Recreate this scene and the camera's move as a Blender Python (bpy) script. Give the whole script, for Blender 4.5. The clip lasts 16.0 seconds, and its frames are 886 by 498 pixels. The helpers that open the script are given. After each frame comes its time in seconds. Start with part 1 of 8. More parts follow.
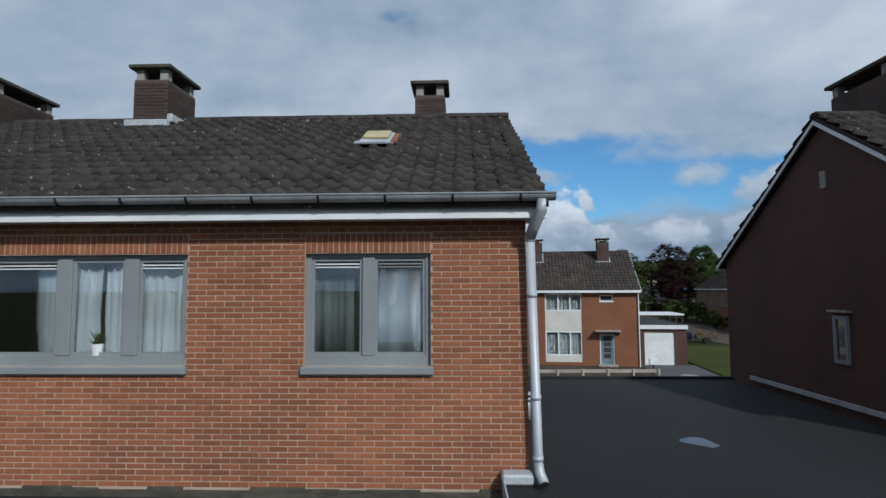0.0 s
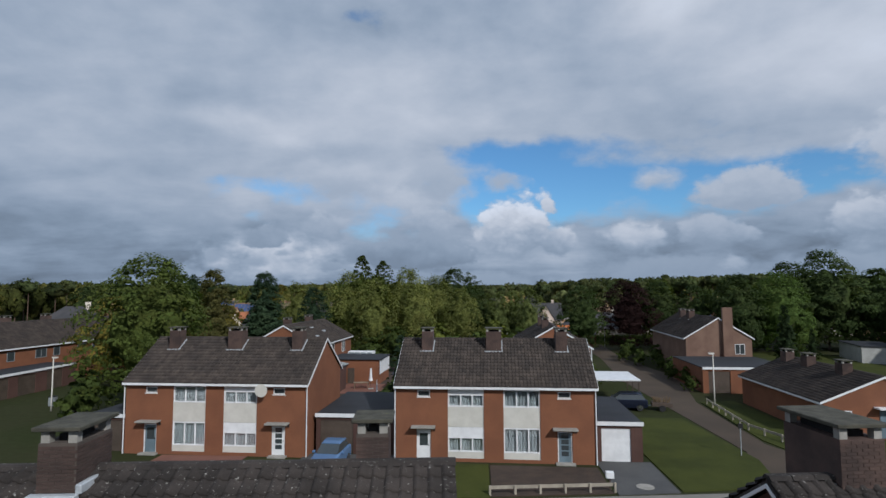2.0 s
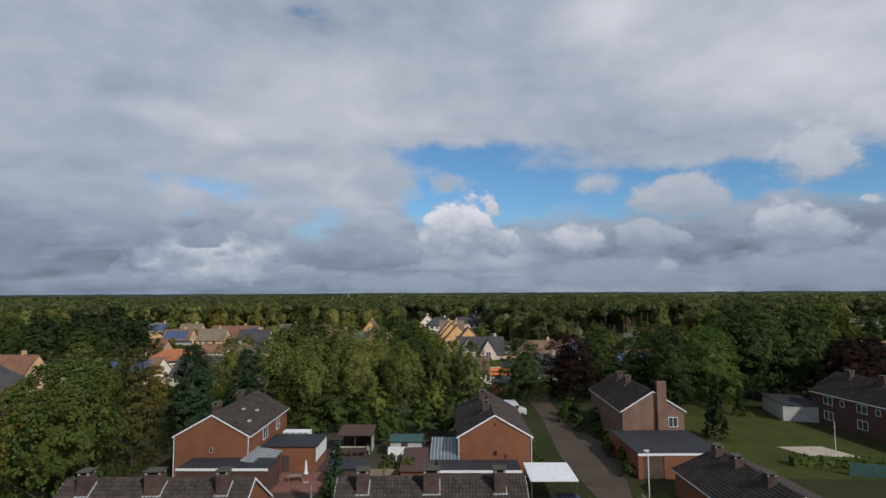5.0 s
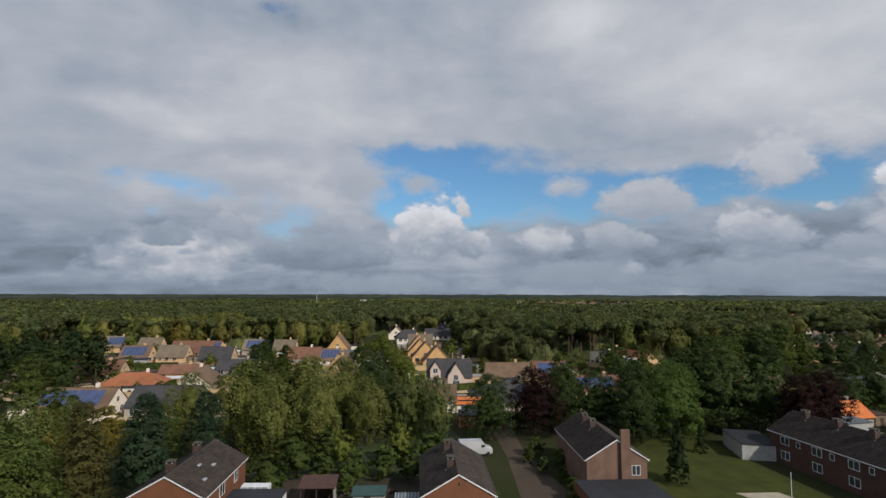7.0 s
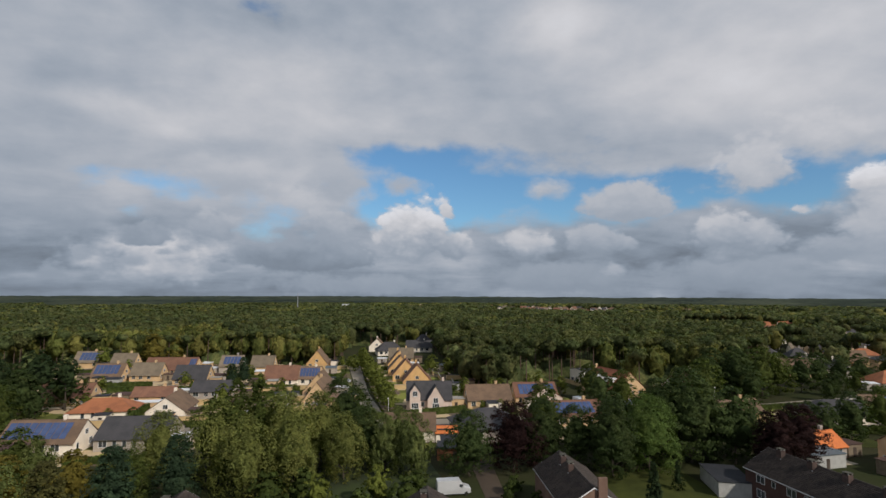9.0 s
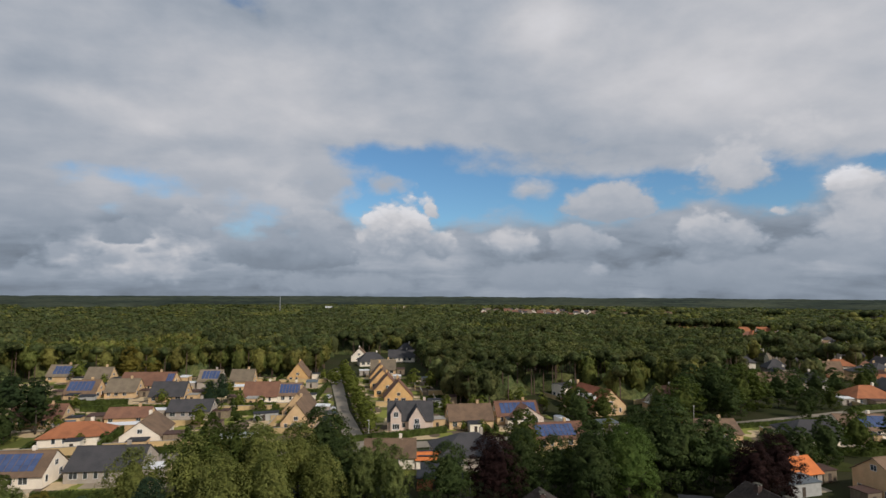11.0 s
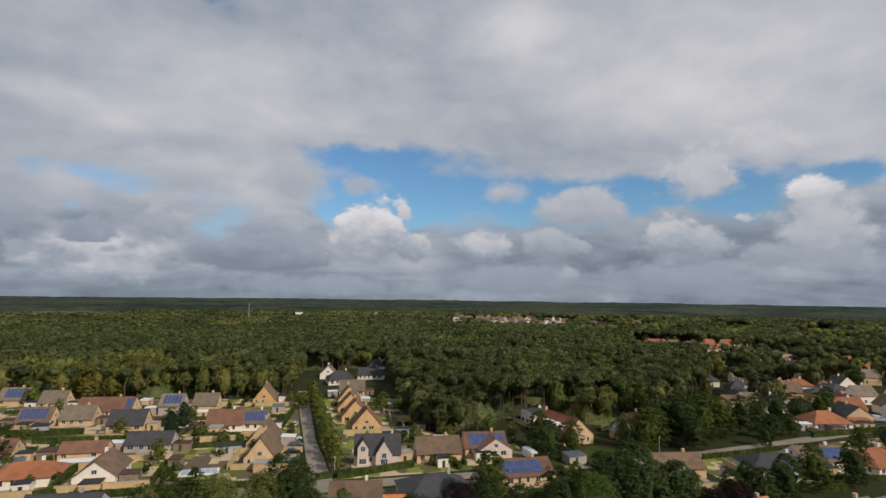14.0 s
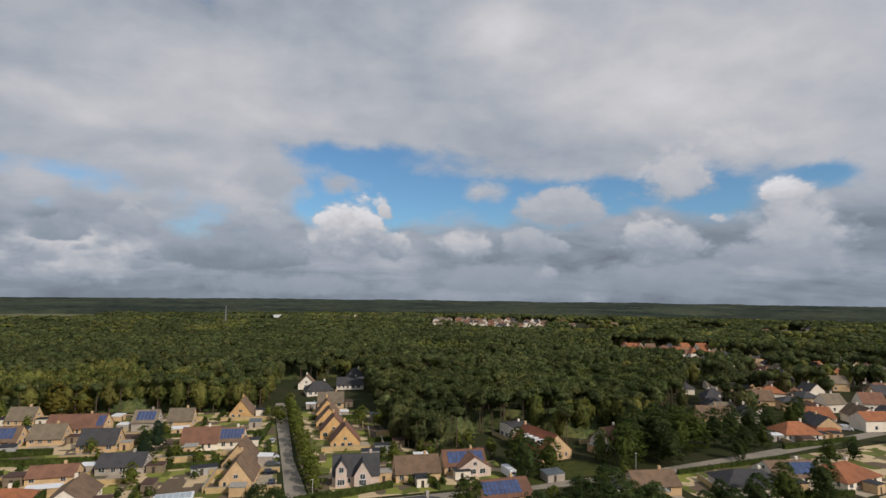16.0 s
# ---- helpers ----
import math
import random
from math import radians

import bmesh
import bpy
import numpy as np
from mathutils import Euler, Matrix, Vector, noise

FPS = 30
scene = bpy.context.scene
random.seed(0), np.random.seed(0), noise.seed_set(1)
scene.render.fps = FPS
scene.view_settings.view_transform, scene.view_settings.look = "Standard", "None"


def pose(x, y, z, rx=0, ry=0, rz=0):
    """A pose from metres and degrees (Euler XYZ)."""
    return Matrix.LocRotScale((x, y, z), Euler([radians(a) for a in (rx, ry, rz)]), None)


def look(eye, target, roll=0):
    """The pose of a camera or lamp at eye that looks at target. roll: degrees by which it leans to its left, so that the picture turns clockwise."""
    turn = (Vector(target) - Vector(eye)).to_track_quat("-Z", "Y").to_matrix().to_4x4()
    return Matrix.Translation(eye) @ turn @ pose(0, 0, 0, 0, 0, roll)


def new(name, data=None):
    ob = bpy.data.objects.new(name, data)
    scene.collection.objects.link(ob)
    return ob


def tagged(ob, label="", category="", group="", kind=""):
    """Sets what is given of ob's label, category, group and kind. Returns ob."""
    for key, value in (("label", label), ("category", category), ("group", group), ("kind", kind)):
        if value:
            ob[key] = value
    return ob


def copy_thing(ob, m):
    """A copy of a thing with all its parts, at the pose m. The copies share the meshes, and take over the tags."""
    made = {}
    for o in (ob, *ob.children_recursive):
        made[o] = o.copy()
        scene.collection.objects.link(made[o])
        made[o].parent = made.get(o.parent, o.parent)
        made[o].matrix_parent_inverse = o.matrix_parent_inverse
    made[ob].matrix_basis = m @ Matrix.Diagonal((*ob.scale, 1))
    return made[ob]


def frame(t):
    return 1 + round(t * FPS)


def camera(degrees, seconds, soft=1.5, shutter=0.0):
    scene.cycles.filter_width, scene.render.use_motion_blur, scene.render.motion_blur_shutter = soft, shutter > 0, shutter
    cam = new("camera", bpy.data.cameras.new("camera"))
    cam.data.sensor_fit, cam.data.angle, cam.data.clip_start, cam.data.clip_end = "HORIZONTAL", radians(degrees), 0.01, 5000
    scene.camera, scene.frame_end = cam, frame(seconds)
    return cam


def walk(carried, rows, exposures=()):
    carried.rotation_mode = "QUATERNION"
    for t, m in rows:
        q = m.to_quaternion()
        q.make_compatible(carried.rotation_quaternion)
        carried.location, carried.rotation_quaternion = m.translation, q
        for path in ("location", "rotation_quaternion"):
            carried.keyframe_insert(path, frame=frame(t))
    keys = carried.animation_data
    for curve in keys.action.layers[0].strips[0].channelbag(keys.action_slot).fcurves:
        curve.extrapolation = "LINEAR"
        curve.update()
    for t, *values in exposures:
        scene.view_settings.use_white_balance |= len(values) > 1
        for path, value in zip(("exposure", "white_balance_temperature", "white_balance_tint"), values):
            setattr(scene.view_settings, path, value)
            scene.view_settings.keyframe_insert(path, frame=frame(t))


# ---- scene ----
cam = camera(78.1, 16.0)
PATH = [
    (0.0, look((-1.900, -0.505, 5.010), (-3.202, 9.382, 5.755), -0.25)),
    (0.5, look((-1.850, -0.480, 6.407), (-2.964, 9.429, 7.156), -0.24)),
    (1.0, look((-1.714, -0.478, 7.953), (-2.671, 9.449, 8.692), -0.20)),
    (1.5, look((-1.688, -0.378, 9.662), (-2.486, 9.562, 10.407), -0.17)),
    (2.0, look((-1.561, -0.287, 11.292), (-2.196, 9.664, 12.056), -0.22)),
    (2.5, look((-1.514, -0.199, 12.953), (-1.986, 9.759, 13.732), -0.27)),
    (3.0, look((-1.435, -0.094, 14.566), (-1.737, 9.870, 15.349), -0.33)),
    (3.5, look((-1.348, 0.018, 16.170), (-1.479, 9.986, 16.956), -0.38)),
    (4.0, look((-1.254, 0.136, 17.766), (-1.222, 10.104, 18.560), -0.40)),
    (4.5, look((-1.150, 0.259, 19.352), (-0.955, 10.226, 20.150), -0.33)),
    (5.0, look((-1.036, 0.387, 20.929), (-0.668, 10.349, 21.716), -0.27)),
    (7.5, look((-0.301, 1.050, 28.647), (0.692, 10.968, 29.455), 0.17)),
    (8.0, look((-0.124, 1.181, 30.157), (0.942, 11.090, 30.972), 0.15)),
    (8.5, look((0.061, 1.308, 31.656), (1.201, 11.209, 32.481), 0.19)),
    (9.0, look((0.253, 1.432, 33.144), (1.471, 11.323, 33.970), 0.23)),
    (11.5, look((1.234, 1.951, 40.440), (2.796, 11.795, 41.255), 0.34)),
    (12.0, look((1.415, 2.029, 41.874), (3.040, 11.862, 42.690), 0.37)),
    (12.5, look((1.584, 2.095, 43.301), (3.290, 11.914, 44.115), 0.42)),
    (13.0, look((1.736, 2.148, 44.723), (3.538, 11.951, 45.539), 0.49)),
    (13.5, look((1.867, 2.189, 46.141), (3.762, 11.972, 46.974), 0.60)),
    (14.0, look((1.972, 2.215, 47.555), (3.952, 11.979, 48.415), 0.73)),
    (14.5, look((2.047, 2.226, 48.967), (4.114, 11.970, 49.846), 0.78)),
    (15.0, look((2.087, 2.220, 50.379), (4.254, 11.943, 51.257), 0.78)),
    (15.5, look((2.086, 2.197, 51.791), (4.352, 11.898, 52.655), 0.75)),
    (16.0, look((2.038, 2.155, 53.205), (4.376, 11.841, 54.055), 0.67)),
]
# the clip's camera shifts its white balance from cool to neutral as it climbs
BALANCE = [(0.0, 0.0, 5450, 7), (1.0, 0.0, 5450, 8), (2.0, 0.0, 5600, 11), (3.5, 0.0, 5750, 13), (5.0, 0.0, 5950, 13), (9.0, 0.0, 6250, 13), (16.0, 0.0, 6350, 14)]
walk(cam, PATH, BALANCE)

# ---------------- light ----------------
SUN_AZ, SUN_EL = 143.0, 36.0      # degrees clockwise from the y axis, and above the horizon
sun = new("sun", bpy.data.lights.new("sun", "SUN"))
sun.data.energy, sun.data.angle, sun.data.color = 3.2, radians(2.5), (1.0, 0.91, 0.77)
sun_way = Vector((math.sin(radians(SUN_AZ)) * math.cos(radians(SUN_EL)), math.cos(radians(SUN_AZ)) * math.cos(radians(SUN_EL)), math.sin(radians(SUN_EL))))
sun.matrix_world = look((0, 0, 60), Vector((0, 0, 60)) - sun_way)

world = bpy.data.worlds.new("sky")
scene.world = world
world.use_nodes = True
wt = world.node_tree
wt.nodes.clear()


class Graph:
    """Short names for the nodes of one tree."""

    def __init__(self, tree):
        self.tree = tree

    def node(self, kind, **values):
        n = self.tree.nodes.new(kind)
        for key, value in values.items():
            setattr(n, key, value)
        return n

    def put(self, socket, value):
        if isinstance(value, bpy.types.NodeSocket):
            self.tree.links.new(value, socket)
        else:
            socket.default_value = value

    def math(self, op, a, b=0.0, c=0.0, clamp=False):
        n = self.node("ShaderNodeMath", operation=op, use_clamp=clamp)
        for i, v in enumerate((a, b, c)):
            self.put(n.inputs[i], v)
        return n.outputs[0]

    def noise(self, vector, scale, detail=4.0, rough=0.55, distortion=0.0):
        n = self.node("ShaderNodeTexNoise")
        if vector is not None:
            self.put(n.inputs["Vector"], vector)
        for key, v in (("Scale", scale), ("Detail", detail), ("Roughness", rough), ("Distortion", distortion)):
            self.put(n.inputs[key], v)
        return n.outputs["Fac"]

    def ramp(self, fac, low, high, a=0.0, b=1.0, smooth=True):
        n = self.node("ShaderNodeMapRange", interpolation_type="SMOOTHSTEP" if smooth else "LINEAR")
        for i, v in enumerate((fac, low, high, a, b)):
            self.put(n.inputs[i], v)
        return n.outputs[0]

    def mix(self, fac, a, b, blend="MIX"):
        n = self.node("ShaderNodeMix", data_type="RGBA", blend_type=blend)
        self.put(n.inputs[0], fac)
        for socket, v in ((n.inputs[6], a), (n.inputs[7], b)):
            self.put(socket, (*v, 1.0) if isinstance(v, tuple) and len(v) == 3 else v)
        return n.outputs[2]

    def xyz(self, x, y, z):
        n = self.node("ShaderNodeCombineXYZ")
        for i, v in enumerate((x, y, z)):
            self.put(n.inputs[i], v)
        return n.outputs[0]


g = Graph(wt)
coords = g.node("ShaderNodeTexCoord")
split = g.node("ShaderNodeSeparateXYZ")
wt.links.new(coords.outputs["Generated"], split.inputs[0])
dx, dy, dz = split.outputs
azimuth = g.math("MULTIPLY", g.math("ARCTAN2", dx, dy), 57.2958)
height = g.math("MULTIPLY", g.math("ARCSINE", dz), 57.2958)
# ragged edges: the clouds' coordinates are pushed about by noise
angles = g.xyz(azimuth, g.math("MULTIPLY", height, 1.6), 0.0)
push_a = g.math("SUBTRACT", g.noise(angles, 0.16, 6.0, 0.62), 0.5)
push_e = g.math("SUBTRACT", g.noise(g.xyz(azimuth, g.math("MULTIPLY", height, 1.6), 17.0), 0.2, 6.0, 0.62), 0.5)
az = g.math("ADD", azimuth, g.math("MULTIPLY", push_a, 4.2))
el = g.math("ADD", height, g.math("MULTIPLY", push_e, 2.2))


def oval(a, e, wide, high, flat=1.0):
    """The offset upwards, in half heights, and a soft oval; flat: how much faster it ends below."""
    u = g.math("MULTIPLY", g.math("SUBTRACT", az, a), 1.0 / wide)
    v = g.math("MULTIPLY", g.math("SUBTRACT", el, e), 1.0 / high)
    w = g.math("MULTIPLY", v, g.math("ADD", 1.0, g.math("MULTIPLY", g.math("LESS_THAN", v, 0.0), flat - 1.0))) if flat != 1.0 else v
    r = g.math("ADD", g.math("MULTIPLY", u, u), g.math("MULTIPLY", w, w))
    return v, g.math("EXPONENT", g.math("MULTIPLY", r, -1.0))


def together(items):
    total = None
    for a, e, wide, high, strength in items:
        one = g.math("MULTIPLY", oval(a, e, wide, high)[1], strength)
        total = one if total is None else g.math("ADD", total, one)
    return total


# a high deck seen in perspective, with soft streaks
low = g.math("ADD", g.math("MAXIMUM", dz, 0.0), 0.16)
deck = g.xyz(g.math("DIVIDE", dx, low), g.math("DIVIDE", g.math("MULTIPLY", dy, 1.5), low), 3.0)
deck_big = g.noise(deck, 0.5, 4.0, 0.5, 0.3)
deck_fine = g.noise(deck, 1.5, 7.0, 0.55, 0.4)
fluff = g.noise(g.xyz(azimuth, g.math("MULTIPLY", height, 1.7), 5.0), 0.22, 8.0, 0.54)

holes = together([(7.6, 10.6, 8.6, 3.5, 1.1), (21.3, 9.8, 6.9, 2.9, 0.8), (31.9, 10.3, 5.9, 1.8, 1.0), (41.0, 10.0, 4.2, 2.4, 0.95),
                  (49.0, 10.9, 2.9, 1.2, 0.8), (-10.2, 7.2, 3.6, 2.2, 0.5), (0.3, 8.7, 2.2, 1.7, 0.7), (-22.4, 10.7, 7.2, 1.0, 0.45),
                  (-18.9, 9.3, 4.8, 1.0, 0.35), (1.3, 14.2, 4.7, 1.6, 0.45), (-12.5, 27.1, 3.7, 0.9, 0.35), (23.8, 15.9, 2.3, 1.7, 0.22),
                  (9.3, 14.6, 7.5, 1.0, 0.3), (-23.6, 7.7, 2.1, 0.7, 0.3)])
cover = g.math("SUBTRACT", g.math("ADD", 0.68, g.math("MULTIPLY", g.math("SUBTRACT", fluff, 0.5), 0.9)), holes)
veil = g.ramp(cover, -0.05, 0.5)

dim = together([(-26.5, 17.9, 5.3, 2.7, 0.14), (-17.5, 13.8, 6.4, 1.3, 0.14), (-11.8, 26.0, 5.8, 1.4, 0.14), (7.8, 21.1, 9.1, 1.9, 0.05),
                  (-1.6, 1.1, 11.2, 1.3, 0.1)])
glow = together([(19.0, 27.1, 4.5, 2.7, 0.34), (34.0, 19.3, 11.2, 3.3, 0.16), (-25.3, 16.8, 4.7, 0.9, 0.2), (-20.3, 15.1, 4.5, 1.4, 0.16),
                  (0.7, 25.6, 7.7, 2.8, 0.08), (40.6, 22.9, 9.3, 1.6, 0.1), (22.8, 0.4, 7.3, 0.7, 0.2), (37.2, 1.8, 5.1, 0.8, 0.1)])
body = g.math("ADD", g.math("MULTIPLY", g.math("SUBTRACT", deck_big, 0.5), 0.62), g.math("MULTIPLY", g.math("SUBTRACT", deck_fine, 0.5), 0.24))
body = g.math("ADD", body, g.math("MULTIPLY", g.math("SUBTRACT", fluff, 0.5), 0.22))
tone = g.math("ADD", g.math("ADD", 0.44, g.math("MULTIPLY", body, 0.72)), g.math("SUBTRACT", g.math("MULTIPLY", glow, 0.42), g.math("MULTIPLY", dim, 0.42)))
near_foot = g.ramp(height, 11.0, 4.0)
lumps = g.noise(g.xyz(azimuth, g.math("MULTIPLY", height, 2.6), 41.0), 0.17, 6.0, 0.55, 0.2)
tone = g.math("ADD", tone, g.math("MULTIPLY", g.math("SUBTRACT", g.math("MULTIPLY", g.math("SUBTRACT", lumps, 0.5), 0.28), 0.115), near_foot))
tone = g.math("MULTIPLY", tone, g.ramp(height, -1.0, 3.0, 0.90, 1.0))


def billows(scale, seed):
    """Rounded heads, like the top of a heaped cloud."""
    n = g.node("ShaderNodeTexVoronoi", feature="SMOOTH_F1")
    g.put(n.inputs["Vector"], g.xyz(az, g.math("MULTIPLY", el, 1.25), seed))
    g.put(n.inputs["Scale"], scale)
    g.put(n.inputs["Smoothness"], 0.35)
    return g.math("SUBTRACT", 0.45, n.outputs["Distance"])


puffs = g.math("ADD", g.math("MULTIPLY", billows(0.55, 2.0), 0.6), g.math("MULTIPLY", billows(1.5, 7.0), 0.28))
ragged = g.math("ADD", g.math("MULTIPLY", g.math("SUBTRACT", fluff, 0.5), 0.85), g.math("MULTIPLY", puffs, 0.46))
inside = g.math("ADD", g.math("MULTIPLY", g.math("SUBTRACT", fluff, 0.5), 1.5), g.math("MULTIPLY", puffs, 0.6))

# heaped clouds, the far ones first: azimuth, height, half width, half height, tone of the foot, tone of the head, softness
for a, e, wide, high, foot, head, soft in (
                  (-20.8, 3.1, 8.4, 3.7, 0.50, 0.66, 0.42), (-4.0, 11.1, 4.4, 3.8, 0.41, 0.5, 0.3), (-14.1, 10.4, 6.8, 2.2, 0.41, 0.48, 0.4),
                  (2.5, 11.0, 2.7, 1.5, 0.42, 0.48, 0.4), (-27.9, 6.8, 3.0, 2.3, 0.33, 0.44, 0.25), (-21.7, 5.5, 2.7, 1.9, 0.31, 0.45, 0.09),
                  (-15.6, 6.4, 3.1, 1.8, 0.35, 0.51, 0.1), (-26.4, 3.5, 1.4, 1.1, 0.36, 0.44, 0.3), (-22.5, 3.0, 2.1, 1.0, 0.36, 0.43, 0.34),
                  (-19.9, 3.6, 1.2, 0.6, 0.38, 0.45, 0.34), (-15.3, 2.5, 1.9, 0.9, 0.33, 0.42, 0.15), (-28.4, 1.7, 1.5, 1.3, 0.34, 0.42, 0.2),
                  (42.4, 13.5, 4.4, 3.3, 0.46, 0.62, 0.22), (37.0, 11.3, 4.5, 3.8, 0.44, 0.6, 0.2), (-4.8, 6.7, 2.8, 2.7, 0.36, 0.53, 0.12),
                  (26.1, 8.7, 5.2, 3.1, 0.38, 0.53, 0.14), (17.8, 10.6, 3.4, 2.0, 0.42, 0.57, 0.42), (46.4, 4.9, 5.2, 5.5, 0.36, 0.55, 0.2),
                  (46.0, 9.6, 2.1, 1.5, 0.46, 0.8, 0.12), (40.4, 7.9, 1.6, 0.8, 0.46, 0.70, 0.26), (42.8, 3.9, 2.9, 2.3, 0.34, 0.47, 0.2),
                  (19.8, 1.5, 10.2, 2.6, 0.31, 0.4, 0.22), (35.3, 1.6, 7.9, 2.7, 0.31, 0.41, 0.22), (-1.3, 0.9, 11.0, 1.8, 0.33, 0.41, 0.22),
                  (23.0, 5.1, 4.2, 2.2, 0.32, 0.5, 0.12), (35.6, 4.9, 4.8, 3.1, 0.3, 0.58, 0.09), (16.1, 4.9, 3.9, 2.2, 0.32, 0.60, 0.2),
                  (24.6, 2.5, 1.7, 0.8, 0.38, 0.50, 0.34), (-6.9, 3.6, 7.4, 2.4, 0.25, 0.4, 0.08), (7.8, 4.8, 2.5, 2.3, 0.32, 0.64, 0.1),
                  (4.0, 6.0, 4.7, 4.3, 0.33, 0.76, 0.10), (7.6, 8.8, 1.0, 1.1, 0.48, 0.66, 0.2)):
    v, shape = oval(a, e, wide, high, 1.6)
    mask = g.ramp(g.math("ADD", shape, ragged), 0.32, 0.44 + soft * 1.6)
    lit = g.ramp(g.math("ADD", v, inside), -0.7, 0.9, foot, head - 0.03)
    keep = g.math("SUBTRACT", 1.0, mask)
    tone = g.math("ADD", g.math("MULTIPLY", tone, keep), g.math("MULTIPLY", lit, mask))
    veil = g.math("MAXIMUM", veil, mask)
tone = g.math("MINIMUM", g.math("MAXIMUM", tone, 0.16), 0.84)
warm = g.ramp(tone, 0.26, 0.62)
cloud = g.mix(warm, (0.79, 0.935, 1.09), (0.985, 0.985, 0.985))
cloud = g.mix(1.0, cloud, g.xyz(tone, tone, tone), "MULTIPLY")

sky = g.node("ShaderNodeTexSky", sky_type="NISHITA", sun_disc=False)
sky.sun_elevation, sky.sun_rotation = radians(SUN_EL), radians(SUN_AZ)
sky.altitude, sky.air_density, sky.dust_density, sky.ozone_density = 60.0, 1.0, 0.6, 1.4
blue = g.mix(1.0, sky.outputs[0], (0.062, 0.088, 0.100), "MULTIPLY")
backdrop = g.node("ShaderNodeBackground")
wt.links.new(g.mix(veil, blue, cloud), backdrop.inputs[0])
backdrop.inputs[1].default_value = 1.0
out = g.node("ShaderNodeOutputWorld")
wt.links.new(backdrop.outputs[0], out.inputs[0])

# ---------------- materials ----------------
MATS = {}


def material(name, colour, colour2=None, rough=0.8, scale=3.0, grain=40.0, bump=0.3, metal=0.0, vary=0.0, islands=0.0, spots=None, spec=0.4, stretch=(1, 1, 1), fine=0.35, placed=False):
    """A surface with stains at one scale, grain and relief at another; vary and islands: how far each object or loose piece differs."""
    if name in MATS:
        return MATS[name]
    m = bpy.data.materials.new(name)
    m.use_nodes = True
    t = m.node_tree
    q = Graph(t)
    shader = t.nodes["Principled BSDF"]
    place = q.node("ShaderNodeNewGeometry").outputs["Position"] if placed else q.node("ShaderNodeTexCoord").outputs["Object"]
    if stretch != (1, 1, 1):
        mp = q.node("ShaderNodeMapping")
        t.links.new(place, mp.inputs[0])
        mp.inputs["Scale"].default_value = stretch
        place = mp.outputs[0]
    big = q.noise(place, scale, 5.0, 0.6)
    small = q.noise(place, grain, 3.0, 0.6)
    colour2 = colour2 or tuple(c * 0.72 for c in colour)
    c = q.mix(q.ramp(big, 0.32, 0.68), colour, colour2)
    value = q.math("ADD", 1.0 - fine / 2, q.math("MULTIPLY", small, fine))
    if vary:
        rnd = q.node("ShaderNodeObjectInfo").outputs["Random"]
        value = q.math("MULTIPLY", value, q.math("ADD", 1.0 - vary / 2, q.math("MULTIPLY", rnd, vary)))
    if islands:
        rnd = q.node("ShaderNodeNewGeometry").outputs["Random Per Island"]
        value = q.math("MULTIPLY", value, q.math("ADD", 1.0 - islands / 2, q.math("MULTIPLY", rnd, islands)))
    c = q.mix(1.0, c, q.xyz(value, value, value), "MULTIPLY")
    if spots:
        size, amount, tint = spots
        c = q.mix(q.ramp(q.noise(place, size, 6.0, 0.7), 1.0 - amount, 1.04 - amount + 0.06), c, tint)
    t.links.new(c, shader.inputs["Base Color"])
    shader.inputs["Roughness"].default_value = rough
    shader.inputs["Metallic"].default_value = metal
    shader.inputs["Specular IOR Level"].default_value = spec
    if bump:
        b = q.node("ShaderNodeBump")
        b.inputs["Strength"].default_value = bump
        b.inputs["Distance"].default_value = 0.02
        t.links.new(small, b.inputs["Height"])
        t.links.new(b.outputs[0], shader.inputs["Normal"])
    MATS[name] = m
    return m


def glass(name, tint, rough=0.05):
    m = material(name, tint, tuple(c * 0.8 for c in tint), rough, 0.7, 3.0, 0.0, spec=0.9, fine=0.1)
    return m


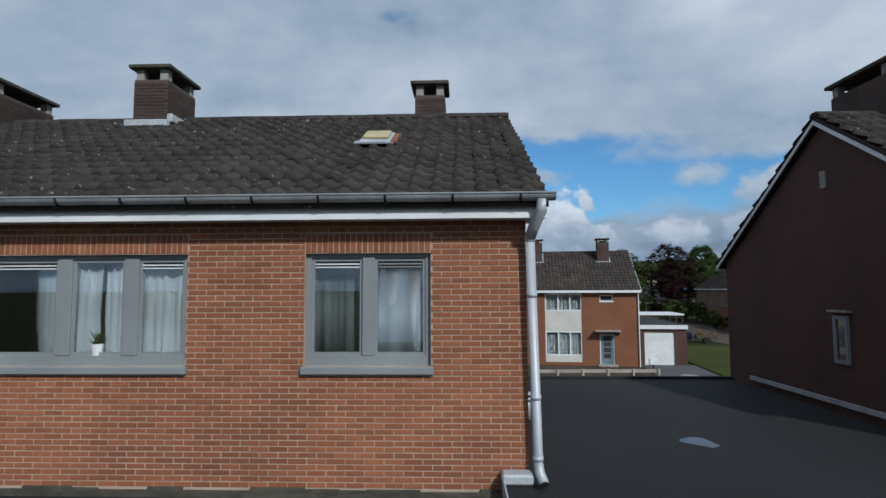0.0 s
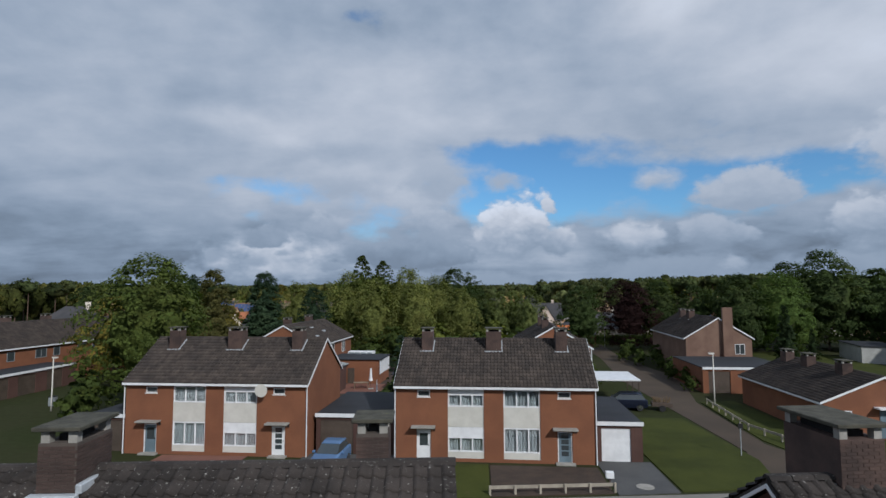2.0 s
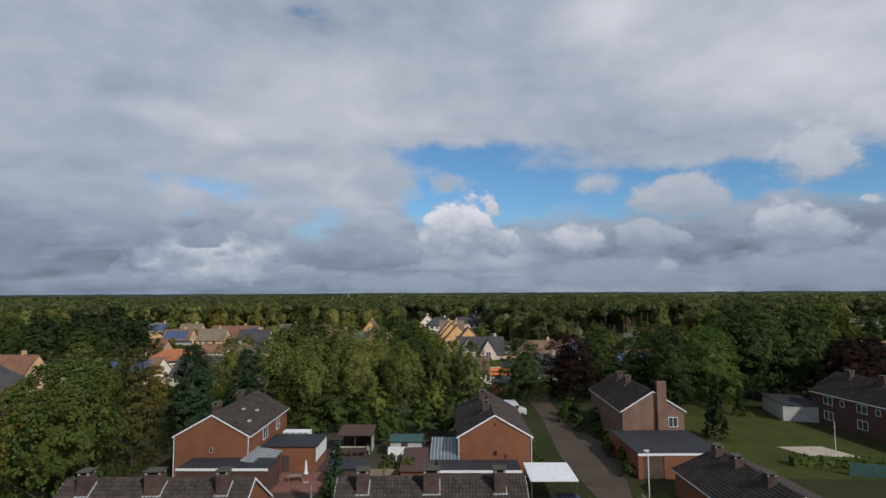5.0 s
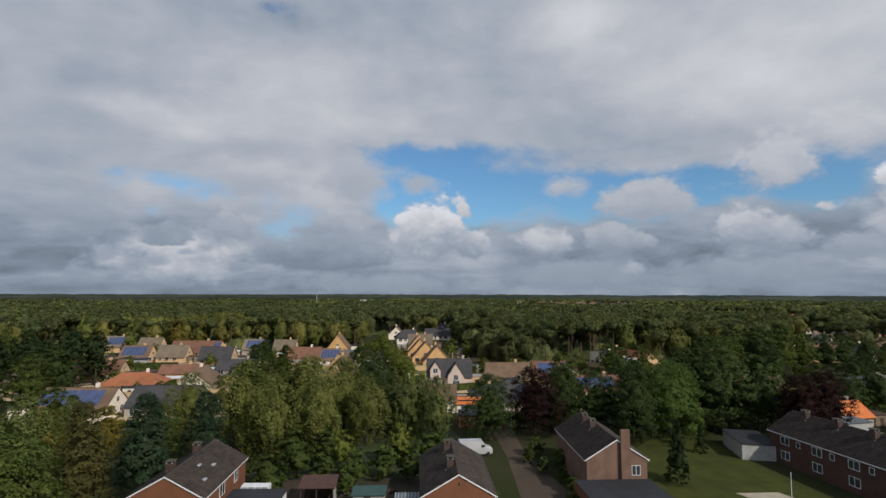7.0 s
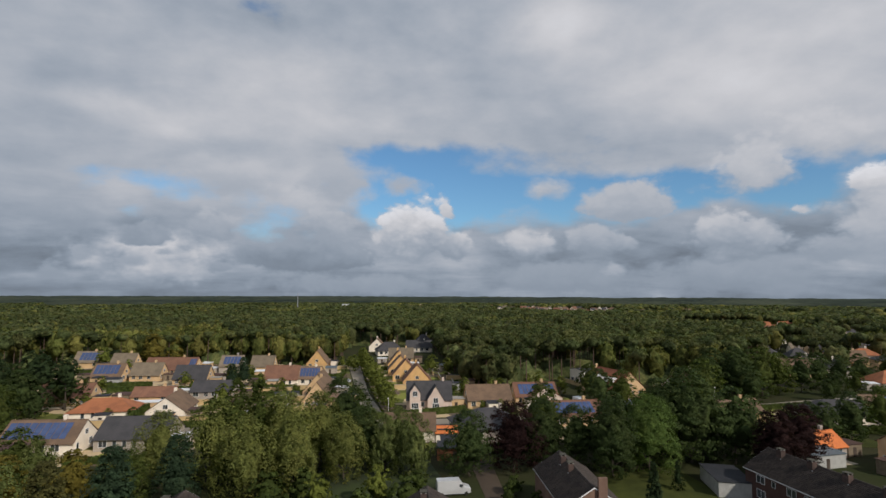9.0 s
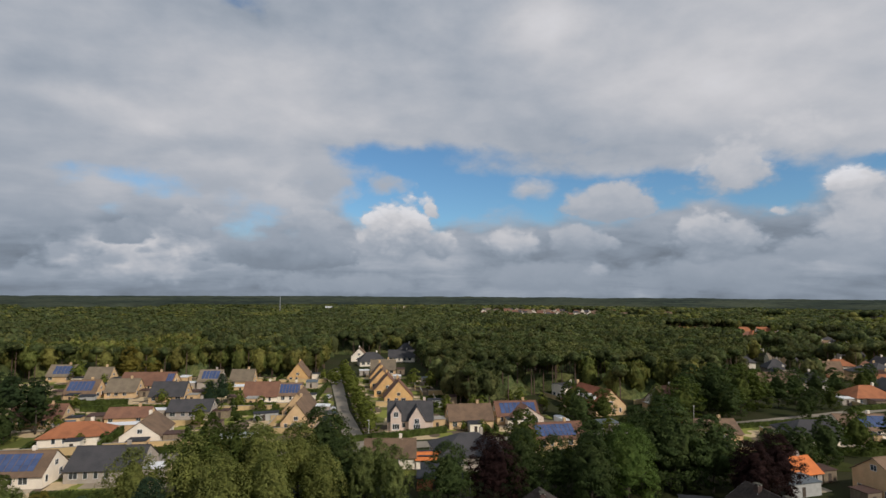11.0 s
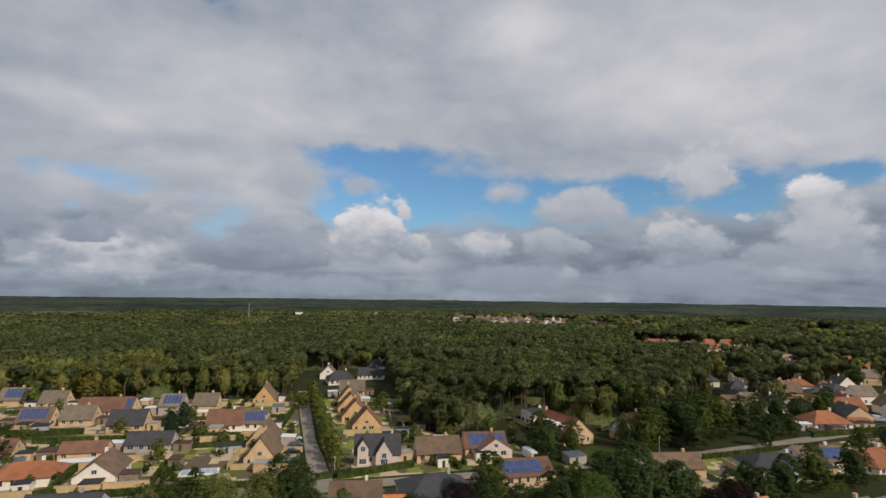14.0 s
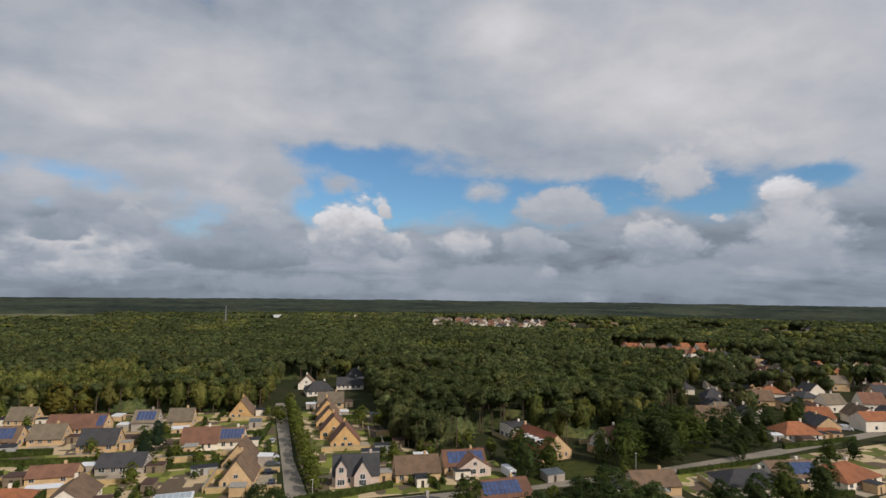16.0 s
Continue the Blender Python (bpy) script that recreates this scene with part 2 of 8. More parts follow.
def leaves(name, a, b, c, stand_of=False):
    """Foliage: each leaf or clump takes its own green between three tones; stand_of: many trees in one mesh, each of its own tone."""
    m = bpy.data.materials.new(name)
    m.use_nodes = True
    t = m.node_tree
    q = Graph(t)
    shader = t.nodes["Principled BSDF"]
    rnd = q.node("ShaderNodeNewGeometry").outputs["Random Per Island"]
    whole = q.node("ShaderNodeObjectInfo").outputs["Random"]
    place = q.node("ShaderNodeTexCoord").outputs["Object"]
    patch = q.noise(place, 0.09, 4.0, 0.7)
    col = q.mix(q.ramp(q.math("ADD", q.math("MULTIPLY", rnd, 0.55), q.math("MULTIPLY", q.noise(place, 0.9, 2.0), 0.5)), 0.1, 0.85), a, b)
    col = q.mix(q.math("MULTIPLY", q.ramp(patch, 0.46, 0.66), 0.85), col, c)
    clump = q.noise(place, 0.8, 4.0, 0.65)
    value = q.math("MULTIPLY", q.math("ADD", 0.85, q.math("MULTIPLY", whole, 0.3)), q.ramp(clump, 0.3, 0.7, 0.62, 1.38))
    if stand_of:
        flat = q.node("ShaderNodeMapping")
        t.links.new(place, flat.inputs[0])
        flat.inputs["Scale"].default_value = (1.0, 1.0, 0.12)
        cell = q.node("ShaderNodeTexVoronoi")
        cell.inputs["Scale"].default_value = 0.16
        t.links.new(flat.outputs[0], cell.inputs["Vector"])
        pick = q.node("ShaderNodeSeparateXYZ")
        t.links.new(cell.outputs["Color"], pick.inputs[0])
        col = q.mix(q.ramp(pick.outputs[0], 0.55, 0.95, 0.0, 0.8), col, c)
        value = q.math("MULTIPLY", value, q.ramp(pick.outputs[1], 0.0, 1.0, 0.66, 1.36, False))
        wide = q.noise(place, 0.012, 3.0, 0.6)
        value = q.math("MULTIPLY", value, q.ramp(wide, 0.3, 0.7, 0.78, 1.22))
    col = q.mix(1.0, col, q.xyz(value, value, value), "MULTIPLY")
    t.links.new(col, shader.inputs["Base Color"])
    shader.inputs["Roughness"].default_value = 0.7
    shader.inputs["Specular IOR Level"].default_value = 0.08
    relief = q.node("ShaderNodeBump")
    relief.inputs["Strength"].default_value = 0.9
    relief.inputs["Distance"].default_value = 0.7
    t.links.new(clump, relief.inputs["Height"])
    t.links.new(relief.outputs[0], shader.inputs["Normal"])
    see = q.node("ShaderNodeBsdfTranslucent")
    t.links.new(q.mix(1.0, col, (1.1, 1.2, 0.5), "MULTIPLY"), see.inputs[0])
    both = q.node("ShaderNodeMixShader")
    both.inputs[0].default_value = 0.32
    t.links.new(shader.outputs[0], both.inputs[1])
    t.links.new(see.outputs[0], both.inputs[2])
    t.links.new(both.outputs[0], t.nodes["Material Output"].inputs[0])
    MATS[name] = m
    return m


BRICK = material("orange_brick", (0.268, 0.100, 0.045), (0.205, 0.075, 0.036), 0.85, 0.8, 90, 0.5, vary=0.34, islands=0.34, spots=(2.2, 0.32, (0.15, 0.062, 0.038)), placed=True)
# albedo lowered in place of the cloud shade over the estate
BRICK_FAR = material("orange_brick_wall", (0.205, 0.084, 0.041), (0.165, 0.067, 0.034), 0.85, 0.5, 14, 0.3, vary=0.12, fine=0.6)
BRICK_DARK = material("brown_brick_wall", (0.085, 0.045, 0.036), (0.066, 0.034, 0.027), 0.85, 0.6, 14, 0.3, vary=0.15)
BRICK_BROWN = material("dull_brown_brick", (0.2, 0.125, 0.09), (0.15, 0.09, 0.065), 0.85, 0.6, 14, 0.3)
BRICK_CH = material("weathered_brick", (0.085, 0.055, 0.045), (0.045, 0.031, 0.027), 0.9, 1.2, 40, 0.5, vary=0.35, islands=0.3)
MORTAR = material("mortar", (0.44, 0.34, 0.26), (0.34, 0.255, 0.20), 0.95, 2.0, 60, 0.3)
MORTAR_DARK = material("dark_mortar", (0.10, 0.082, 0.07), None, 0.95, 2.0, 60, 0.3)
TILE = material("concrete_roof_tile", (0.046, 0.038, 0.034), (0.026, 0.022, 0.020), 0.9, 1.2, 40, 0.6, vary=0.4, islands=0.4, spots=(13.0, 0.398, (0.30, 0.29, 0.27)), fine=0.9, placed=True)
TILE_FAR = material("dark_roof_tile", (0.058, 0.046, 0.039), (0.034, 0.028, 0.025), 0.9, 0.8, 12, 0.5, vary=0.15, islands=0.5, spots=(2.5, 0.28, (0.10, 0.09, 0.08)), fine=0.6)
WHITE = material("white_paint", (0.76, 0.77, 0.78), (0.66, 0.67, 0.68), 0.45, 1.5, 30, 0.05, fine=0.08)
CREAM = material("cream_panel", (0.60, 0.585, 0.53), (0.52, 0.505, 0.455), 0.6, 0.8, 12, 0.05, fine=0.1)
ZINC = material("weathered_zinc", (0.38, 0.40, 0.42), (0.26, 0.275, 0.29), 0.55, 2.5, 25, 0.15, metal=0.35)
PIPE = material("grey_downpipe", (0.47, 0.49, 0.52), (0.4, 0.42, 0.45), 0.5, 2.0, 20, 0.08, metal=0.2, fine=0.12)
GREY = material("grey_window_frame", (0.235, 0.255, 0.265), (0.205, 0.22, 0.23), 0.5, 1.0, 20, 0.04, fine=0.1)
SIDE_ROAD = material("brown_worn_road", (0.072, 0.052, 0.035), (0.051, 0.037, 0.025), 0.9, 0.15, 9, 0.3, fine=0.4, spots=(0.6, 0.32, (0.11, 0.09, 0.066)))
BITUMEN = material("bitumen_roofing", (0.015, 0.0155, 0.017), (0.009, 0.0095, 0.0105), 0.8, 0.35, 18, 0.5, spots=(0.8, 0.36, (0.032, 0.030, 0.024)), fine=0.8)
BITUMEN_GREY = material("grey_roofing_sheet", (0.026, 0.028, 0.034), (0.017, 0.019, 0.023), 0.75, 0.5, 10, 0.3)
LEAD = material("flashing_lead", (0.5, 0.53, 0.56), (0.36, 0.38, 0.4), 0.55, 4.0, 25, 0.3, metal=0.2)
CURTAIN_GREY = material("grey_curtain", (0.36, 0.39, 0.41), (0.29, 0.32, 0.34), 0.9, 2.0, 40, 0.1, fine=0.15)
GLASS = glass("window_glass", (0.05, 0.06, 0.065))
# reflection painted in as a pale base colour
GLASS_LIGHT = glass("reflecting_glass", (0.28, 0.33, 0.36))
CURTAIN = material("net_curtain", (0.82, 0.86, 0.9), (0.72, 0.76, 0.8), 0.9, 2.0, 40, 0.1, fine=0.15)
CONCRETE = material("concrete", (0.34, 0.325, 0.295), (0.25, 0.24, 0.215), 0.9, 1.5, 30, 0.3, spots=(4.0, 0.3, (0.12, 0.12, 0.09)))
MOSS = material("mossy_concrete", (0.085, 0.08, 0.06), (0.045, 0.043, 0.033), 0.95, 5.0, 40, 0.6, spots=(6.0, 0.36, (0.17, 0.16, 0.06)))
ASPHALT = material("worn_asphalt", (0.112, 0.088, 0.062), (0.088, 0.070, 0.050), 0.9, 0.12, 12, 0.2, fine=0.3)
PAVING = material("paving", (0.23, 0.215, 0.19), (0.18, 0.17, 0.15), 0.9, 0.4, 8, 0.2)
# brighter road tone puts the sun on the village into the colour
STREET = material("village_street", (0.27, 0.235, 0.185), (0.20, 0.175, 0.14), 0.9, 0.12, 6, 0.2, fine=0.3)
DRIVE = material("dark_paving", (0.085, 0.085, 0.085), (0.065, 0.065, 0.066), 0.85, 0.4, 8, 0.2)
REDPAVE = material("red_paving", (0.19, 0.085, 0.06), (0.15, 0.07, 0.05), 0.9, 0.4, 8, 0.2)
# grass kept darker, carrying the estate's cloud shade in its colour
GRASS = material("lawn_grass", (0.056, 0.064, 0.015), (0.037, 0.045, 0.012), 0.95, 0.25, 14, 0.6, spots=(0.3, 0.38, (0.078, 0.070, 0.026)), fine=0.7, spec=0.1)
MEADOW = material("rough_grass", (0.034, 0.050, 0.012), (0.020, 0.029, 0.009), 0.95, 0.2, 6, 0.6, fine=0.8)
LAND = material("ground_cover", (0.030, 0.038, 0.014), (0.042, 0.041, 0.021), 0.95, 0.05, 1.5, 0.4, fine=0.6, spec=0.05)
SOIL = material("garden_soil", (0.060, 0.041, 0.030), (0.042, 0.030, 0.023), 0.95, 1.0, 18, 0.6)
SAND = material("pale_sand", (0.40, 0.35, 0.27), (0.32, 0.28, 0.21), 0.95, 0.6, 8, 0.2)
WOOD = material("weathered_wood", (0.24, 0.19, 0.13), (0.17, 0.13, 0.09), 0.85, 1.5, 20, 0.3, vary=0.3)
WOOD_DARK = material("dark_wood", (0.075, 0.055, 0.042), (0.05, 0.038, 0.03), 0.8, 1.5, 20, 0.3, vary=0.3)
BARK = material("tree_bark", (0.075, 0.06, 0.045), (0.05, 0.04, 0.03), 0.95, 3.0, 25, 0.6)
# dark fittings; also painted shade for slots and pipe ends
DARK = material("dark_inside", (0.012, 0.012, 0.013), None, 0.8, 2.0, 10, 0.0)
BLACK = material("black_rubber", (0.02, 0.02, 0.021), None, 0.7, 3.0, 30, 0.1)
CHROME = material("bright_metal", (0.6, 0.6, 0.62), None, 0.25, 3.0, 20, 0.0, metal=1.0, fine=0.05)
SOLAR = material("solar_panel", (0.055, 0.085, 0.19), (0.042, 0.066, 0.15), 0.18, 0.6, 6, 0.0, spec=0.8, vary=0.2, fine=0.1)

# ---------------- building helpers ----------------
def bm_new():
    return bmesh.new()


def box(bm, x0, x1, y0, y1, z0, z1):
    v = [bm.verts.new((x, y, z)) for x in (x0, x1) for y in (y0, y1) for z in (z0, z1)]
    for f in ((0, 1, 3, 2), (4, 6, 7, 5), (0, 4, 5, 1), (2, 3, 7, 6), (0, 2, 6, 4), (1, 5, 7, 3)):
        bm.faces.new([v[i] for i in f])
    return v


def boxed(x0, x1, y0, y1, z0, z1, bevel=0.0):
    bm = bm_new()
    box(bm, x0, x1, y0, y1, z0, z1)
    if bevel:
        bmesh.ops.bevel(bm, geom=bm.edges[:], offset=bevel, segments=1, affect="EDGES")
    return bm


def prism(bm, outline, a, b, axis="x"):
    """A solid from an outline in the two other axes, drawn out from a to b along the axis."""
    def at(p, s):
        return {"x": (s, p[0], p[1]), "y": (p[0], s, p[1]), "z": (p[0], p[1], s)}[axis]
    one = [bm.verts.new(at(p, a)) for p in outline]
    two = [bm.verts.new(at(p, b)) for p in outline]
    n = len(outline)
    bm.faces.new(one)
    bm.faces.new(list(reversed(two)))
    for i in range(n):
        bm.faces.new([one[i], two[i], two[(i + 1) % n], one[(i + 1) % n]])
    return one + two


def tube(bm, points, radius, sides=8, taper=1.0):
    """A round bar through the points."""
    rings = []
    for i, p in enumerate(points):
        p = Vector(p)
        d = (Vector(points[min(i + 1, len(points) - 1)]) - Vector(points[max(i - 1, 0)])).normalized()
        a = d.orthogonal().normalized()
        b = d.cross(a)
        r = radius * (1 + (taper - 1) * i / max(1, len(points) - 1))
        rings.append([bm.verts.new(p + r * (math.cos(k * math.tau / sides) * a + math.sin(k * math.tau / sides) * b)) for k in range(sides)])
    for s, e in zip(rings, rings[1:]):
        shift = min(range(sides), key=lambda k: (s[0].co - e[k].co).length)
        for k in range(sides):
            bm.faces.new([s[k], s[(k + 1) % sides], e[(k + 1 + shift) % sides], e[(k + shift) % sides]])
    bm.faces.new(list(reversed(rings[0])))
    bm.faces.new(rings[-1])
    return bm


def to_mesh(name, bm, mat, smooth=False):
    bmesh.ops.recalc_face_normals(bm, faces=bm.faces[:])
    me = bpy.data.meshes.new(name)
    bm.to_mesh(me)
    bm.free()
    me.materials.append(mat)
    if smooth:
        me.shade_smooth()
    return me


def part(name, bm, mat, parent, label="", smooth=False):
    ob = new(name, to_mesh(name, bm, mat, smooth))
    ob.parent = parent
    return tagged(ob, label)


def piece(name, me, parent, m):
    """One more object on a shared mesh, under its thing."""
    ob = new(name, me)
    ob.parent = parent
    ob.matrix_basis = m
    return ob


def thing(name, x, y, turn, label, category, group="", z=0.0):
    ob = new(name)
    ob.empty_display_size = 0.3
    ob.matrix_basis = pose(x, y, z, 0, 0, turn)
    return tagged(ob, label, category, group)


def structure(name, bm, mat, label, category):
    ob = new(name, to_mesh(name, bm, mat))
    return tagged(ob, label, category, kind="structure")


def raw_mesh(name, verts, faces, mat):
    """A mesh from numpy arrays: verts n x 3, faces m x 3 or m x 4."""
    me = bpy.data.meshes.new(name)
    n, k = faces.shape
    me.vertices.add(len(verts))
    me.vertices.foreach_set("co", verts.astype(np.float32).ravel())
    me.loops.add(n * k)
    me.loops.foreach_set("vertex_index", faces.astype(np.int32).ravel())
    me.polygons.add(n)
    me.polygons.foreach_set("loop_start", np.arange(0, n * k, k, dtype=np.int32))
    me.update(calc_edges=True)
    me.materials.append(mat)
    return me


def wall_panel(bm, x0, x1, z0, z1, y0, y1, openings=()):
    """A wall from x0 to x1 with its thickness from y0 to y1; openings (xa, xb, za, zb) go through it."""
    xs = sorted({x0, x1, *(v for o in openings for v in o[:2])})
    for a, b in zip(xs, xs[1:]):
        mid = (a + b) / 2
        cuts = sorted((o[2], o[3]) for o in openings if o[0] < mid < o[1])
        z = z0
        for lo, hi in cuts:
            if lo > z:
                box(bm, a, b, y0, y1, z, lo)
            z = hi
        if z1 > z:
            box(bm, a, b, y0, y1, z, z1)
    bmesh.ops.remove_doubles(bm, verts=bm.verts[:], dist=0.001)


def window(parent, x0, x1, z0, z1, y, bars=(), frame_mat=None, pane_mat=None, width=0.07, depth=0.08, sill=True, name="window", curtain=None):
    """A framed window in the plane y, seen from smaller y; bars: the posts, as fractions of the width."""
    frame_mat, pane_mat = frame_mat or WHITE, pane_mat or GLASS
    bm = bm_new()
    box(bm, x0, x0 + width, y, y + depth, z0, z1)
    box(bm, x1 - width, x1, y, y + depth, z0, z1)
    box(bm, x0 + width, x1 - width, y, y + depth, z1 - width, z1)
    box(bm, x0 + width, x1 - width, y, y + depth, z0, z0 + width)
    w = part(name, bm, frame_mat, parent)
    edges = [x0 + width]
    for b in bars:
        c = x0 + (x1 - x0) * b
        part("post", boxed(c - width / 2, c + width / 2, y + 0.004, y + depth, z0 + width, z1 - width), frame_mat, w)
        edges += [c - width / 2, c + width / 2]
    edges.append(x1 - width)
    for a, b in zip(edges[::2], edges[1::2]):
        pane = part("pane", boxed(a, b, y + depth * 0.5, y + depth * 0.5 + 0.012, z0 + width, z1 - width), pane_mat, w)
        pane.visible_shadow = False
    if sill:
        part("sill", boxed(x0 - 0.05, x1 + 0.05, y - 0.08, y + depth, z0 - 0.06, z0 - 0.003, 0.008), frame_mat, w)
    return w

# ---------------- kinds of building parts ----------------
def tile_field(x0, x1, eave, ridge, col=0.24, row=0.335, seed=1, keep=None, lift=0.0):
    """Pantiles on a slope from eave (y, z) up to ridge (y, z): vertices and faces, each tile a loose piece."""
    rng = np.random.default_rng(seed)
    run = Vector((ridge[0] - eave[0], ridge[1] - eave[1]))
    length = run.length
    rows, cols = max(1, round(length / row)), max(1, round((x1 - x0) / col))
    row, col = length / rows, (x1 - x0) / cols
    uy, uz = run.x / length, run.y / length
    ny, nz = -uz * (1 if uy > 0 else -1), abs(uy)
    r, c = np.meshgrid(np.arange(rows), np.arange(cols), indexing="ij")
    r, c = r.ravel(), c.ravel()
    if keep is not None:
        wanted = np.array([keep(x0 + (k + 0.5) * col, (j + 0.5) * row) for j, k in zip(r, c)], bool)
        r, c = r[wanted], c[wanted]
    n = len(r)
    u = np.array([0.0, 0.16, 0.38, 0.56, 1.02])
    wave = np.array([-0.012, 0.036, 0.040, -0.008, -0.014])
    xs = x0 + (c[:, None] + u[None]) * col + rng.normal(0, 0.004, (n, 1))
    jig = rng.normal(0, 0.005, (n, 1))
    slant = rng.normal(0, 0.006, (n, 1)) * (u[None] - 0.5)
    lines = []
    for s, h in ((-0.035, 0.004), (-0.035, 0.072), (row, 0.012)):
        along = (r[:, None] * row + s) + rng.normal(0, 0.004, (n, 1))
        up = h + wave[None] * (0.2 if h == 0.006 else 1.0) + jig + slant + lift
        lines.append(np.stack([xs, eave[0] + along * uy + up * ny, eave[1] + along * uz + up * nz], -1))
    verts = np.concatenate(lines, 1).reshape(-1, 3)
    quads = []
    for k in range(4):
        quads += [(k, k + 1, k + 6, k + 5), (k + 5, k + 6, k + 11, k + 10)]
    faces = (np.arange(n)[:, None, None] * 15 + np.array(quads)[None]).reshape(-1, 4)
    return verts, faces


def tile_sheet(name, x0, x1, eave, ridge, mat, parent, seed=1, **more):
    ob = new(name, raw_mesh(name, *tile_field(x0, x1, eave, ridge, seed=seed, **more), mat))
    ob.parent = parent
    ob["kind"] = "stuff"
    return ob


def pitched_roof(parent, L, D, eave, ridge, mat, over=0.35, verge=0.15, tiles=False, seed=1, trim=None, thick=0.1, caps=True, slim=False, both=True):
    """A gable roof with its ridge along x over the plan 0..L, 0..D."""
    rise = (ridge - eave) / (D / 2)
    low = eave - over * rise
    bm = bm_new()
    for sign in (0, 1):
        def Y(v):
            return D - v if sign else v
        drop = 0.02 if tiles else 0.0
        prism(bm, [(Y(-over), low - thick - drop), (Y(D / 2), ridge - thick - drop), (Y(D / 2), ridge - drop), (Y(-over), low - drop)], -verge, L + verge, "x")
    roof = part("roof", bm, mat, parent)
    if tiles:
        tile_sheet("roof_tiles", -verge, L + verge, (-over, low), (D / 2, ridge), mat, roof, seed)
        if both:
            tile_sheet("roof_tiles", -verge, L + verge, (D + over, low), (D / 2, ridge), mat, roof, seed + 1)
    if caps:
        bm = bm_new()
        n = max(1, round((L + 2 * verge) / 0.4))
        step = (L + 2 * verge) / n
        for i in range(n):
            a = -verge + i * step
            prism(bm, [(D / 2 - 0.13, ridge - 0.01), (D / 2 - 0.07, ridge + 0.06), (D / 2 + 0.07, ridge + 0.06), (D / 2 + 0.13, ridge - 0.01)], a, a + step * 0.96, "x")
        part("ridge_tiles", bm, mat, roof)
    if trim:
        for end in (-verge - 0.03, L + verge + 0.005):
            bm = bm_new()
            for sign in (0, 1):
                def Y(v):
                    return D - v if sign else v
                prism(bm, [(Y(-over), low - thick - 0.06), (Y(D / 2), ridge - thick - 0.06), (Y(D / 2), ridge - (0.09 if slim else -0.01)), (Y(-over), low - (0.09 if slim else -0.01))], end, end + 0.025, "x")
            part("verge_board", bm, trim, roof)
        for y in (-over - 0.03, D + over + 0.005):
            part("fascia", boxed(-verge, L + verge, y, y + 0.025, low - thick - 0.08, low - 0.02), trim, roof)
    return roof


def gable_walls(parent, L, D, eave, ridge, mat, name="wall", openings=(), thick=0.28, gable_mat=None):
    bm = bm_new()
    wall_panel(bm, 0, L, 0, eave, 0, thick, openings)
    part(name, bm, mat, parent)
    part(name, boxed(0, L, D - thick, D, 0, eave), mat, parent)
    for x in (0, L - thick):
        bm = bm_new()
        lower = eave - 0.0
        prism(bm, [(thick, 0), (D - thick, 0), (D - thick, lower), (D / 2, ridge - 0.14), (thick, lower)], x, x + thick, "x")
        part(name, bm, gable_mat or mat, parent)


def chimney(parent, x0, x1, y0, y1, z0, z1, mat=None, flash=None, cap=None):
    mat = mat or BRICK_CH
    c = part("chimney", boxed(x0, x1, y0, y1, z0, z1), mat, parent)
    gap = 0.2
    for x in (x0 + 0.02, x1 - 0.16):
        for y in (y0 + 0.02, y1 - 0.16):
            part("chimney_pier", boxed(x, x + 0.14, y, y + 0.14, z1, z1 + gap), CONCRETE, c)
    part("chimney_cap", boxed(x0 - 0.08, x1 + 0.08, y0 - 0.08, y1 + 0.08, z1 + gap, z1 + gap + 0.07, 0.012), cap or MOSS, c)
    part("flue", boxed(x0 + 0.2, x1 - 0.2, y0 + 0.2, y1 - 0.2, z1 - 0.02, z1 + gap * 0.55), DARK, c)
    return c


def side_window(parent, side, L, D, a, b, z0, z1, bars=(), mat=None, pane=None, sill=False):
    w = window(parent, a, b, z0, z1, -0.05, bars, mat, pane, 0.06, 0.06, sill)
    w.matrix_basis = {"s": pose(0, 0, 0), "e": pose(L, 0, 0, 0, 0, 90), "n": pose(L, D, 0, 0, 0, 180), "w": pose(0, D, 0, 0, 0, -90)}[side]
    return w


def solar(parent, roof_line, x0, x1, y0, y1, cols, rows):
    """Solar panels on a slope: roof_line(y) is the height of the roof above y."""
    for i in range(cols):
        for j in range(rows):
            xa, xb = x0 + (x1 - x0) * i / cols, x0 + (x1 - x0) * (i + 1) / cols
            ya, yb = y0 + (y1 - y0) * j / rows, y0 + (y1 - y0) * (j + 1) / rows
            bm = bm_new()
            prism(bm, [(ya + 0.08, roof_line(ya) + 0.06), (yb - 0.08, roof_line(yb) + 0.06), (yb - 0.08, roof_line(yb) + 0.11), (ya + 0.08, roof_line(ya) + 0.11)], xa + 0.07, xb - 0.07, "x")
            part("solar_panel", bm, SOLAR, parent)


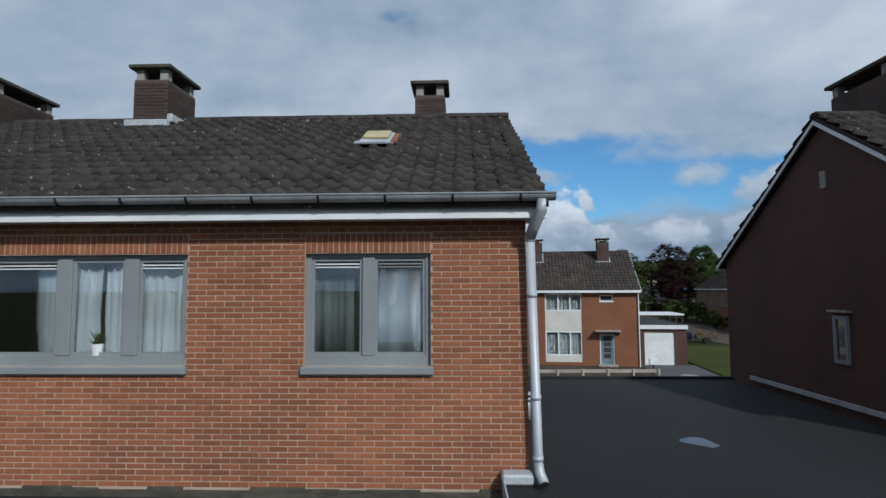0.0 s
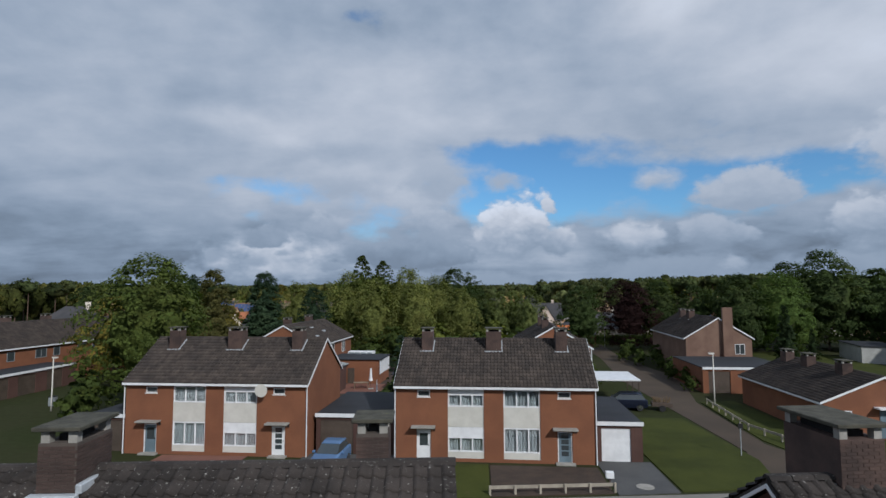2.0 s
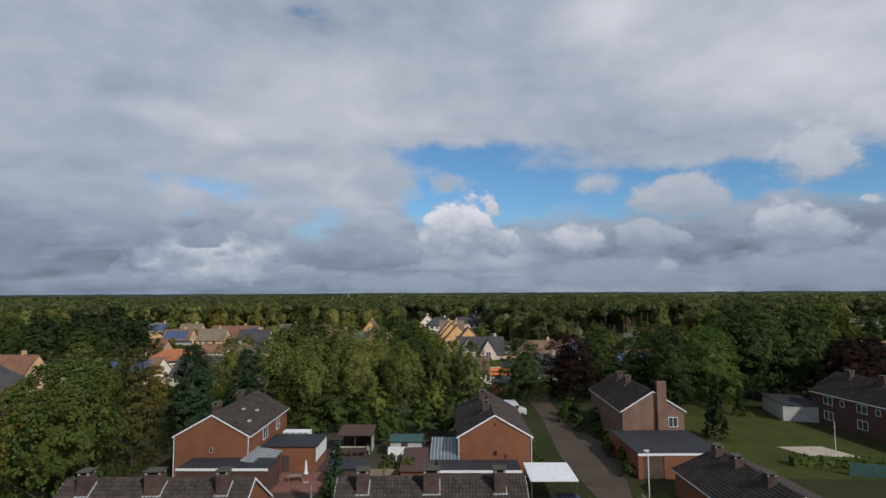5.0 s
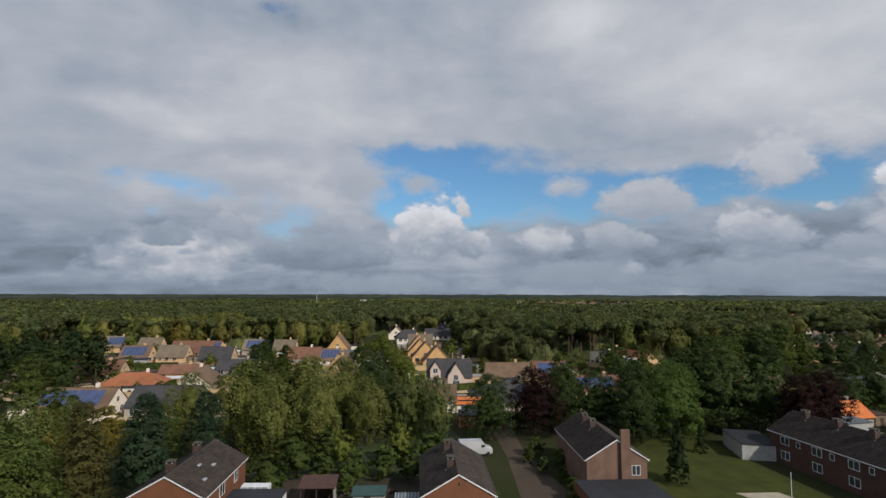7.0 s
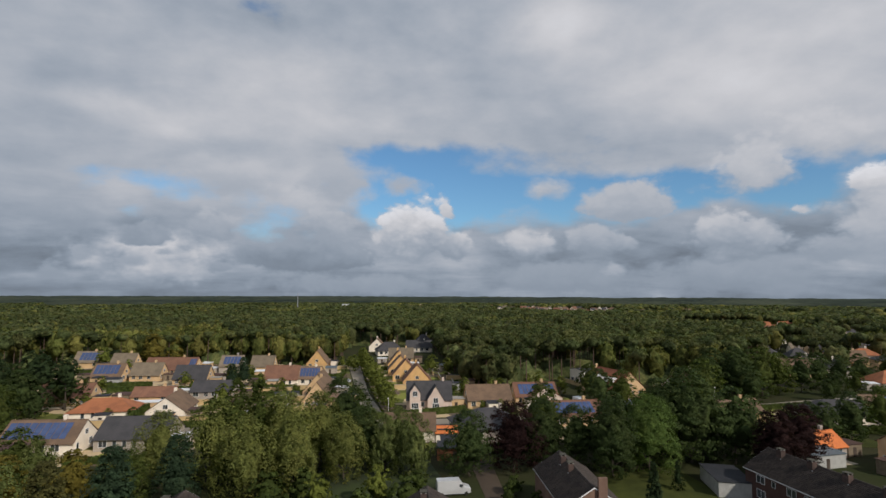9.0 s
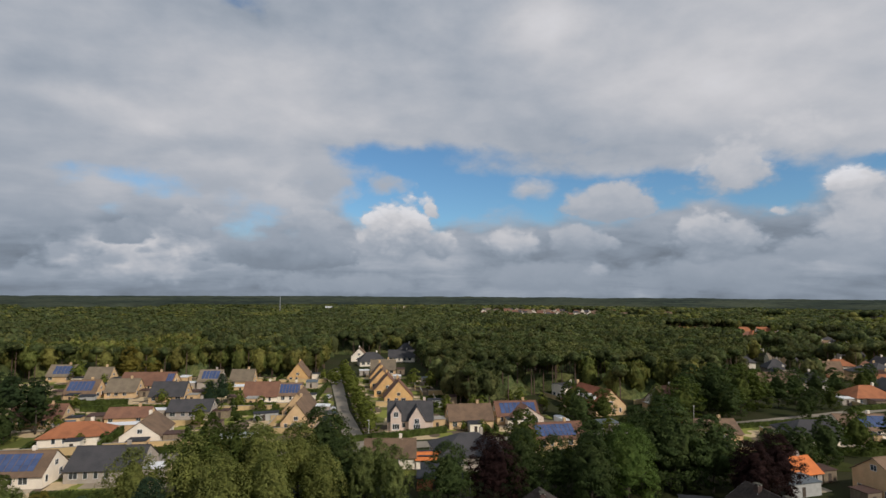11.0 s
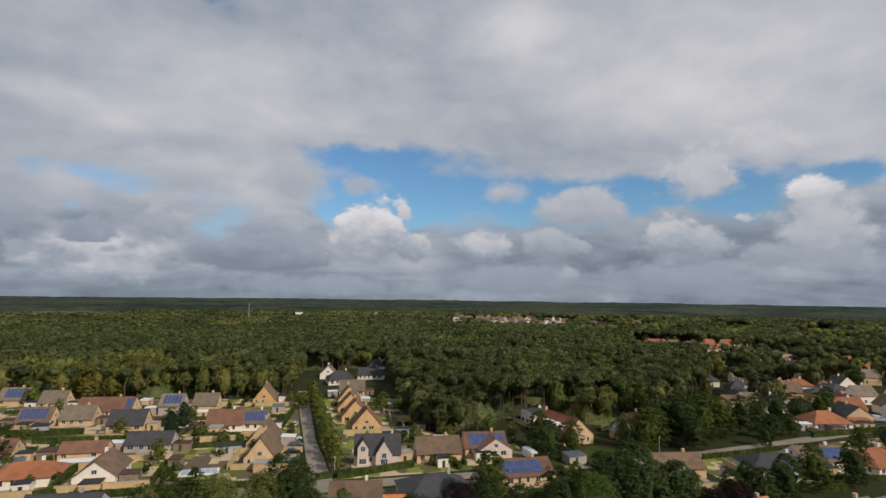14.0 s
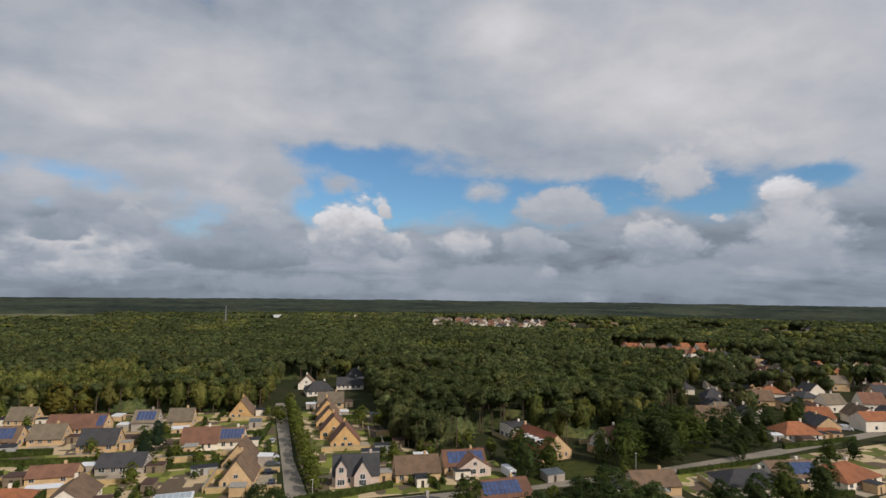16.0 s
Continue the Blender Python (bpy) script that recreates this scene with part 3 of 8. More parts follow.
def door(parent, x0, x1, z1, y, mat, glazed=(), frame_mat=None):
    frame_mat = frame_mat or WHITE
    bm = bm_new()
    box(bm, x0, x0 + 0.07, y, y + 0.08, 0.12, z1)
    box(bm, x1 - 0.07, x1, y, y + 0.08, 0.12, z1)
    box(bm, x0 + 0.07, x1 - 0.07, y, y + 0.08, z1 - 0.07, z1)
    d = part("door", bm, frame_mat, parent)
    part("door_leaf", boxed(x0 + 0.07, x1 - 0.07, y + 0.02, y + 0.06, 0.12, z1 - 0.07), mat, d)
    for xa, xb, za, zb in glazed:
        part("pane", boxed(xa, xb, y + 0.012, y + 0.03, za, zb), GLASS, d)
    part("door_handle", boxed(x1 - 0.16, x1 - 0.13, y - 0.03, y + 0.02, 1.0, 1.12), CHROME, d)
    part("doorstep", boxed(x0 - 0.15, x1 + 0.15, y - 0.45, y + 0.1, 0.0, 0.118, 0.01), CONCRETE, d)
    return d

# ---------------- ground, streets ----------------
bm = bm_new()
rings = [0, 60, 150, 300, 600, 1200, 2400, 4700]
prev = None
for r in rings[1:]:
    ring = [bm.verts.new((r * math.cos(k * math.tau / 48), 60 + r * math.sin(k * math.tau / 48), 0)) for k in range(48)]
    if prev is None:
        bm.faces.new(ring)
    else:
        for k in range(48):
            bm.faces.new([prev[k], ring[k], ring[(k + 1) % 48], prev[(k + 1) % 48]])
    prev = ring
structure("ground", bm, LAND, "flat ground of grass and undergrowth", "ground")


def slab(name, corners, z0, z1, mat, label, category):
    bm = bm_new()
    prism(bm, corners, z0, z1, "z")
    return structure(name, bm, mat, label, category)


def rect(x0, x1, y0, y1):
    return [(x0, y0), (x1, y0), (x1, y1), (x0, y1)]


def turned(corners, degrees=7.0, pivot=(4.0, 29.0)):
    c, k = math.cos(radians(degrees)), math.sin(radians(degrees))
    return [(pivot[0] + (x - pivot[0]) * c - (y - pivot[1]) * k, pivot[1] + (x - pivot[0]) * k + (y - pivot[1]) * c) for x, y in corners]


slab("road_street", turned(rect(-70, 90, 21.6, 28.3)), -0.2, 0.03, ASPHALT, "worn grey-brown street between the houses", "road")
slab("road_side", [(13.5, 29.5), (27.5, 31.5), (22.6, 35), (20.4, 38.5), (19.3, 42), (20.2, 57), (22.5, 66), (25, 69), (23.4, 80), (22.3, 95), (24, 118), (19.5, 118), (18.6, 92), (16.3, 71), (16.6, 54), (17.0, 40)], -0.2, 0.034, SIDE_ROAD, "narrow brown side street leading away", "road")
slab("pavement_far", turned(rect(-45, 14.6, 28.45, 30.6)), -0.2, 0.13, PAVING, "pale concrete pavement along the street", "pavement")
slab("pavement_near", turned(rect(-70, 90, 19.9, 21.45)), -0.2, 0.13, PAVING, "pale concrete pavement before the near houses", "pavement")
slab("kerb_far", turned(rect(-45, 14.6, 28.3, 28.45)), -0.2, 0.14, CONCRETE, "pale concrete kerb", "kerb")
slab("kerb_near", turned(rect(-70, 90, 21.45, 21.6)), -0.2, 0.14, CONCRETE, "pale concrete kerb", "kerb")
slab("lawn_corner", [(9.8, 32), (13.6, 32.6), (16.0, 34.4), (16.9, 38), (16.2, 50), (9.6, 50)], -0.1, 0.06, GRASS, "mown green lawn at the street corner", "lawn")
slab("lawn_bungalow", [(20.9, 36), (40, 34), (40, 43), (24.2, 43), (24.2, 58), (20.6, 57), (19.6, 43)], -0.1, 0.06, GRASS, "lawn beside the brick bungalow", "lawn")
slab("lawn_right", [(33.8, 62), (58, 60), (58, 104), (34.5, 100)], -0.1, 0.07, GRASS, "broad sunny lawn behind the houses", "lawn")
slab("lawn_front", rect(-17.3, -13.8, 29.0, 36.6), -0.1, 0.06, GRASS, "small front lawn", "lawn")
slab("lawn_middle", rect(-6.6, -1.0, 30.4, 36.2), -0.1, 0.06, GRASS, "small front lawn", "lawn")
slab("bed_front", [(-0.9, 30.7), (5.9, 31.5), (5.9, 35.9), (-0.9, 36.1)], -0.1, 0.05, SOIL, "planted front garden bed of dark soil", "flower bed")
slab("drive_dark", [(6.1, 31.3), (9.6, 31.8), (9.6, 37.2), (6.1, 37.2)], -0.1, 0.05, DRIVE, "dark paved driveway", "driveway")
slab("drive_red", rect(-23.5, -17.5, 28.0, 37.2), -0.1, 0.05, REDPAVE, "red brick driveway", "driveway")
slab("drive_grey", rect(-13.6, -6.8, 29.3, 38.0), -0.1, 0.05, DRIVE, "grey paved driveway before the garages", "driveway")
# garden tones darkened in place of cloud shade
GARDEN = material("patchy_garden", (0.030, 0.035, 0.012), (0.042, 0.032, 0.023), 0.95, 0.35, 7, 0.6, spots=(0.5, 0.36, (0.10, 0.085, 0.06)), fine=0.7)
slab("garden_back", [(-19.5, 52), (-8.4, 52), (-8.0, 84), (-20, 84)], -0.1, 0.035, SOIL, "dark back garden of beds, paving and patchy grass", "garden")
slab("garden_middle", [(-8.2, 50.6), (2, 50.4), (4, 84), (-7.8, 84)], -0.1, 0.03, GARDEN, "dark back garden of beds and patchy grass", "garden")
slab("patio_paved", [(-17.6, 60.2), (-12, 60.0), (-12, 66.4), (-17.6, 66.6)], -0.1, 0.06, REDPAVE, "small red paved patio behind the house", "patio")
slab("meadow", [(-22, 84), (9, 84), (13, 100), (10, 122), (-14, 122)], -0.1, 0.05, MEADOW, "rough green meadow between the trees", "meadow")
slab("road_village", [(-1.5, 143), (4.6, 143), (3.0, 156), (-1.6, 190), (-6.4, 262), (-7.6, 285), (-12.6, 285), (-11.6, 262), (-6.6, 205), (-3.0, 160)], -0.1, 0.04, STREET, "pale village street", "road")
slab("road_cross", [(-70, 139), (-4, 140.5), (20, 143.8), (60, 147.5), (100, 150), (150, 160), (230, 178), (228, 183), (148, 165), (98, 155), (58, 151.6), (4, 148.5), (-70, 145)], -0.1, 0.036, STREET, "worn village cross street", "road")
slab("lawn_east", [(88, 118), (116, 110), (112, 130), (90, 132)], -0.1, 0.06, GRASS, "green garden lawn", "lawn")
slab("lawn_village", [(60, 150), (95, 157), (92, 170), (62, 168)], -0.1, 0.06, GRASS, "green lawn with a sandy edge", "lawn")
slab("sand_pit", [(46.2, 73.6), (52.2, 73.4), (53.6, 68.4), (48.2, 68.2)], 0.0, 0.12, SAND, "pale sandy rectangle in the lawn", "sand")

# ---------------- the near house ----------------
# its own axes: x along the wall, y into the house, from the foot of the right-hand window's edge
HX, HY, HT = -2.78, 5.168, 5.5
home = thing("brick_house", HX, HY, HT, "orange-brown brick house with a dark pantiled roof and grey windows", "house")
DEEP, XL, XR = 8.8, -18.0, 1.0
EAVE, RIDGE = (-0.30, 5.93), (4.4, 8.26)
LOW = 2.98
W1 = (-4.86, -2.60, 4.22, 5.40)
W2 = (-1.33, 0.0, 4.22, 5.40)
bm = bm_new()
wall_panel(bm, XL, XR, 0, 5.95, 0.004, 0.3, (W1, W2))
front_wall = part("wall", bm, MORTAR, home)
part("wall", boxed(XL, XR, DEEP - 0.3, DEEP, 0, 5.85), BRICK_FAR, home)
for x in (XL, XR - 0.3):
    bm = bm_new()
    prism(bm, [(0.3, 0), (DEEP - 0.3, 0), (DEEP - 0.3, 5.9), (4.4, 8.05), (0.3, 5.95)], x, x + 0.3, "x")
    part("wall", bm, BRICK_FAR, home)
part("floor", boxed(XL + 0.3, XR - 0.3, 0.3, DEEP - 0.3, 3.1, 3.2), WOOD, home)
part("ceiling", boxed(XL + 0.3, XR - 0.3, 0.3, DEEP - 0.3, 5.7, 5.75), WHITE, home)
part("inner_wall", boxed(XL + 0.3, XR - 0.3, 2.4, 2.5, 3.2, 5.7), CREAM, home)

# roof body, soffit, fascia, gutter
bm = bm_new()
prism(bm, [(EAVE[0], EAVE[1] - 0.1), (RIDGE[0], RIDGE[1] - 0.1), (RIDGE[0], RIDGE[1] - 0.02), (EAVE[0], EAVE[1] - 0.02)], XL, XR + 0.2, "x")
prism(bm, [(DEEP + 0.3, EAVE[1] - 0.1), (RIDGE[0], RIDGE[1] - 0.1), (RIDGE[0], RIDGE[1] - 0.02), (DEEP + 0.3, EAVE[1] - 0.02)], XL, XR + 0.2, "x")
roof = part("roof", bm, TILE, home)
part("fascia", boxed(XL, XR + 0.18, -0.25, -0.22, 5.73, 5.885), WHITE, roof, "white painted fascia board")
part("soffit", boxed(XL, XR + 0.18, -0.22, 0.29, 5.735, 5.765), WHITE, roof)
GY, GZ = -0.34, 5.955
bm = bm_new()
ring = [(GY + 0.068 * math.cos(a), GZ + 0.068 * math.sin(a)) for a in [math.pi + k * math.pi / 10 for k in range(11)]]
inner = [(GY + 0.061 * math.cos(a), GZ + 0.061 * math.sin(a)) for a in [math.tau - k * math.pi / 10 for k in range(11)]]
prism(bm, ring + inner, XL, XR + 0.26, "x")
gutter = part("gutter", bm, ZINC, home, "weathered half-round zinc gutter")
bm = bm_new()
tube(bm, [(XL, GY - 0.07, GZ + 0.004), (XR + 0.26, GY - 0.07, GZ + 0.004)], 0.010, 6)
part("gutter_bead", bm, ZINC, gutter)
for i in range(27):
    x = XR - 0.1 - i * 0.67
    bm = bm_new()
    prism(bm, [(p[0] + (p[0] - GY) * 0.08, p[1] - 0.004 + (p[1] - GZ) * 0.08) for p in ring] + inner, x, x + 0.025, "x")
    part("gutter_bracket", bm, DARK, gutter)
# downpipe at the corner
bm = bm_new()
tube(bm, [(1.12, GY, GZ - 0.05), (1.12, GY + 0.01, GZ - 0.16), (1.07, -0.16, GZ - 0.30), (1.03, -0.09, GZ - 0.42)], 0.058, 12)
pipe = part("downpipe", bm, PIPE, home, "grey zinc downpipe with a bent foot", smooth=True)
bm = bm_new()
tube(bm, [(1.03, -0.09, 5.58), (1.08, -0.09, 3.28), (1.09, -0.12, 3.19), (1.12, -0.2, 3.11)], 0.05, 12)
part("pipe_run", bm, PIPE, pipe, smooth=True)
# dark plug puts the shade of the open pipe end in as colour
bm = bm_new()
tube(bm, [(1.115, -0.19, 3.12), (1.125, -0.215, 3.10)], 0.043, 12)
part("pipe_mouth", bm, DARK, pipe)
for z in (5.50, 4.93, 3.9, 3.3):
    bm = bm_new()
    f = (5.58 - z) / 2.3 * 0.05
    tube(bm, [(1.03 + f, -0.09, z), (1.03 + f, -0.09, z + 0.045)], 0.056, 12)
    part("pipe_collar", bm, PIPE, pipe, smooth=True)


# grey windows
def grey_window(o, posts, pane_mat):
    x0, x1, z0, z1 = o
    y = 0.06
    bm = bm_new()
    box(bm, x0, x0 + 0.055, y, y + 0.09, z0, z1)
    box(bm, x1 - 0.055, x1, y, y + 0.09, z0, z1)
    box(bm, x0 + 0.055, x1 - 0.055, y, y + 0.09, z1 - 0.045, z1)
    box(bm, x0 + 0.055, x1 - 0.055, y, y + 0.09, z0, z0 + 0.10)
    w = part("window", bm, GREY, home, "grey framed window with net curtains")
    for a, b in posts:
        part("post", boxed(a, b, y - 0.01, y + 0.09, z0 + 0.10, z1 - 0.045, 0.006), GREY, w)
    part("sill", boxed(x0 - 0.03, x1 + 0.03, -0.055, y + 0.09, z0 - 0.085, z0 - 0.003, 0.01), GREY, w)
    edges = [x0 + 0.055, *(v for p in posts for v in p), x1 - 0.055]
    for i, (a, b) in enumerate(zip(edges[::2], edges[1::2])):
        inset = 0.03
        bm = bm_new()
        box(bm, a, a + inset, y + 0.02, y + 0.07, z0 + 0.10, z1 - 0.045)
        box(bm, b - inset, b, y + 0.02, y + 0.07, z0 + 0.10, z1 - 0.045)
        box(bm, a + inset, b - inset, y + 0.02, y + 0.07, z1 - 0.08, z1 - 0.045)
        box(bm, a + inset, b - inset, y + 0.02, y + 0.07, z0 + 0.10, z0 + 0.135)
        part("sash", bm, GREY, w)
        bm = bm_new()
        lean = 0.045 if len(posts) == 1 and i == 1 else 0.0
        prism(bm, [(y + 0.030, z0 + 0.135), (y + 0.030 + lean, z1 - 0.08), (y + 0.040 + lean, z1 - 0.08), (y + 0.040, z0 + 0.135)], a + inset, b - inset, "x")
        p = part("pane", bm, pane_mat, w)
        p.visible_shadow = False
        if i != 1 or len(posts) == 1:
            light = i == 0 or len(posts) > 1
            part("vent_strip", boxed(a + inset + 0.005, b - inset - 0.005, y + 0.01, y + 0.05, z1 - 0.118, z1 - 0.104), WHITE if light else GREY, w, "pale ventilation strip")
            # solid dark bars stand in for the shade within the slots
            part("vent_slot", boxed(a + inset + 0.01, b - inset - 0.01, y + 0.012, y + 0.052, z1 - 0.101, z1 - 0.083), DARK, w)
            part("vent_strip", boxed(a + inset + 0.005, b - inset - 0.005, y + 0.01, y + 0.05, z1 - 0.150, z1 - 0.138), WHITE if light else GREY, w)
            part("vent_slot", boxed(a + inset + 0.005, b - inset - 0.005, y + 0.012, y + 0.052, z1 - 0.135, z1 - 0.121), DARK, w)
    return w


CLEAR = bpy.data.materials.new("clear_glass")
CLEAR.use_nodes = True
q = Graph(CLEAR.node_tree)
mixer, clear, shine = q.node("ShaderNodeMixShader"), q.node("ShaderNodeBsdfTransparent"), q.node("ShaderNodeBsdfGlossy")
clear.inputs[0].default_value = (0.90, 0.94, 0.95, 1)
shine.inputs["Roughness"].default_value = 0.02
fres = q.node("ShaderNodeFresnel")
fres.inputs[0].default_value = 1.6
q.put(mixer.inputs[0], q.math("ADD", q.math("MULTIPLY", fres.outputs[0], 1.3), 0.12, clamp=True))
CLEAR.node_tree.links.new(clear.outputs[0], mixer.inputs[1])
CLEAR.node_tree.links.new(shine.outputs[0], mixer.inputs[2])
CLEAR.node_tree.links.new(mixer.outputs[0], CLEAR.node_tree.nodes["Material Output"].inputs[0])
# pale colour stands in for the sky mirrored in the right-hand pane
MILK = material("drawn_blind", (0.80, 0.84, 0.88), (0.70, 0.75, 0.80), 0.35, 1.2, 8, 0.0, spec=0.8, fine=0.06)
grey_window(W1, ((-4.06, -3.90), (-3.32, -3.16)), CLEAR)
grey_window(W2, ((-0.73, -0.60),), CLEAR)


def curtain(x0, x1, z0, z1, y, folds, mat, label):
    """A hanging cloth with uneven folds."""
    n = folds * 8
    bm = bm_new()
    rows = []
    for z in (z0, (z0 + z1) / 2, z1):
        row = []
        for i in range(n + 1):
            f = i / n
            d = 0.03 * math.sin(f * folds * math.tau + 1.5 * math.sin(f * 9 + x0)) + 0.014 * math.sin(f * folds * 2.7 * math.tau + x0)
            row.append(bm.verts.new((x0 + (x1 - x0) * f + 0.01 * math.sin(z * 5 + i), y + d * (1.2 if z == z0 else 0.8), z)))
        rows.append(row)
    for a, b in zip(rows, rows[1:]):
        for i in range(n):
            bm.faces.new([a[i], a[i + 1], b[i + 1], b[i]])
    bmesh.ops.solidify(bm, geom=bm.faces[:], thickness=0.004)
    ob = new("curtain", to_mesh("curtain", bm, mat, True))
    ob.matrix_basis = home.matrix_basis.copy()
    return tagged(ob, label, "curtain", "curtains in the window")


for a, b in ((-4.83, -4.52), (-4.50, -4.02), (-3.98, -3.62), (-3.60, -3.26), (-3.22, -2.62)):
    curtain(a, b, 4.26, 5.37, 0.175, max(3, round((b - a) * 9)), CURTAIN, "pale grey-white net curtain hanging in folds")
curtain(-1.29, -0.70, 4.26, 5.37, 0.22, 3, CURTAIN_GREY, "grey curtain hanging behind the window")
# added white sheet, imitates the sky's reflection in this pane
curtain(-0.61, -0.03, 4.26, 5.30, 0.125, 1, MILK, "white blind drawn behind the window")
pot = thing("potted_plant", 0, 0, 0, "potted plant with green leaves and pale flowers on the sill", "plant")
pot.matrix_basis = home.matrix_basis @ pose(-3.62, 0.115, 4.32)
bm = bm_new()
tube(bm, [(0, 0, 0), (0, 0, 0.12)], 0.05, 12, 1.3)
part("pot", bm, WHITE, pot)
bm = bm_new()
rng = random.Random(5)
for k in range(26):
    a, r, h = rng.uniform(0, math.tau), rng.uniform(0.02, 0.07), rng.uniform(0.16, 0.30)
    tube(bm, [(0, 0, 0.1), (math.cos(a) * r * 0.6, math.sin(a) * r * 0.6, h * 0.7), (math.cos(a) * r * 1.4, math.sin(a) * r * 1.4, h)], 0.009, 4, 0.3)
part("leaves", bm, GRASS, pot)

# flat roofs and flashing
flat = thing("flat_roof_extension", HX, HY, HT, "flat bitumen roof with pale flashing below the wall", "flat roof")
part("roof_deck", boxed(XL, 0.72, -3.4, 0.008, 0.0, LOW - 0.06), BITUMEN, flat)
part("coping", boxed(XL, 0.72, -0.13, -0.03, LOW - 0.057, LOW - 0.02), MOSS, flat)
rng = random.Random(9)
x = XL
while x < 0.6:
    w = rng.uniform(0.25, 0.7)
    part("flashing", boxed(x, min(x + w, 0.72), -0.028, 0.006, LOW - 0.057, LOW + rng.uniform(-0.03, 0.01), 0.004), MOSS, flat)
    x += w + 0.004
yard = thing("garage_roof", HX, HY, HT, "flat black bitumen garage roof with a puddle between two houses", "garage")
part("roof_deck", boxed(1.01, 6.2, -3.4, 6.6, 0.0, 3.05), BITUMEN, yard)
part("roof_deck", boxed(0.74, 1.005, -3.4, -0.005, 0.0, 3.08), BITUMEN, yard)
part("upstand", boxed(0.722, 0.738, -3.4, -0.02, 2.5, 3.13), LEAD, yard)
part("corner_flashing", boxed(0.71, 1.02, -0.20, -0.006, 3.085, 3.19, 0.02), LEAD, yard, "pale lead flashing at the corner")
part("roof_edge", boxed(1.01, 6.2, 6.5, 6.62, 3.05, 3.10), BITUMEN, yard)
WATER = material("puddle_water", (0.03, 0.032, 0.035), (0.025, 0.027, 0.03), 0.05, 1.0, 6, 0.0, spec=0.7, fine=0.1)
bm = bm_new()
prism(bm, [(0.24 * math.cos(a) * (1 + 0.3 * math.sin(3 * a)), 0.42 * math.sin(a) * (1 + 0.2 * math.cos(2 * a))) for a in [k * math.tau / 24 for k in range(24)]], 0, 0.006, "z")
puddle = new("puddle", to_mesh("puddle", bm, WATER))
puddle.matrix_basis = home.matrix_basis @ pose(3.35, 1.5, 3.052, 0, 0, 30) @ Matrix.Diagonal((0.7, 0.7, 1, 1))
tagged(puddle, "shallow puddle of rain on the bitumen roof", "puddle")
vent = thing("vent_pipe", 0, 0, 0, "grey roof vent pipe with a collar", "vent")
vent.matrix_basis = home.matrix_basis @ pose(1.3, 2.7, 3.05)
bm = bm_new()
tube(bm, [(0, 0, 0), (0, 0, 0.34)], 0.055, 12)
part("pipe", bm, ZINC, vent, smooth=True)
for z in (0.3, 0.37):
    bm = bm_new()
    tube(bm, [(0, 0, z), (0, 0, z + 0.04)], 0.095, 14)
    part("cowl", bm, ZINC, vent, smooth=True)

# the neighbouring house, gable end
nb = thing("brick_house", 3.90, 6.32, 7.1, "dark brown brick house with a white-edged gable", "house")
gable_walls(nb, 13.0, 6.9, 5.75, 8.0, BRICK_DARK)
pitched_roof(nb, 13.0, 6.9, 5.75, 8.05, TILE, over=0.22, verge=0.10, tiles=True, seed=5, trim=WHITE, slim=True)
NB_STACK = chimney(nb, 1.05, 1.85, 3.2, 4.6, 7.3, 8.74, mat=BRICK_CH)
side_window(nb, "w", 13, 6.9, 3.55, 3.88, 3.75, 4.55, mat=GREY)
part("window_hood", boxed(-0.10, -0.003, 2.95, 3.42, 4.60, 4.64, 0.005), CONCRETE, nb)
part("wall_vent", boxed(-0.03, 0.004, 3.36, 3.5, 6.75, 7.05, 0.005), CONCRETE, nb)
part("wall_flashing", boxed(-0.05, -0.003, -2, 6.0, 3.05, 3.13), LEAD, nb, "pale flashing along the foot of the wall")
cowl = thing("flue_cowl", 3.82, 7.2, 7.1, "pale bent flue pipe with a cap on the flat roof", "vent", z=3.05)
bm = bm_new()
tube(bm, [(0.0, 0.0, 0.05), (-0.12, 0.02, 0.1), (-0.26, 0.05, 0.22), (-0.28, 0.05, 0.42)], 0.05, 10)
part("pipe", bm, CREAM, cowl, smooth=True)
bm = bm_new()
tube(bm, [(-0.28, 0.05, 0.42), (-0.28, 0.05, 0.47)], 0.09, 12)
part("cap", bm, CREAM, cowl, smooth=True)
STACKS = []
for spec in ((-5.60, -4.98, 3.75, 4.75, 7.5, 8.84), (-0.55, 0.02, 4.5, 5.15, 7.7, 8.74), (-8.95, -8.3, 3.9, 5.3, 7.7, 8.72)):
    STACKS.append((chimney(home, *spec, mat=MORTAR_DARK), spec))
STACKS.append((NB_STACK, (1.05, 1.85, 3.2, 4.6, 7.3, 8.74)))
stack = STACKS[0][0]
part("flashing", boxed(-5.68, -4.90, 3.58, 3.735, 7.93, 8.06, 0.02), LEAD, stack, "pale lead flashing at the chimney foot")
part("side_flashing", boxed(-4.965, -4.86, 3.7, 4.3, 8.04, 8.20, 0.02), LEAD, stack)

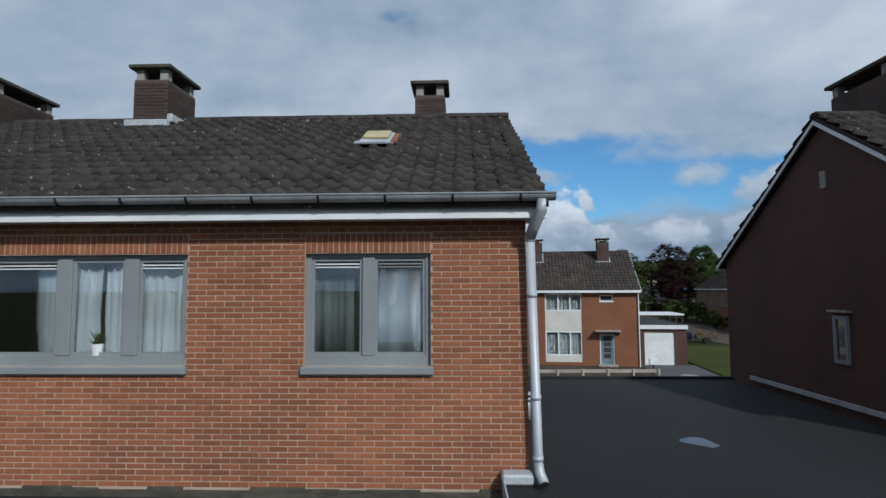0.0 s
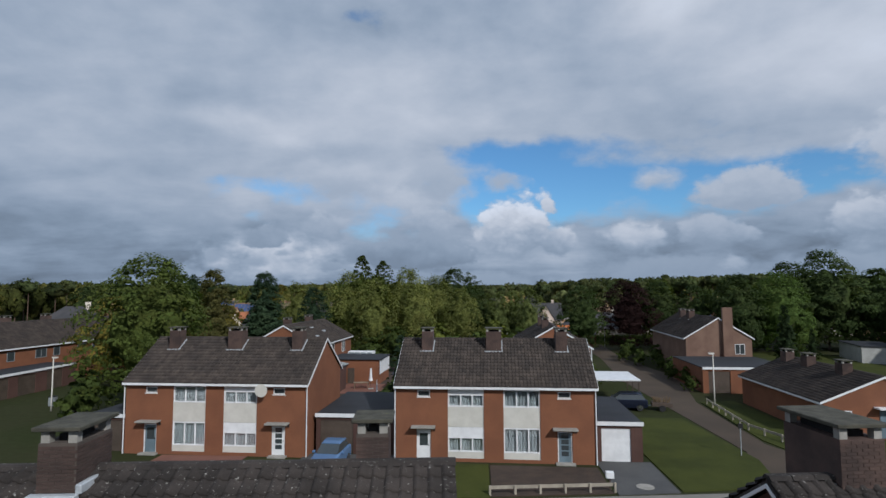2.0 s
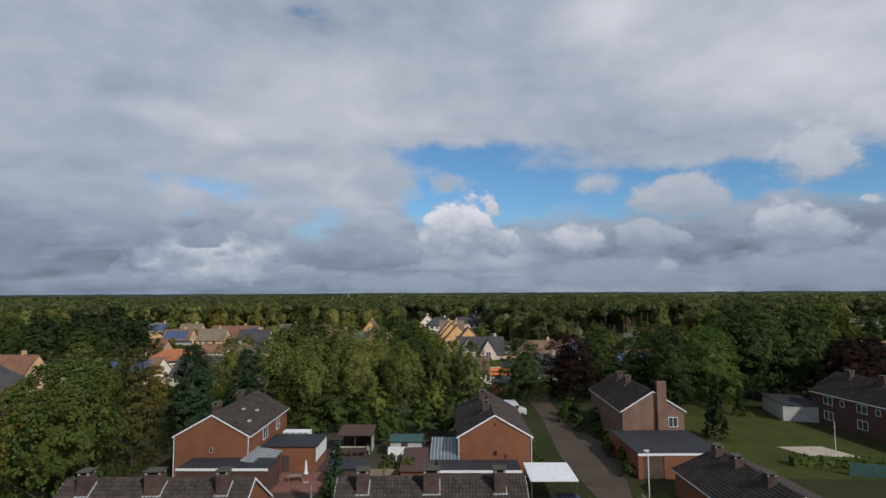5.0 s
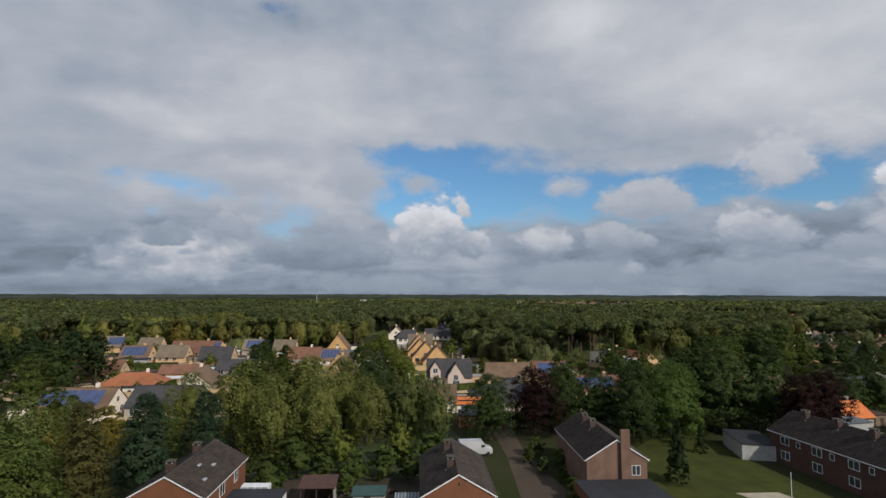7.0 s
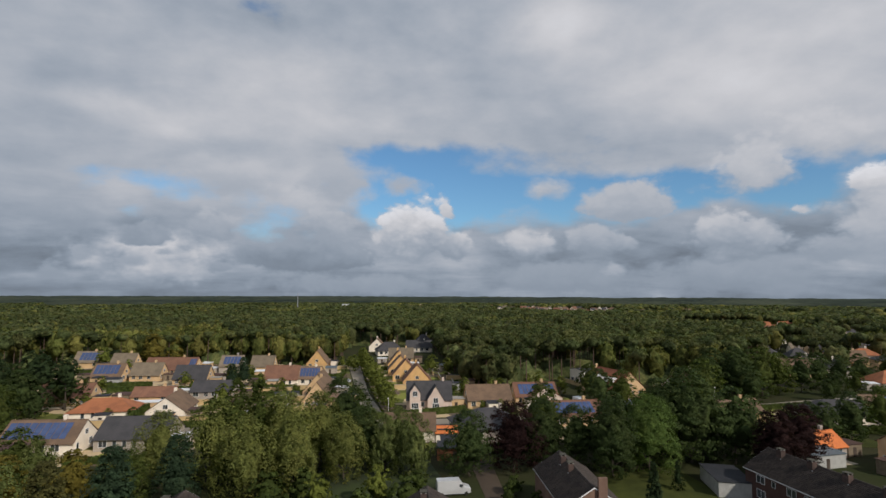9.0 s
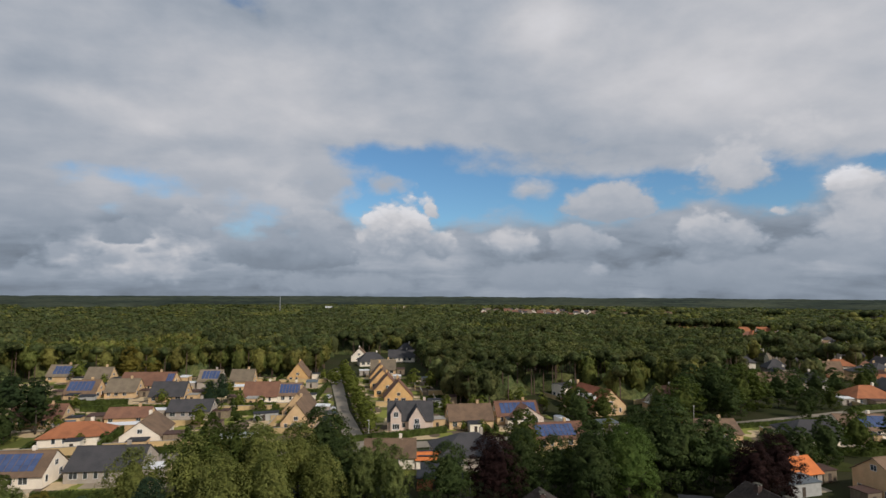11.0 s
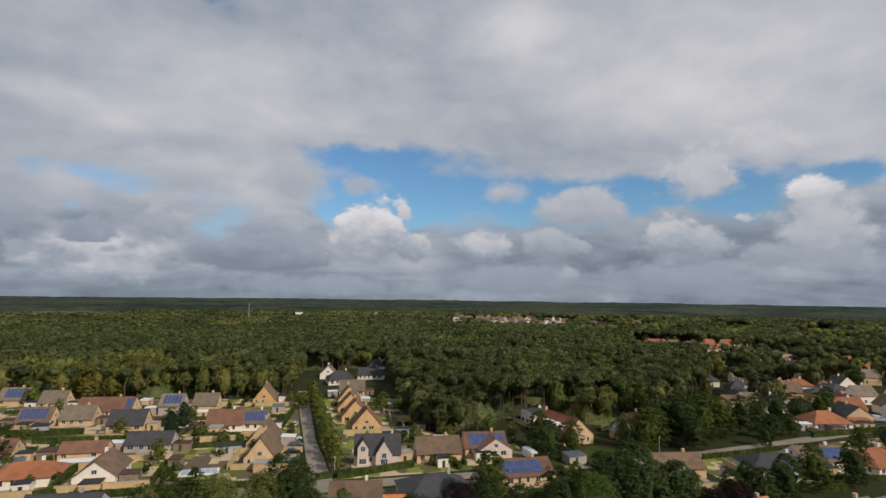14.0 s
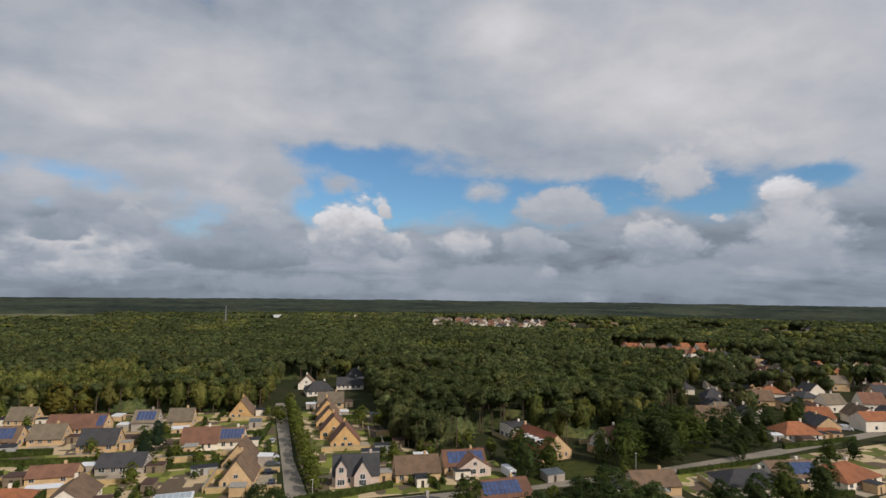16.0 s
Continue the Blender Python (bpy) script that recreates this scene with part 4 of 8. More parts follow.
# ---------------- the brick estate across the street ----------------
def semi_pair(x, y, turn, variant):
    h = thing("semi_detached_house", x, y, turn, "two-storey orange brick semi-detached house with cream facade panels", "house", "brick houses of the estate")
    L, D, eave, ridge = 13.2, 8.0, 5.15, 7.75
    cols = ((3.5, 5.9), (7.2, 9.6))
    doors = ((1.4, 2.35), (10.7, 11.65))
    small = ((1.45, 2.3), (10.75, 11.6))
    holes = [(a, b, 0.22, 5.0) for a, b in cols] + [(a, b, 0.0, 2.05) for a, b in doors] + [(a, b, 4.2, 4.62) for a, b in small]
    gable_walls(h, L, D, eave, ridge, BRICK_FAR, openings=holes)
    part("floor", boxed(0.28, L - 0.28, 0.28, D - 0.28, 2.55, 2.7), WOOD, h)
    part("inner_wall", boxed(0.28, L - 0.28, 1.8, 1.9, 0, 5.1), CREAM, h)
    pitched_roof(h, L, D, eave, ridge, TILE_FAR, 0.3, 0.12, True, 11 + variant, WHITE, both=False)
    for n, (a, b) in enumerate(cols):
        p = part("facade_panel", boxed(a, b, 0.05, 0.16, 2.25, 3.55), CREAM, h, "cream rendered panel")
        part("lower_panel", boxed(a, b, 0.05, 0.16, 0.22, 0.62), CREAM, p)
        part("top_panel", boxed(a, b, 0.05, 0.16, 4.72, 5.0), WHITE, p)
        blind = (variant + n) % 2 == 0
        window(h, a, b, 3.56, 4.71 if not blind else 4.4, 0.06, (0.36, 0.68), WHITE, CLEAR, 0.09, 0.1, False)
        window(h, a, b, 0.63, 2.24 if not blind else 1.6, 0.06, (0.36, 0.68), WHITE, CLEAR, 0.09, 0.1, False)
        if blind:
            part("roller_shutter", boxed(a, b, 0.07, 0.14, 4.40, 4.72), WHITE, h)
            part("roller_shutter", boxed(a, b, 0.07, 0.14, 1.60, 2.25), WHITE, h)
        for lo, hi in ((0.7, 2.2), (3.62, 4.68)):
            bm = bm_new()
            folds = [bm.verts.new((a + 0.06 + (b - a - 0.12) * k / 40, 0.24 + 0.03 * math.sin(k * 1.9 + n) + 0.02 * math.sin(k * 0.7), z)) for z in (lo, hi) for k in range(41)]
            for k in range(40):
                bm.faces.new([folds[k], folds[k + 1], folds[k + 42], folds[k + 41]])
            bmesh.ops.solidify(bm, geom=bm.faces[:], thickness=0.004)
            part("net_curtain", bm, CURTAIN, h)
    for n, (a, b) in enumerate(doors):
        tone = (WHITE, BLUEDOOR)[(n + variant) % 2]
        panes = [(a + 0.24, b - 0.24, 0.5 + 0.38 * k, 0.8 + 0.38 * k) for k in range(4)] if n else [(a + 0.2, b - 0.2, 1.0, 1.8)]
        door(h, a, b, 2.05, 0.06, tone, panes)
        part("porch_canopy", boxed(a - 0.32, b + 0.32, -0.62, -0.004, 2.24, 2.34, 0.012), CONCRETE, h)
        part("house_lamp", boxed(b + 0.2, b + 0.3, -0.1, -0.003, 2.02, 2.2), DARK, h)
    for a, b in small:
        window(h, a, b, 4.2, 4.62, 0.06, (), WHITE, GLASS, 0.06, 0.1, True)
    for a, b in ((1.4, 2.2), (6.05, 7.15), (11.0, 11.8)):
        c = chimney(h, a, b, 2.75, 3.65, 6.6, 8.35)
        part("flashing", boxed(a - 0.1, b + 0.1, 2.62, 2.745, 6.87, 6.98), LEAD, c)
        bm = bm_new()
        prism(bm, [(2.62, 6.87), (3.7, 7.57), (3.7, 7.67), (2.62, 6.97)], b + 0.004, b + 0.07, "x")
        part("flashing", bm, LEAD, c)
    for xx in (-0.06, L - 0.02):
        bm = bm_new()
        tube(bm, [(xx, -0.08, 4.9), (xx, -0.08, 0.0)], 0.04, 8)
        part("downpipe", bm, WHITE, h)
    return h


BLUEDOOR = material("grey_blue_paint", (0.16, 0.22, 0.26), None, 0.5, 1.0, 10, 0.03, fine=0.1)
GARAGE_BROWN = material("brown_garage_door", (0.085, 0.065, 0.05), None, 0.6, 1.0, 10, 0.1, fine=0.2)
semi_pair(-7.15, 36.95, -1.6, 0)
semi_pair(-26.5, 37.55, -1.6, 1)


def garage(x, y, turn, w, d, h, doors, mat, label, wall=None, roof=None):
    ob = thing("garage", x, y, turn, label, "garage")
    holes = [(a, b, 0.0, h - 0.42) for a, b in doors]
    bm = bm_new()
    wall_panel(bm, 0, w, 0, h - 0.12, 0, 0.2, holes)
    box(bm, 0, 0.2, 0.2, d, 0, h - 0.12)
    box(bm, w - 0.2, w, 0.2, d, 0, h - 0.12)
    box(bm, 0.2, w - 0.2, d - 0.2, d, 0, h - 0.12)
    part("wall", bm, wall or BRICK_DARK, ob)
    part("flat_roof", boxed(-0.02, w + 0.02, -0.1, d, h - 0.117, h), roof or BITUMEN_GREY, ob)
    part("fascia", boxed(-0.06, w + 0.06, -0.14, -0.103, h - 0.22, h + 0.04), WHITE, ob, "white fascia board")
    for a, b in doors:
        g = part("garage_door", boxed(a, b, 0.08, 0.12, 0.02, h - 0.42), mat, ob)
        n = 8
        for k in range(1, n):
            z = (h - 0.42) * k / n
            part("door_rib", boxed(a, b, 0.07, 0.079, z - 0.012, z + 0.012), mat, g)
    return ob


garage(-13.0, 38.3, -1.6, 5.6, 8.4, 2.72, ((0.3, 2.65), (2.95, 5.3)), GARAGE_BROWN, "flat-roofed double garage with brown doors and white fascia")
garage(6.2, 37.3, -1.6, 2.95, 8.8, 2.6, ((0.3, 2.2),), WHITE, "flat-roofed garage with a white door")
garage(-29.6, 38.0, -1.6, 2.9, 8.6, 2.6, ((0.3, 2.6),), GARAGE_BROWN, "flat-roofed garage with a brown door")


def end_house(x, y, turn, L, D, eave, ridge, wall, label, chim=(), seed=31, trim=WHITE):
    """A house whose gable, at its local x = 0, looks at the street; chim: places along the ridge."""
    h = thing("brick_house", x, y, turn, label, "house", "brick houses of the estate")
    gable_walls(h, L, D, eave, ridge, wall)
    pitched_roof(h, L, D, eave, ridge, TILE_FAR, 0.3, 0.12, True, seed, trim)
    for a in chim:
        c = chimney(h, a, a + 1.0, D / 2 + 0.3, D / 2 + 1.1, ridge - 0.7, ridge + 0.55)
        part("flashing", boxed(a - 0.1, a - 0.003, D / 2 + 0.3, D / 2 + 1.3, ridge - 0.72, ridge - 0.62), LEAD, c)
    return h


h7 = end_house(10.9, 62.3, 87.5, 15, 7.9, 5.0, 7.25, BRICK_FAR, "orange brick gable house behind the white carport", (3.5, 10.5), 41)
h8 = end_house(-20.8, 64.2, 87.5, 15, 8.2, 5.0, 7.25, BRICK_FAR, "orange brick gable house with roof windows", (2.5, 10.0), 43)
for a, v in ((3.2, 1.0), (5.6, 2.6), (7.6, 1.6)):
    z = 5.0 + 2.25 * v / 4.1
    part("roof_window", boxed(a, a + 0.75, v, v + 0.5, z + 0.04, z + 0.24, 0.02), LEAD, h8, "small pale roof window")
side_window(h8, "s", 15, 8.2, 5.2, 6.9, 3.0, 4.5, (0.5,), WHITE)
side_window(h8, "s", 15, 8.2, 10.4, 11.8, 3.0, 4.5, (0.5,), WHITE)
side_window(h8, "w", 15, 8.2, 3.9, 4.3, 3.0, 3.6, (), CONCRETE)
for h, d in ((h7, 7.9), (h8, 8.2)):
    for y in (-0.09, d + 0.09):
        bm = bm_new()
        tube(bm, [(-0.09, y, 4.85), (-0.09, y, 0.0)], 0.045, 8)
        part("downpipe", bm, WHITE, h)
part("wall_lamp", boxed(-0.16, -0.003, 3.75, 4.05, 2.9, 3.3, 0.03), DARK, h7, "dark wall lamp on the gable")
part("wall_box", boxed(-0.08, -0.003, 2.6, 2.9, 2.55, 2.95, 0.01), BRICK_DARK, h7)
part("wall_vent", boxed(-0.04, -0.003, 3.85, 4.0, 6.0, 6.3, 0.005), DARK, h7)
h5 = end_house(33.5, 73.0, 86.5, 17, 8.1, 5.2, 7.7, BRICK_BROWN, "dull brown brick house with a tall gable chimney", (8.0, 12.0), 45)
part("gable_chimney", boxed(-0.45, -0.003, 2.4, 3.6, 0, 9.0), BRICK_BROWN, h5, "tall brown brick chimney on the gable")
side_window(h5, "w", 17, 8.1, 6.0, 7.2, 3.0, 4.3, (0.5,), WHITE)
h6 = end_house(33.5, 43.7, 89, 13.4, 8.9, 2.85, 4.7, BRICK_FAR, "orange brick bungalow with a dark tiled roof", (3.0, 8.0, 11.5), 47)
side_window(h6, "w", 13.4, 8.9, 1.3, 2.0, 1.4, 2.1, (), WHITE)
door_bm = part("door", boxed(-0.06, -0.003, 4.0, 4.9, 0.1, 2.1), BLUEDOOR, h6, "pale blue front door")
part("porch_canopy", boxed(-0.7, -0.003, 3.6, 5.3, 2.3, 2.42, 0.01), WHITE, h6)
side_window(h6, "w", 13.4, 8.9, 5.6, 6.4, 1.3, 2.1, (), WHITE)
garage(0.4, 58.0, -3, 8.6, 3.6, 2.7, (), WHITE, "row of low flat-roofed stores with a white edge")
garage(-26.8, 60.0, -3, 9.6, 3.8, 2.7, (), WHITE, "row of low flat-roofed stores with a white edge")
garage(23.0, 62.3, -2, 10.0, 10.3, 2.8, ((0.6, 2.9),), GARAGE_BROWN, "flat-roofed brick garage beside the brown house", BRICK_FAR)
h9 = end_house(-56.6, 48.0, 86.0, 34, 9.0, 5.0, 7.6, BRICK_FAR, "long row of orange brick houses with dark roofs", (4, 10, 16, 22, 28), 49)
h10 = end_house(72.0, 62.5, 93.0, 26, 9.0, 5.0, 7.7, BRICK_DARK, "long dark red brick house row beside the lawn", (4, 10, 16, 22), 51)
for k in range(5):
    a = 3 + k * 6.4
    side_window(h9, "s", 34, 9, a, a + 1.6, 3.3, 4.4, (0.5,), GREY)
    side_window(h9, "s", 34, 9, a + 2.6, a + 3.6, 3.3, 4.4, (), GREY)
for k in range(4):
    a = 2.5 + k * 6.2
    side_window(h10, "n", 26, 9, a, a + 1.8, 3.2, 4.4, (0.5,), WHITE)
    side_window(h10, "n", 26, 9, a, a + 1.8, 0.9, 2.2, (0.5,), WHITE)
    side_window(h10, "n", 26, 9, a + 3.2, a + 4.0, 3.4, 4.3, (), WHITE)
garage(-51.6, 49.0, 90, 16.5, 5.2, 2.6, ((1, 3.4), (4.4, 6.8), (8, 10.4), (12, 14.4)), GARAGE_BROWN, "flat-roofed garages with dark doors and white fascia")

port = thing("carport", 9.4, 54.9, -3, "white-roofed carport on slim posts", "carport")
part("roof", boxed(0, 4.7, 0, 5.6, 2.45, 2.6, 0.02), WHITE, port)
for px in (0.1, 4.5):
    for py in (0.1, 2.7, 5.3):
        part("post", boxed(px, px + 0.1, py, py + 0.1, 0, 2.45), WOOD_DARK, port)

# ---------------- cars, lamps, fences and clutter of the estate ----------------
def car_paint(name, colour):
    return material(name, colour, tuple(c * 0.9 for c in colour), 0.22, 0.5, 5, 0.0, metal=0.3, spec=0.7, fine=0.05)


def body_shell(bm, sections):
    """A closed body through cross-sections (x, half width, low z, belt z, top z, half width at the top)."""
    rings = []
    for x, w, lo, belt, top, tw in sections:
        rings.append([bm.verts.new(p) for p in ((x, -w, lo), (x, -w * 1.02, (lo + belt) / 2), (x, -w, belt), (x, -tw, top), (x, tw, top), (x, w, belt), (x, w * 1.02, (lo + belt) / 2), (x, w, lo))])
    for a, b in zip(rings, rings[1:]):
        for k in range(8):
            bm.faces.new([a[k], a[(k + 1) % 8], b[(k + 1) % 8], b[k]])
    bm.faces.new(list(reversed(rings[0])))
    bm.faces.new(rings[-1])


def car(x, y, turn, paint, label, length=4.2, tall=1.52, van=False, z=0.05):
    c = thing("van" if van else "car", x, y, turn, label, "van" if van else "car", z=z)
    h, w = tall, 0.98 if van else 0.86
    L = length / 2
    belt = h * (0.55 if van else 0.6)
    bm = bm_new()
    if van:
        body_shell(bm, [(-L, w * 0.95, 0.35, belt, h * 0.97, w * 0.9), (-L + 0.1, w, 0.3, belt, h, w * 0.92), (L - 1.75, w, 0.3, belt, h, w * 0.92), (L - 1.0, w, 0.3, belt, belt + 0.12, w * 0.86), (L - 0.12, w * 0.93, 0.32, belt * 0.86, belt * 0.92, w * 0.8), (L, w * 0.8, 0.4, belt * 0.7, belt * 0.75, w * 0.7)])
    else:
        body_shell(bm, [(-L, w * 0.88, 0.42, belt * 0.95, belt, w * 0.8), (-L + 0.12, w, 0.28, belt, belt + 0.06, w * 0.88), (L - 1.25, w, 0.25, belt, belt + 0.04, w * 0.86), (L - 0.2, w * 0.94, 0.28, belt * 0.84, belt * 0.88, w * 0.8), (L, w * 0.8, 0.36, belt * 0.66, belt * 0.72, w * 0.7)])
    part("body", bm, paint, c, smooth=False)
    if not van:
        bm = bm_new()
        body_shell(bm, [(-L + 0.16, w * 0.86, belt, belt + 0.02, belt + 0.05, w * 0.84), (-L + 0.5, w * 0.84, belt, belt + 0.02, h - 0.1, w * 0.7), (L - 2.0, w * 0.84, belt, belt + 0.02, h - 0.08, w * 0.7), (L - 1.2, w * 0.84, belt, belt + 0.01, belt + 0.05, w * 0.82)])
        part("windows", bm, GLASS, c)
        bm = bm_new()
        body_shell(bm, [(-L + 0.42, w * 0.72, h - 0.12, h - 0.1, h - 0.07, w * 0.66), (-L + 0.8, w * 0.74, h - 0.12, h - 0.06, h, w * 0.66), (L - 2.25, w * 0.74, h - 0.12, h - 0.06, h, w * 0.66), (L - 1.92, w * 0.72, h - 0.12, h - 0.11, h - 0.08, w * 0.66)])
        part("roof", bm, paint, c)
    else:
        bm = bm_new()
        prism(bm, [(L - 1.70, h - 0.12), (L - 1.05, belt + 0.17), (L - 1.03, belt + 0.2), (L - 1.68, h - 0.08)], -w * 0.8, w * 0.8, "y")
        part("windscreen", bm, GLASS, c)
        for s in (-1, 1):
            part("side_window", boxed(L - 1.95, L - 1.3, s * w * 0.985 - 0.02, s * w * 0.985 + 0.02, belt + 0.05, belt + 0.48), GLASS, c)
    r = 0.32
    for sx in (-L + 0.72, L - 0.78):
        for sy in (-1, 1):
            bm = bm_new()
            tube(bm, [(sx, sy * (w - 0.18), r), (sx, sy * (w + 0.01), r)], r, 18)
            t = part("wheel", bm, BLACK, c)
            bm = bm_new()
            tube(bm, [(sx, sy * (w + 0.008), r), (sx, sy * (w + 0.018), r)], r * 0.62, 14)
            part("rim", bm, CHROME, t)
    for sy in (-1, 1):
        part("headlight", boxed(L - 0.16, L - 0.02, sy * w * 0.62 - 0.14, sy * w * 0.62 + 0.14, belt * 0.62, belt * 0.8, 0.03), CHROME, c)
        part("tail_light", boxed(-L - 0.01, -L + 0.1, sy * w * 0.8 - 0.08, sy * w * 0.8 + 0.05, belt * 0.7, belt * 0.95, 0.02), TAIL, c)
        part("mirror", boxed(L - 1.55, L - 1.4, sy * (w + 0.11) - 0.09, sy * (w + 0.11) + 0.09, belt + 0.02, belt + 0.16, 0.02), paint, c)
    part("bumper", boxed(L - 0.1, L + 0.03, -w * 0.78, w * 0.78, 0.3, 0.42, 0.02), BLACK, c)
    part("number_plate", boxed(L + 0.005, L + 0.035, -0.26, 0.26, 0.44, 0.55), WHITE, c)
    return c


TAIL = material("red_lamp_glass", (0.25, 0.015, 0.012), None, 0.2, 1, 5, 0.0, fine=0.05)
BLUE_PAINT = car_paint("light_blue_paint", (0.14, 0.25, 0.45))
NAVY_PAINT = car_paint("dark_blue_paint", (0.012, 0.016, 0.035))
WHITE_PAINT = car_paint("white_car_paint", (0.7, 0.71, 0.72))
GREY_PAINT = car_paint("grey_car_paint", (0.12, 0.125, 0.135))
car(-11.2, 35.4, -94, BLUE_PAINT, "light blue hatchback parked before the garage", 3.7, 1.5)
car(12.0, 53.6, 176, NAVY_PAINT, "dark blue estate car parked on the lawn edge", 4.4, 1.55, z=0.07)
car(13.6, 94.4, 2, WHITE_PAINT, "white delivery van parked on the grass", 5.6, 2.4, True, z=0.06)
for x, y, turn, paint, label in ((-7.5, 184, 3, GREY_PAINT, "grey car parked in a village drive"), (-7.8, 176, 3, NAVY_PAINT, "dark car parked in a village drive"), (-8.2, 192, 5, WHITE_PAINT, "white car parked in a village drive"), (-9.5, 212, 80, WHITE_PAINT, "white car parked by the village street"),
                                 (190, 172, 8, WHITE_PAINT, "white car parked before the red-roofed house"), (206, 180, -40, GREY_PAINT, "grey car parked at the roadside"), (-6.8, 167, 88, NAVY_PAINT, "dark car parked by the village street")):
    car(x, y, turn, paint, label)
car(217, 186, -35, WHITE_PAINT, "white van parked at the roadside", 5.4, 2.3, True)
camper = thing("camper_van", 62.3, 156.8, 96, "white camper van beside the solar-roofed house", "camper van")
part("cabin", boxed(0, 6.2, 0, 2.2, 0.45, 2.8, 0.12), WHITE, camper)
part("window", boxed(-0.01, 0.03, 0.4, 1.8, 1.5, 2.2), GLASS, camper)
for sx in (1.2, 4.8):
    for sy in (0.05, 1.95):
        bm = bm_new()
        tube(bm, [(sx, sy, 0.34), (sx, sy + 0.2, 0.34)], 0.34, 14)
        part("wheel", bm, BLACK, camper)

trailer = thing("garden_trailer", 15.6, 53.4, 170, "small trailer loaded with garden cuttings", "trailer")
part("bed", boxed(-0.9, 0.9, -0.6, 0.6, 0.4, 0.75, 0.02), WOOD_DARK, trailer)
for sy in (-0.7, 0.62):
    bm = bm_new()
    tube(bm, [(0, sy, 0.28), (0, sy + 0.1, 0.28)], 0.28, 14)
    part("wheel", bm, BLACK, trailer)
part("drawbar", boxed(0.9, 2.0, -0.04, 0.04, 0.36, 0.44), ZINC, trailer)
bm = bm_new()
rng = random.Random(8)
for k in range(60):
    a, b = rng.uniform(-0.8, 0.8), rng.uniform(-0.5, 0.5)
    tube(bm, [(a, b, 0.72), (a + rng.uniform(-0.3, 0.3), b + rng.uniform(-0.3, 0.3), rng.uniform(0.95, 1.35))], 0.03, 4, 0.4)
part("cuttings", bm, material("dry_cuttings", (0.16, 0.11, 0.06), None, 0.95, 4, 30, 0.3), trailer)


def street_lamp(x, y, turn, label="slim pale street lamp with a flat head", high=5.0):
    p = thing("street_lamp", x, y, turn, label, "lamp", "street lamps")
    bm = bm_new()
    tube(bm, [(0, 0, 0), (0, 0, 1.0), (0, 0, high)], 0.07, 8, 0.7)
    part("pole", bm, CREAM, p, smooth=True)
    part("lamp_head", boxed(-0.14, 0.42, -0.12, 0.12, high, high + 0.12, 0.03), CREAM, p)
    part("lens", boxed(0.0, 0.38, -0.09, 0.09, high - 0.03, high - 0.002), WHITE, p)
    return p


street_lamp(21.4, 55.6, 180)
street_lamp(-42.3, 50.3, 0)
street_lamp(23.2, 110, 180)
street_lamp(4.2, 152.6, 180)
street_lamp(100, 154.5, 0, high=6)


def post_fence(points, high, gap, mat, label, name="fence", rail=0.09):
    f = thing(name, *points[0], 0, label, "fence")
    o = Vector((*points[0], 0))
    for a, b in zip(points, points[1:]):
        a, b = Vector((*a, 0)) - o, Vector((*b, 0)) - o
        d = b - a
        n = max(1, round(d.length / gap))
        turn = math.degrees(math.atan2(d.y, d.x))
        for k in range(n + 1):
            q = a + d * k / n
            bm = boxed(-0.06, 0.06, -0.05, 0.05, 0, high, 0.008)
            bmesh.ops.transform(bm, matrix=pose(q.x, q.y, 0, 0, 0, turn), verts=bm.verts)
            part("post", bm, mat, f)
        for z in (high * 0.78,):
            bm = boxed(0, d.length, 0.052, 0.08, z - rail, z + rail)
            bmesh.ops.transform(bm, matrix=pose(a.x, a.y, 0, 0, 0, turn), verts=bm.verts)
            part("rail", bm, mat, f)
    return f


FENCE = material("bleached_timber", (0.4, 0.36, 0.29), (0.3, 0.27, 0.22), 0.9, 1.5, 18, 0.3, vary=0.25)
post_fence([(-1.0, 30.9), (6.0, 31.75)], 0.55, 1.45, FENCE, "low bleached timber fence along the front garden")
post_fence([(20.9, 56.2), (20.0, 46.0), (22.0, 37.5), (26, 35.0), (38, 36.5)], 0.6, 1.6, FENCE, "low pale post-and-rail fence along the side street")
post_fence([(-17.4, 50.5), (-8.0, 50.2)], 1.4, 1.6, WOOD_DARK, "dark garden fence between the houses", rail=0.35)
post_fence([(-5.0, 55.5), (-0.2, 55.4), (0.0, 60)], 1.7, 1.6, WOOD, "weathered panel fence round a back garden", rail=0.4)
box_post = thing("letter_box", 5.75, 31.9, -5, "white letter box on a post by the fence", "letter box")
part("post", boxed(-0.04, 0.04, -0.04, 0.04, 0, 0.75), WOOD_DARK, box_post)
part("box", boxed(-0.22, 0.22, -0.16, 0.16, 0.75, 1.1, 0.02), WHITE, box_post)
cover = thing("manhole_cover", 7.9, 32.6, 0, "round pale manhole cover in the driveway", "cover", z=0.052)
bm = bm_new()
tube(bm, [(0, 0, 0), (0, 0, 0.02)], 0.5, 24)
part("lid", bm, CONCRETE, cover)
sign = thing("street_sign", 16.2, 39.0, 0, "dark street sign on a slim post in the lawn", "sign")
part("post", boxed(-0.03, 0.03, -0.03, 0.03, 0, 2.2), ZINC, sign)
part("board", boxed(-0.16, 0.16, -0.05, -0.032, 1.85, 2.2), DARK, sign)
dish = thing("satellite_dish", -16.4, 37.0, 0, "round pale grey satellite dish on the facade", "dish", z=4.55)
bm = bm_new()
tube(bm, [(0, -0.30, 0.0), (0, -0.22, 0.0)], 0.44, 24, 0.8)
part("reflector", bm, CREAM, dish)
part("bracket", boxed(-0.04, 0.04, -0.23, 0.32, -0.05, 0.05), ZINC, dish)
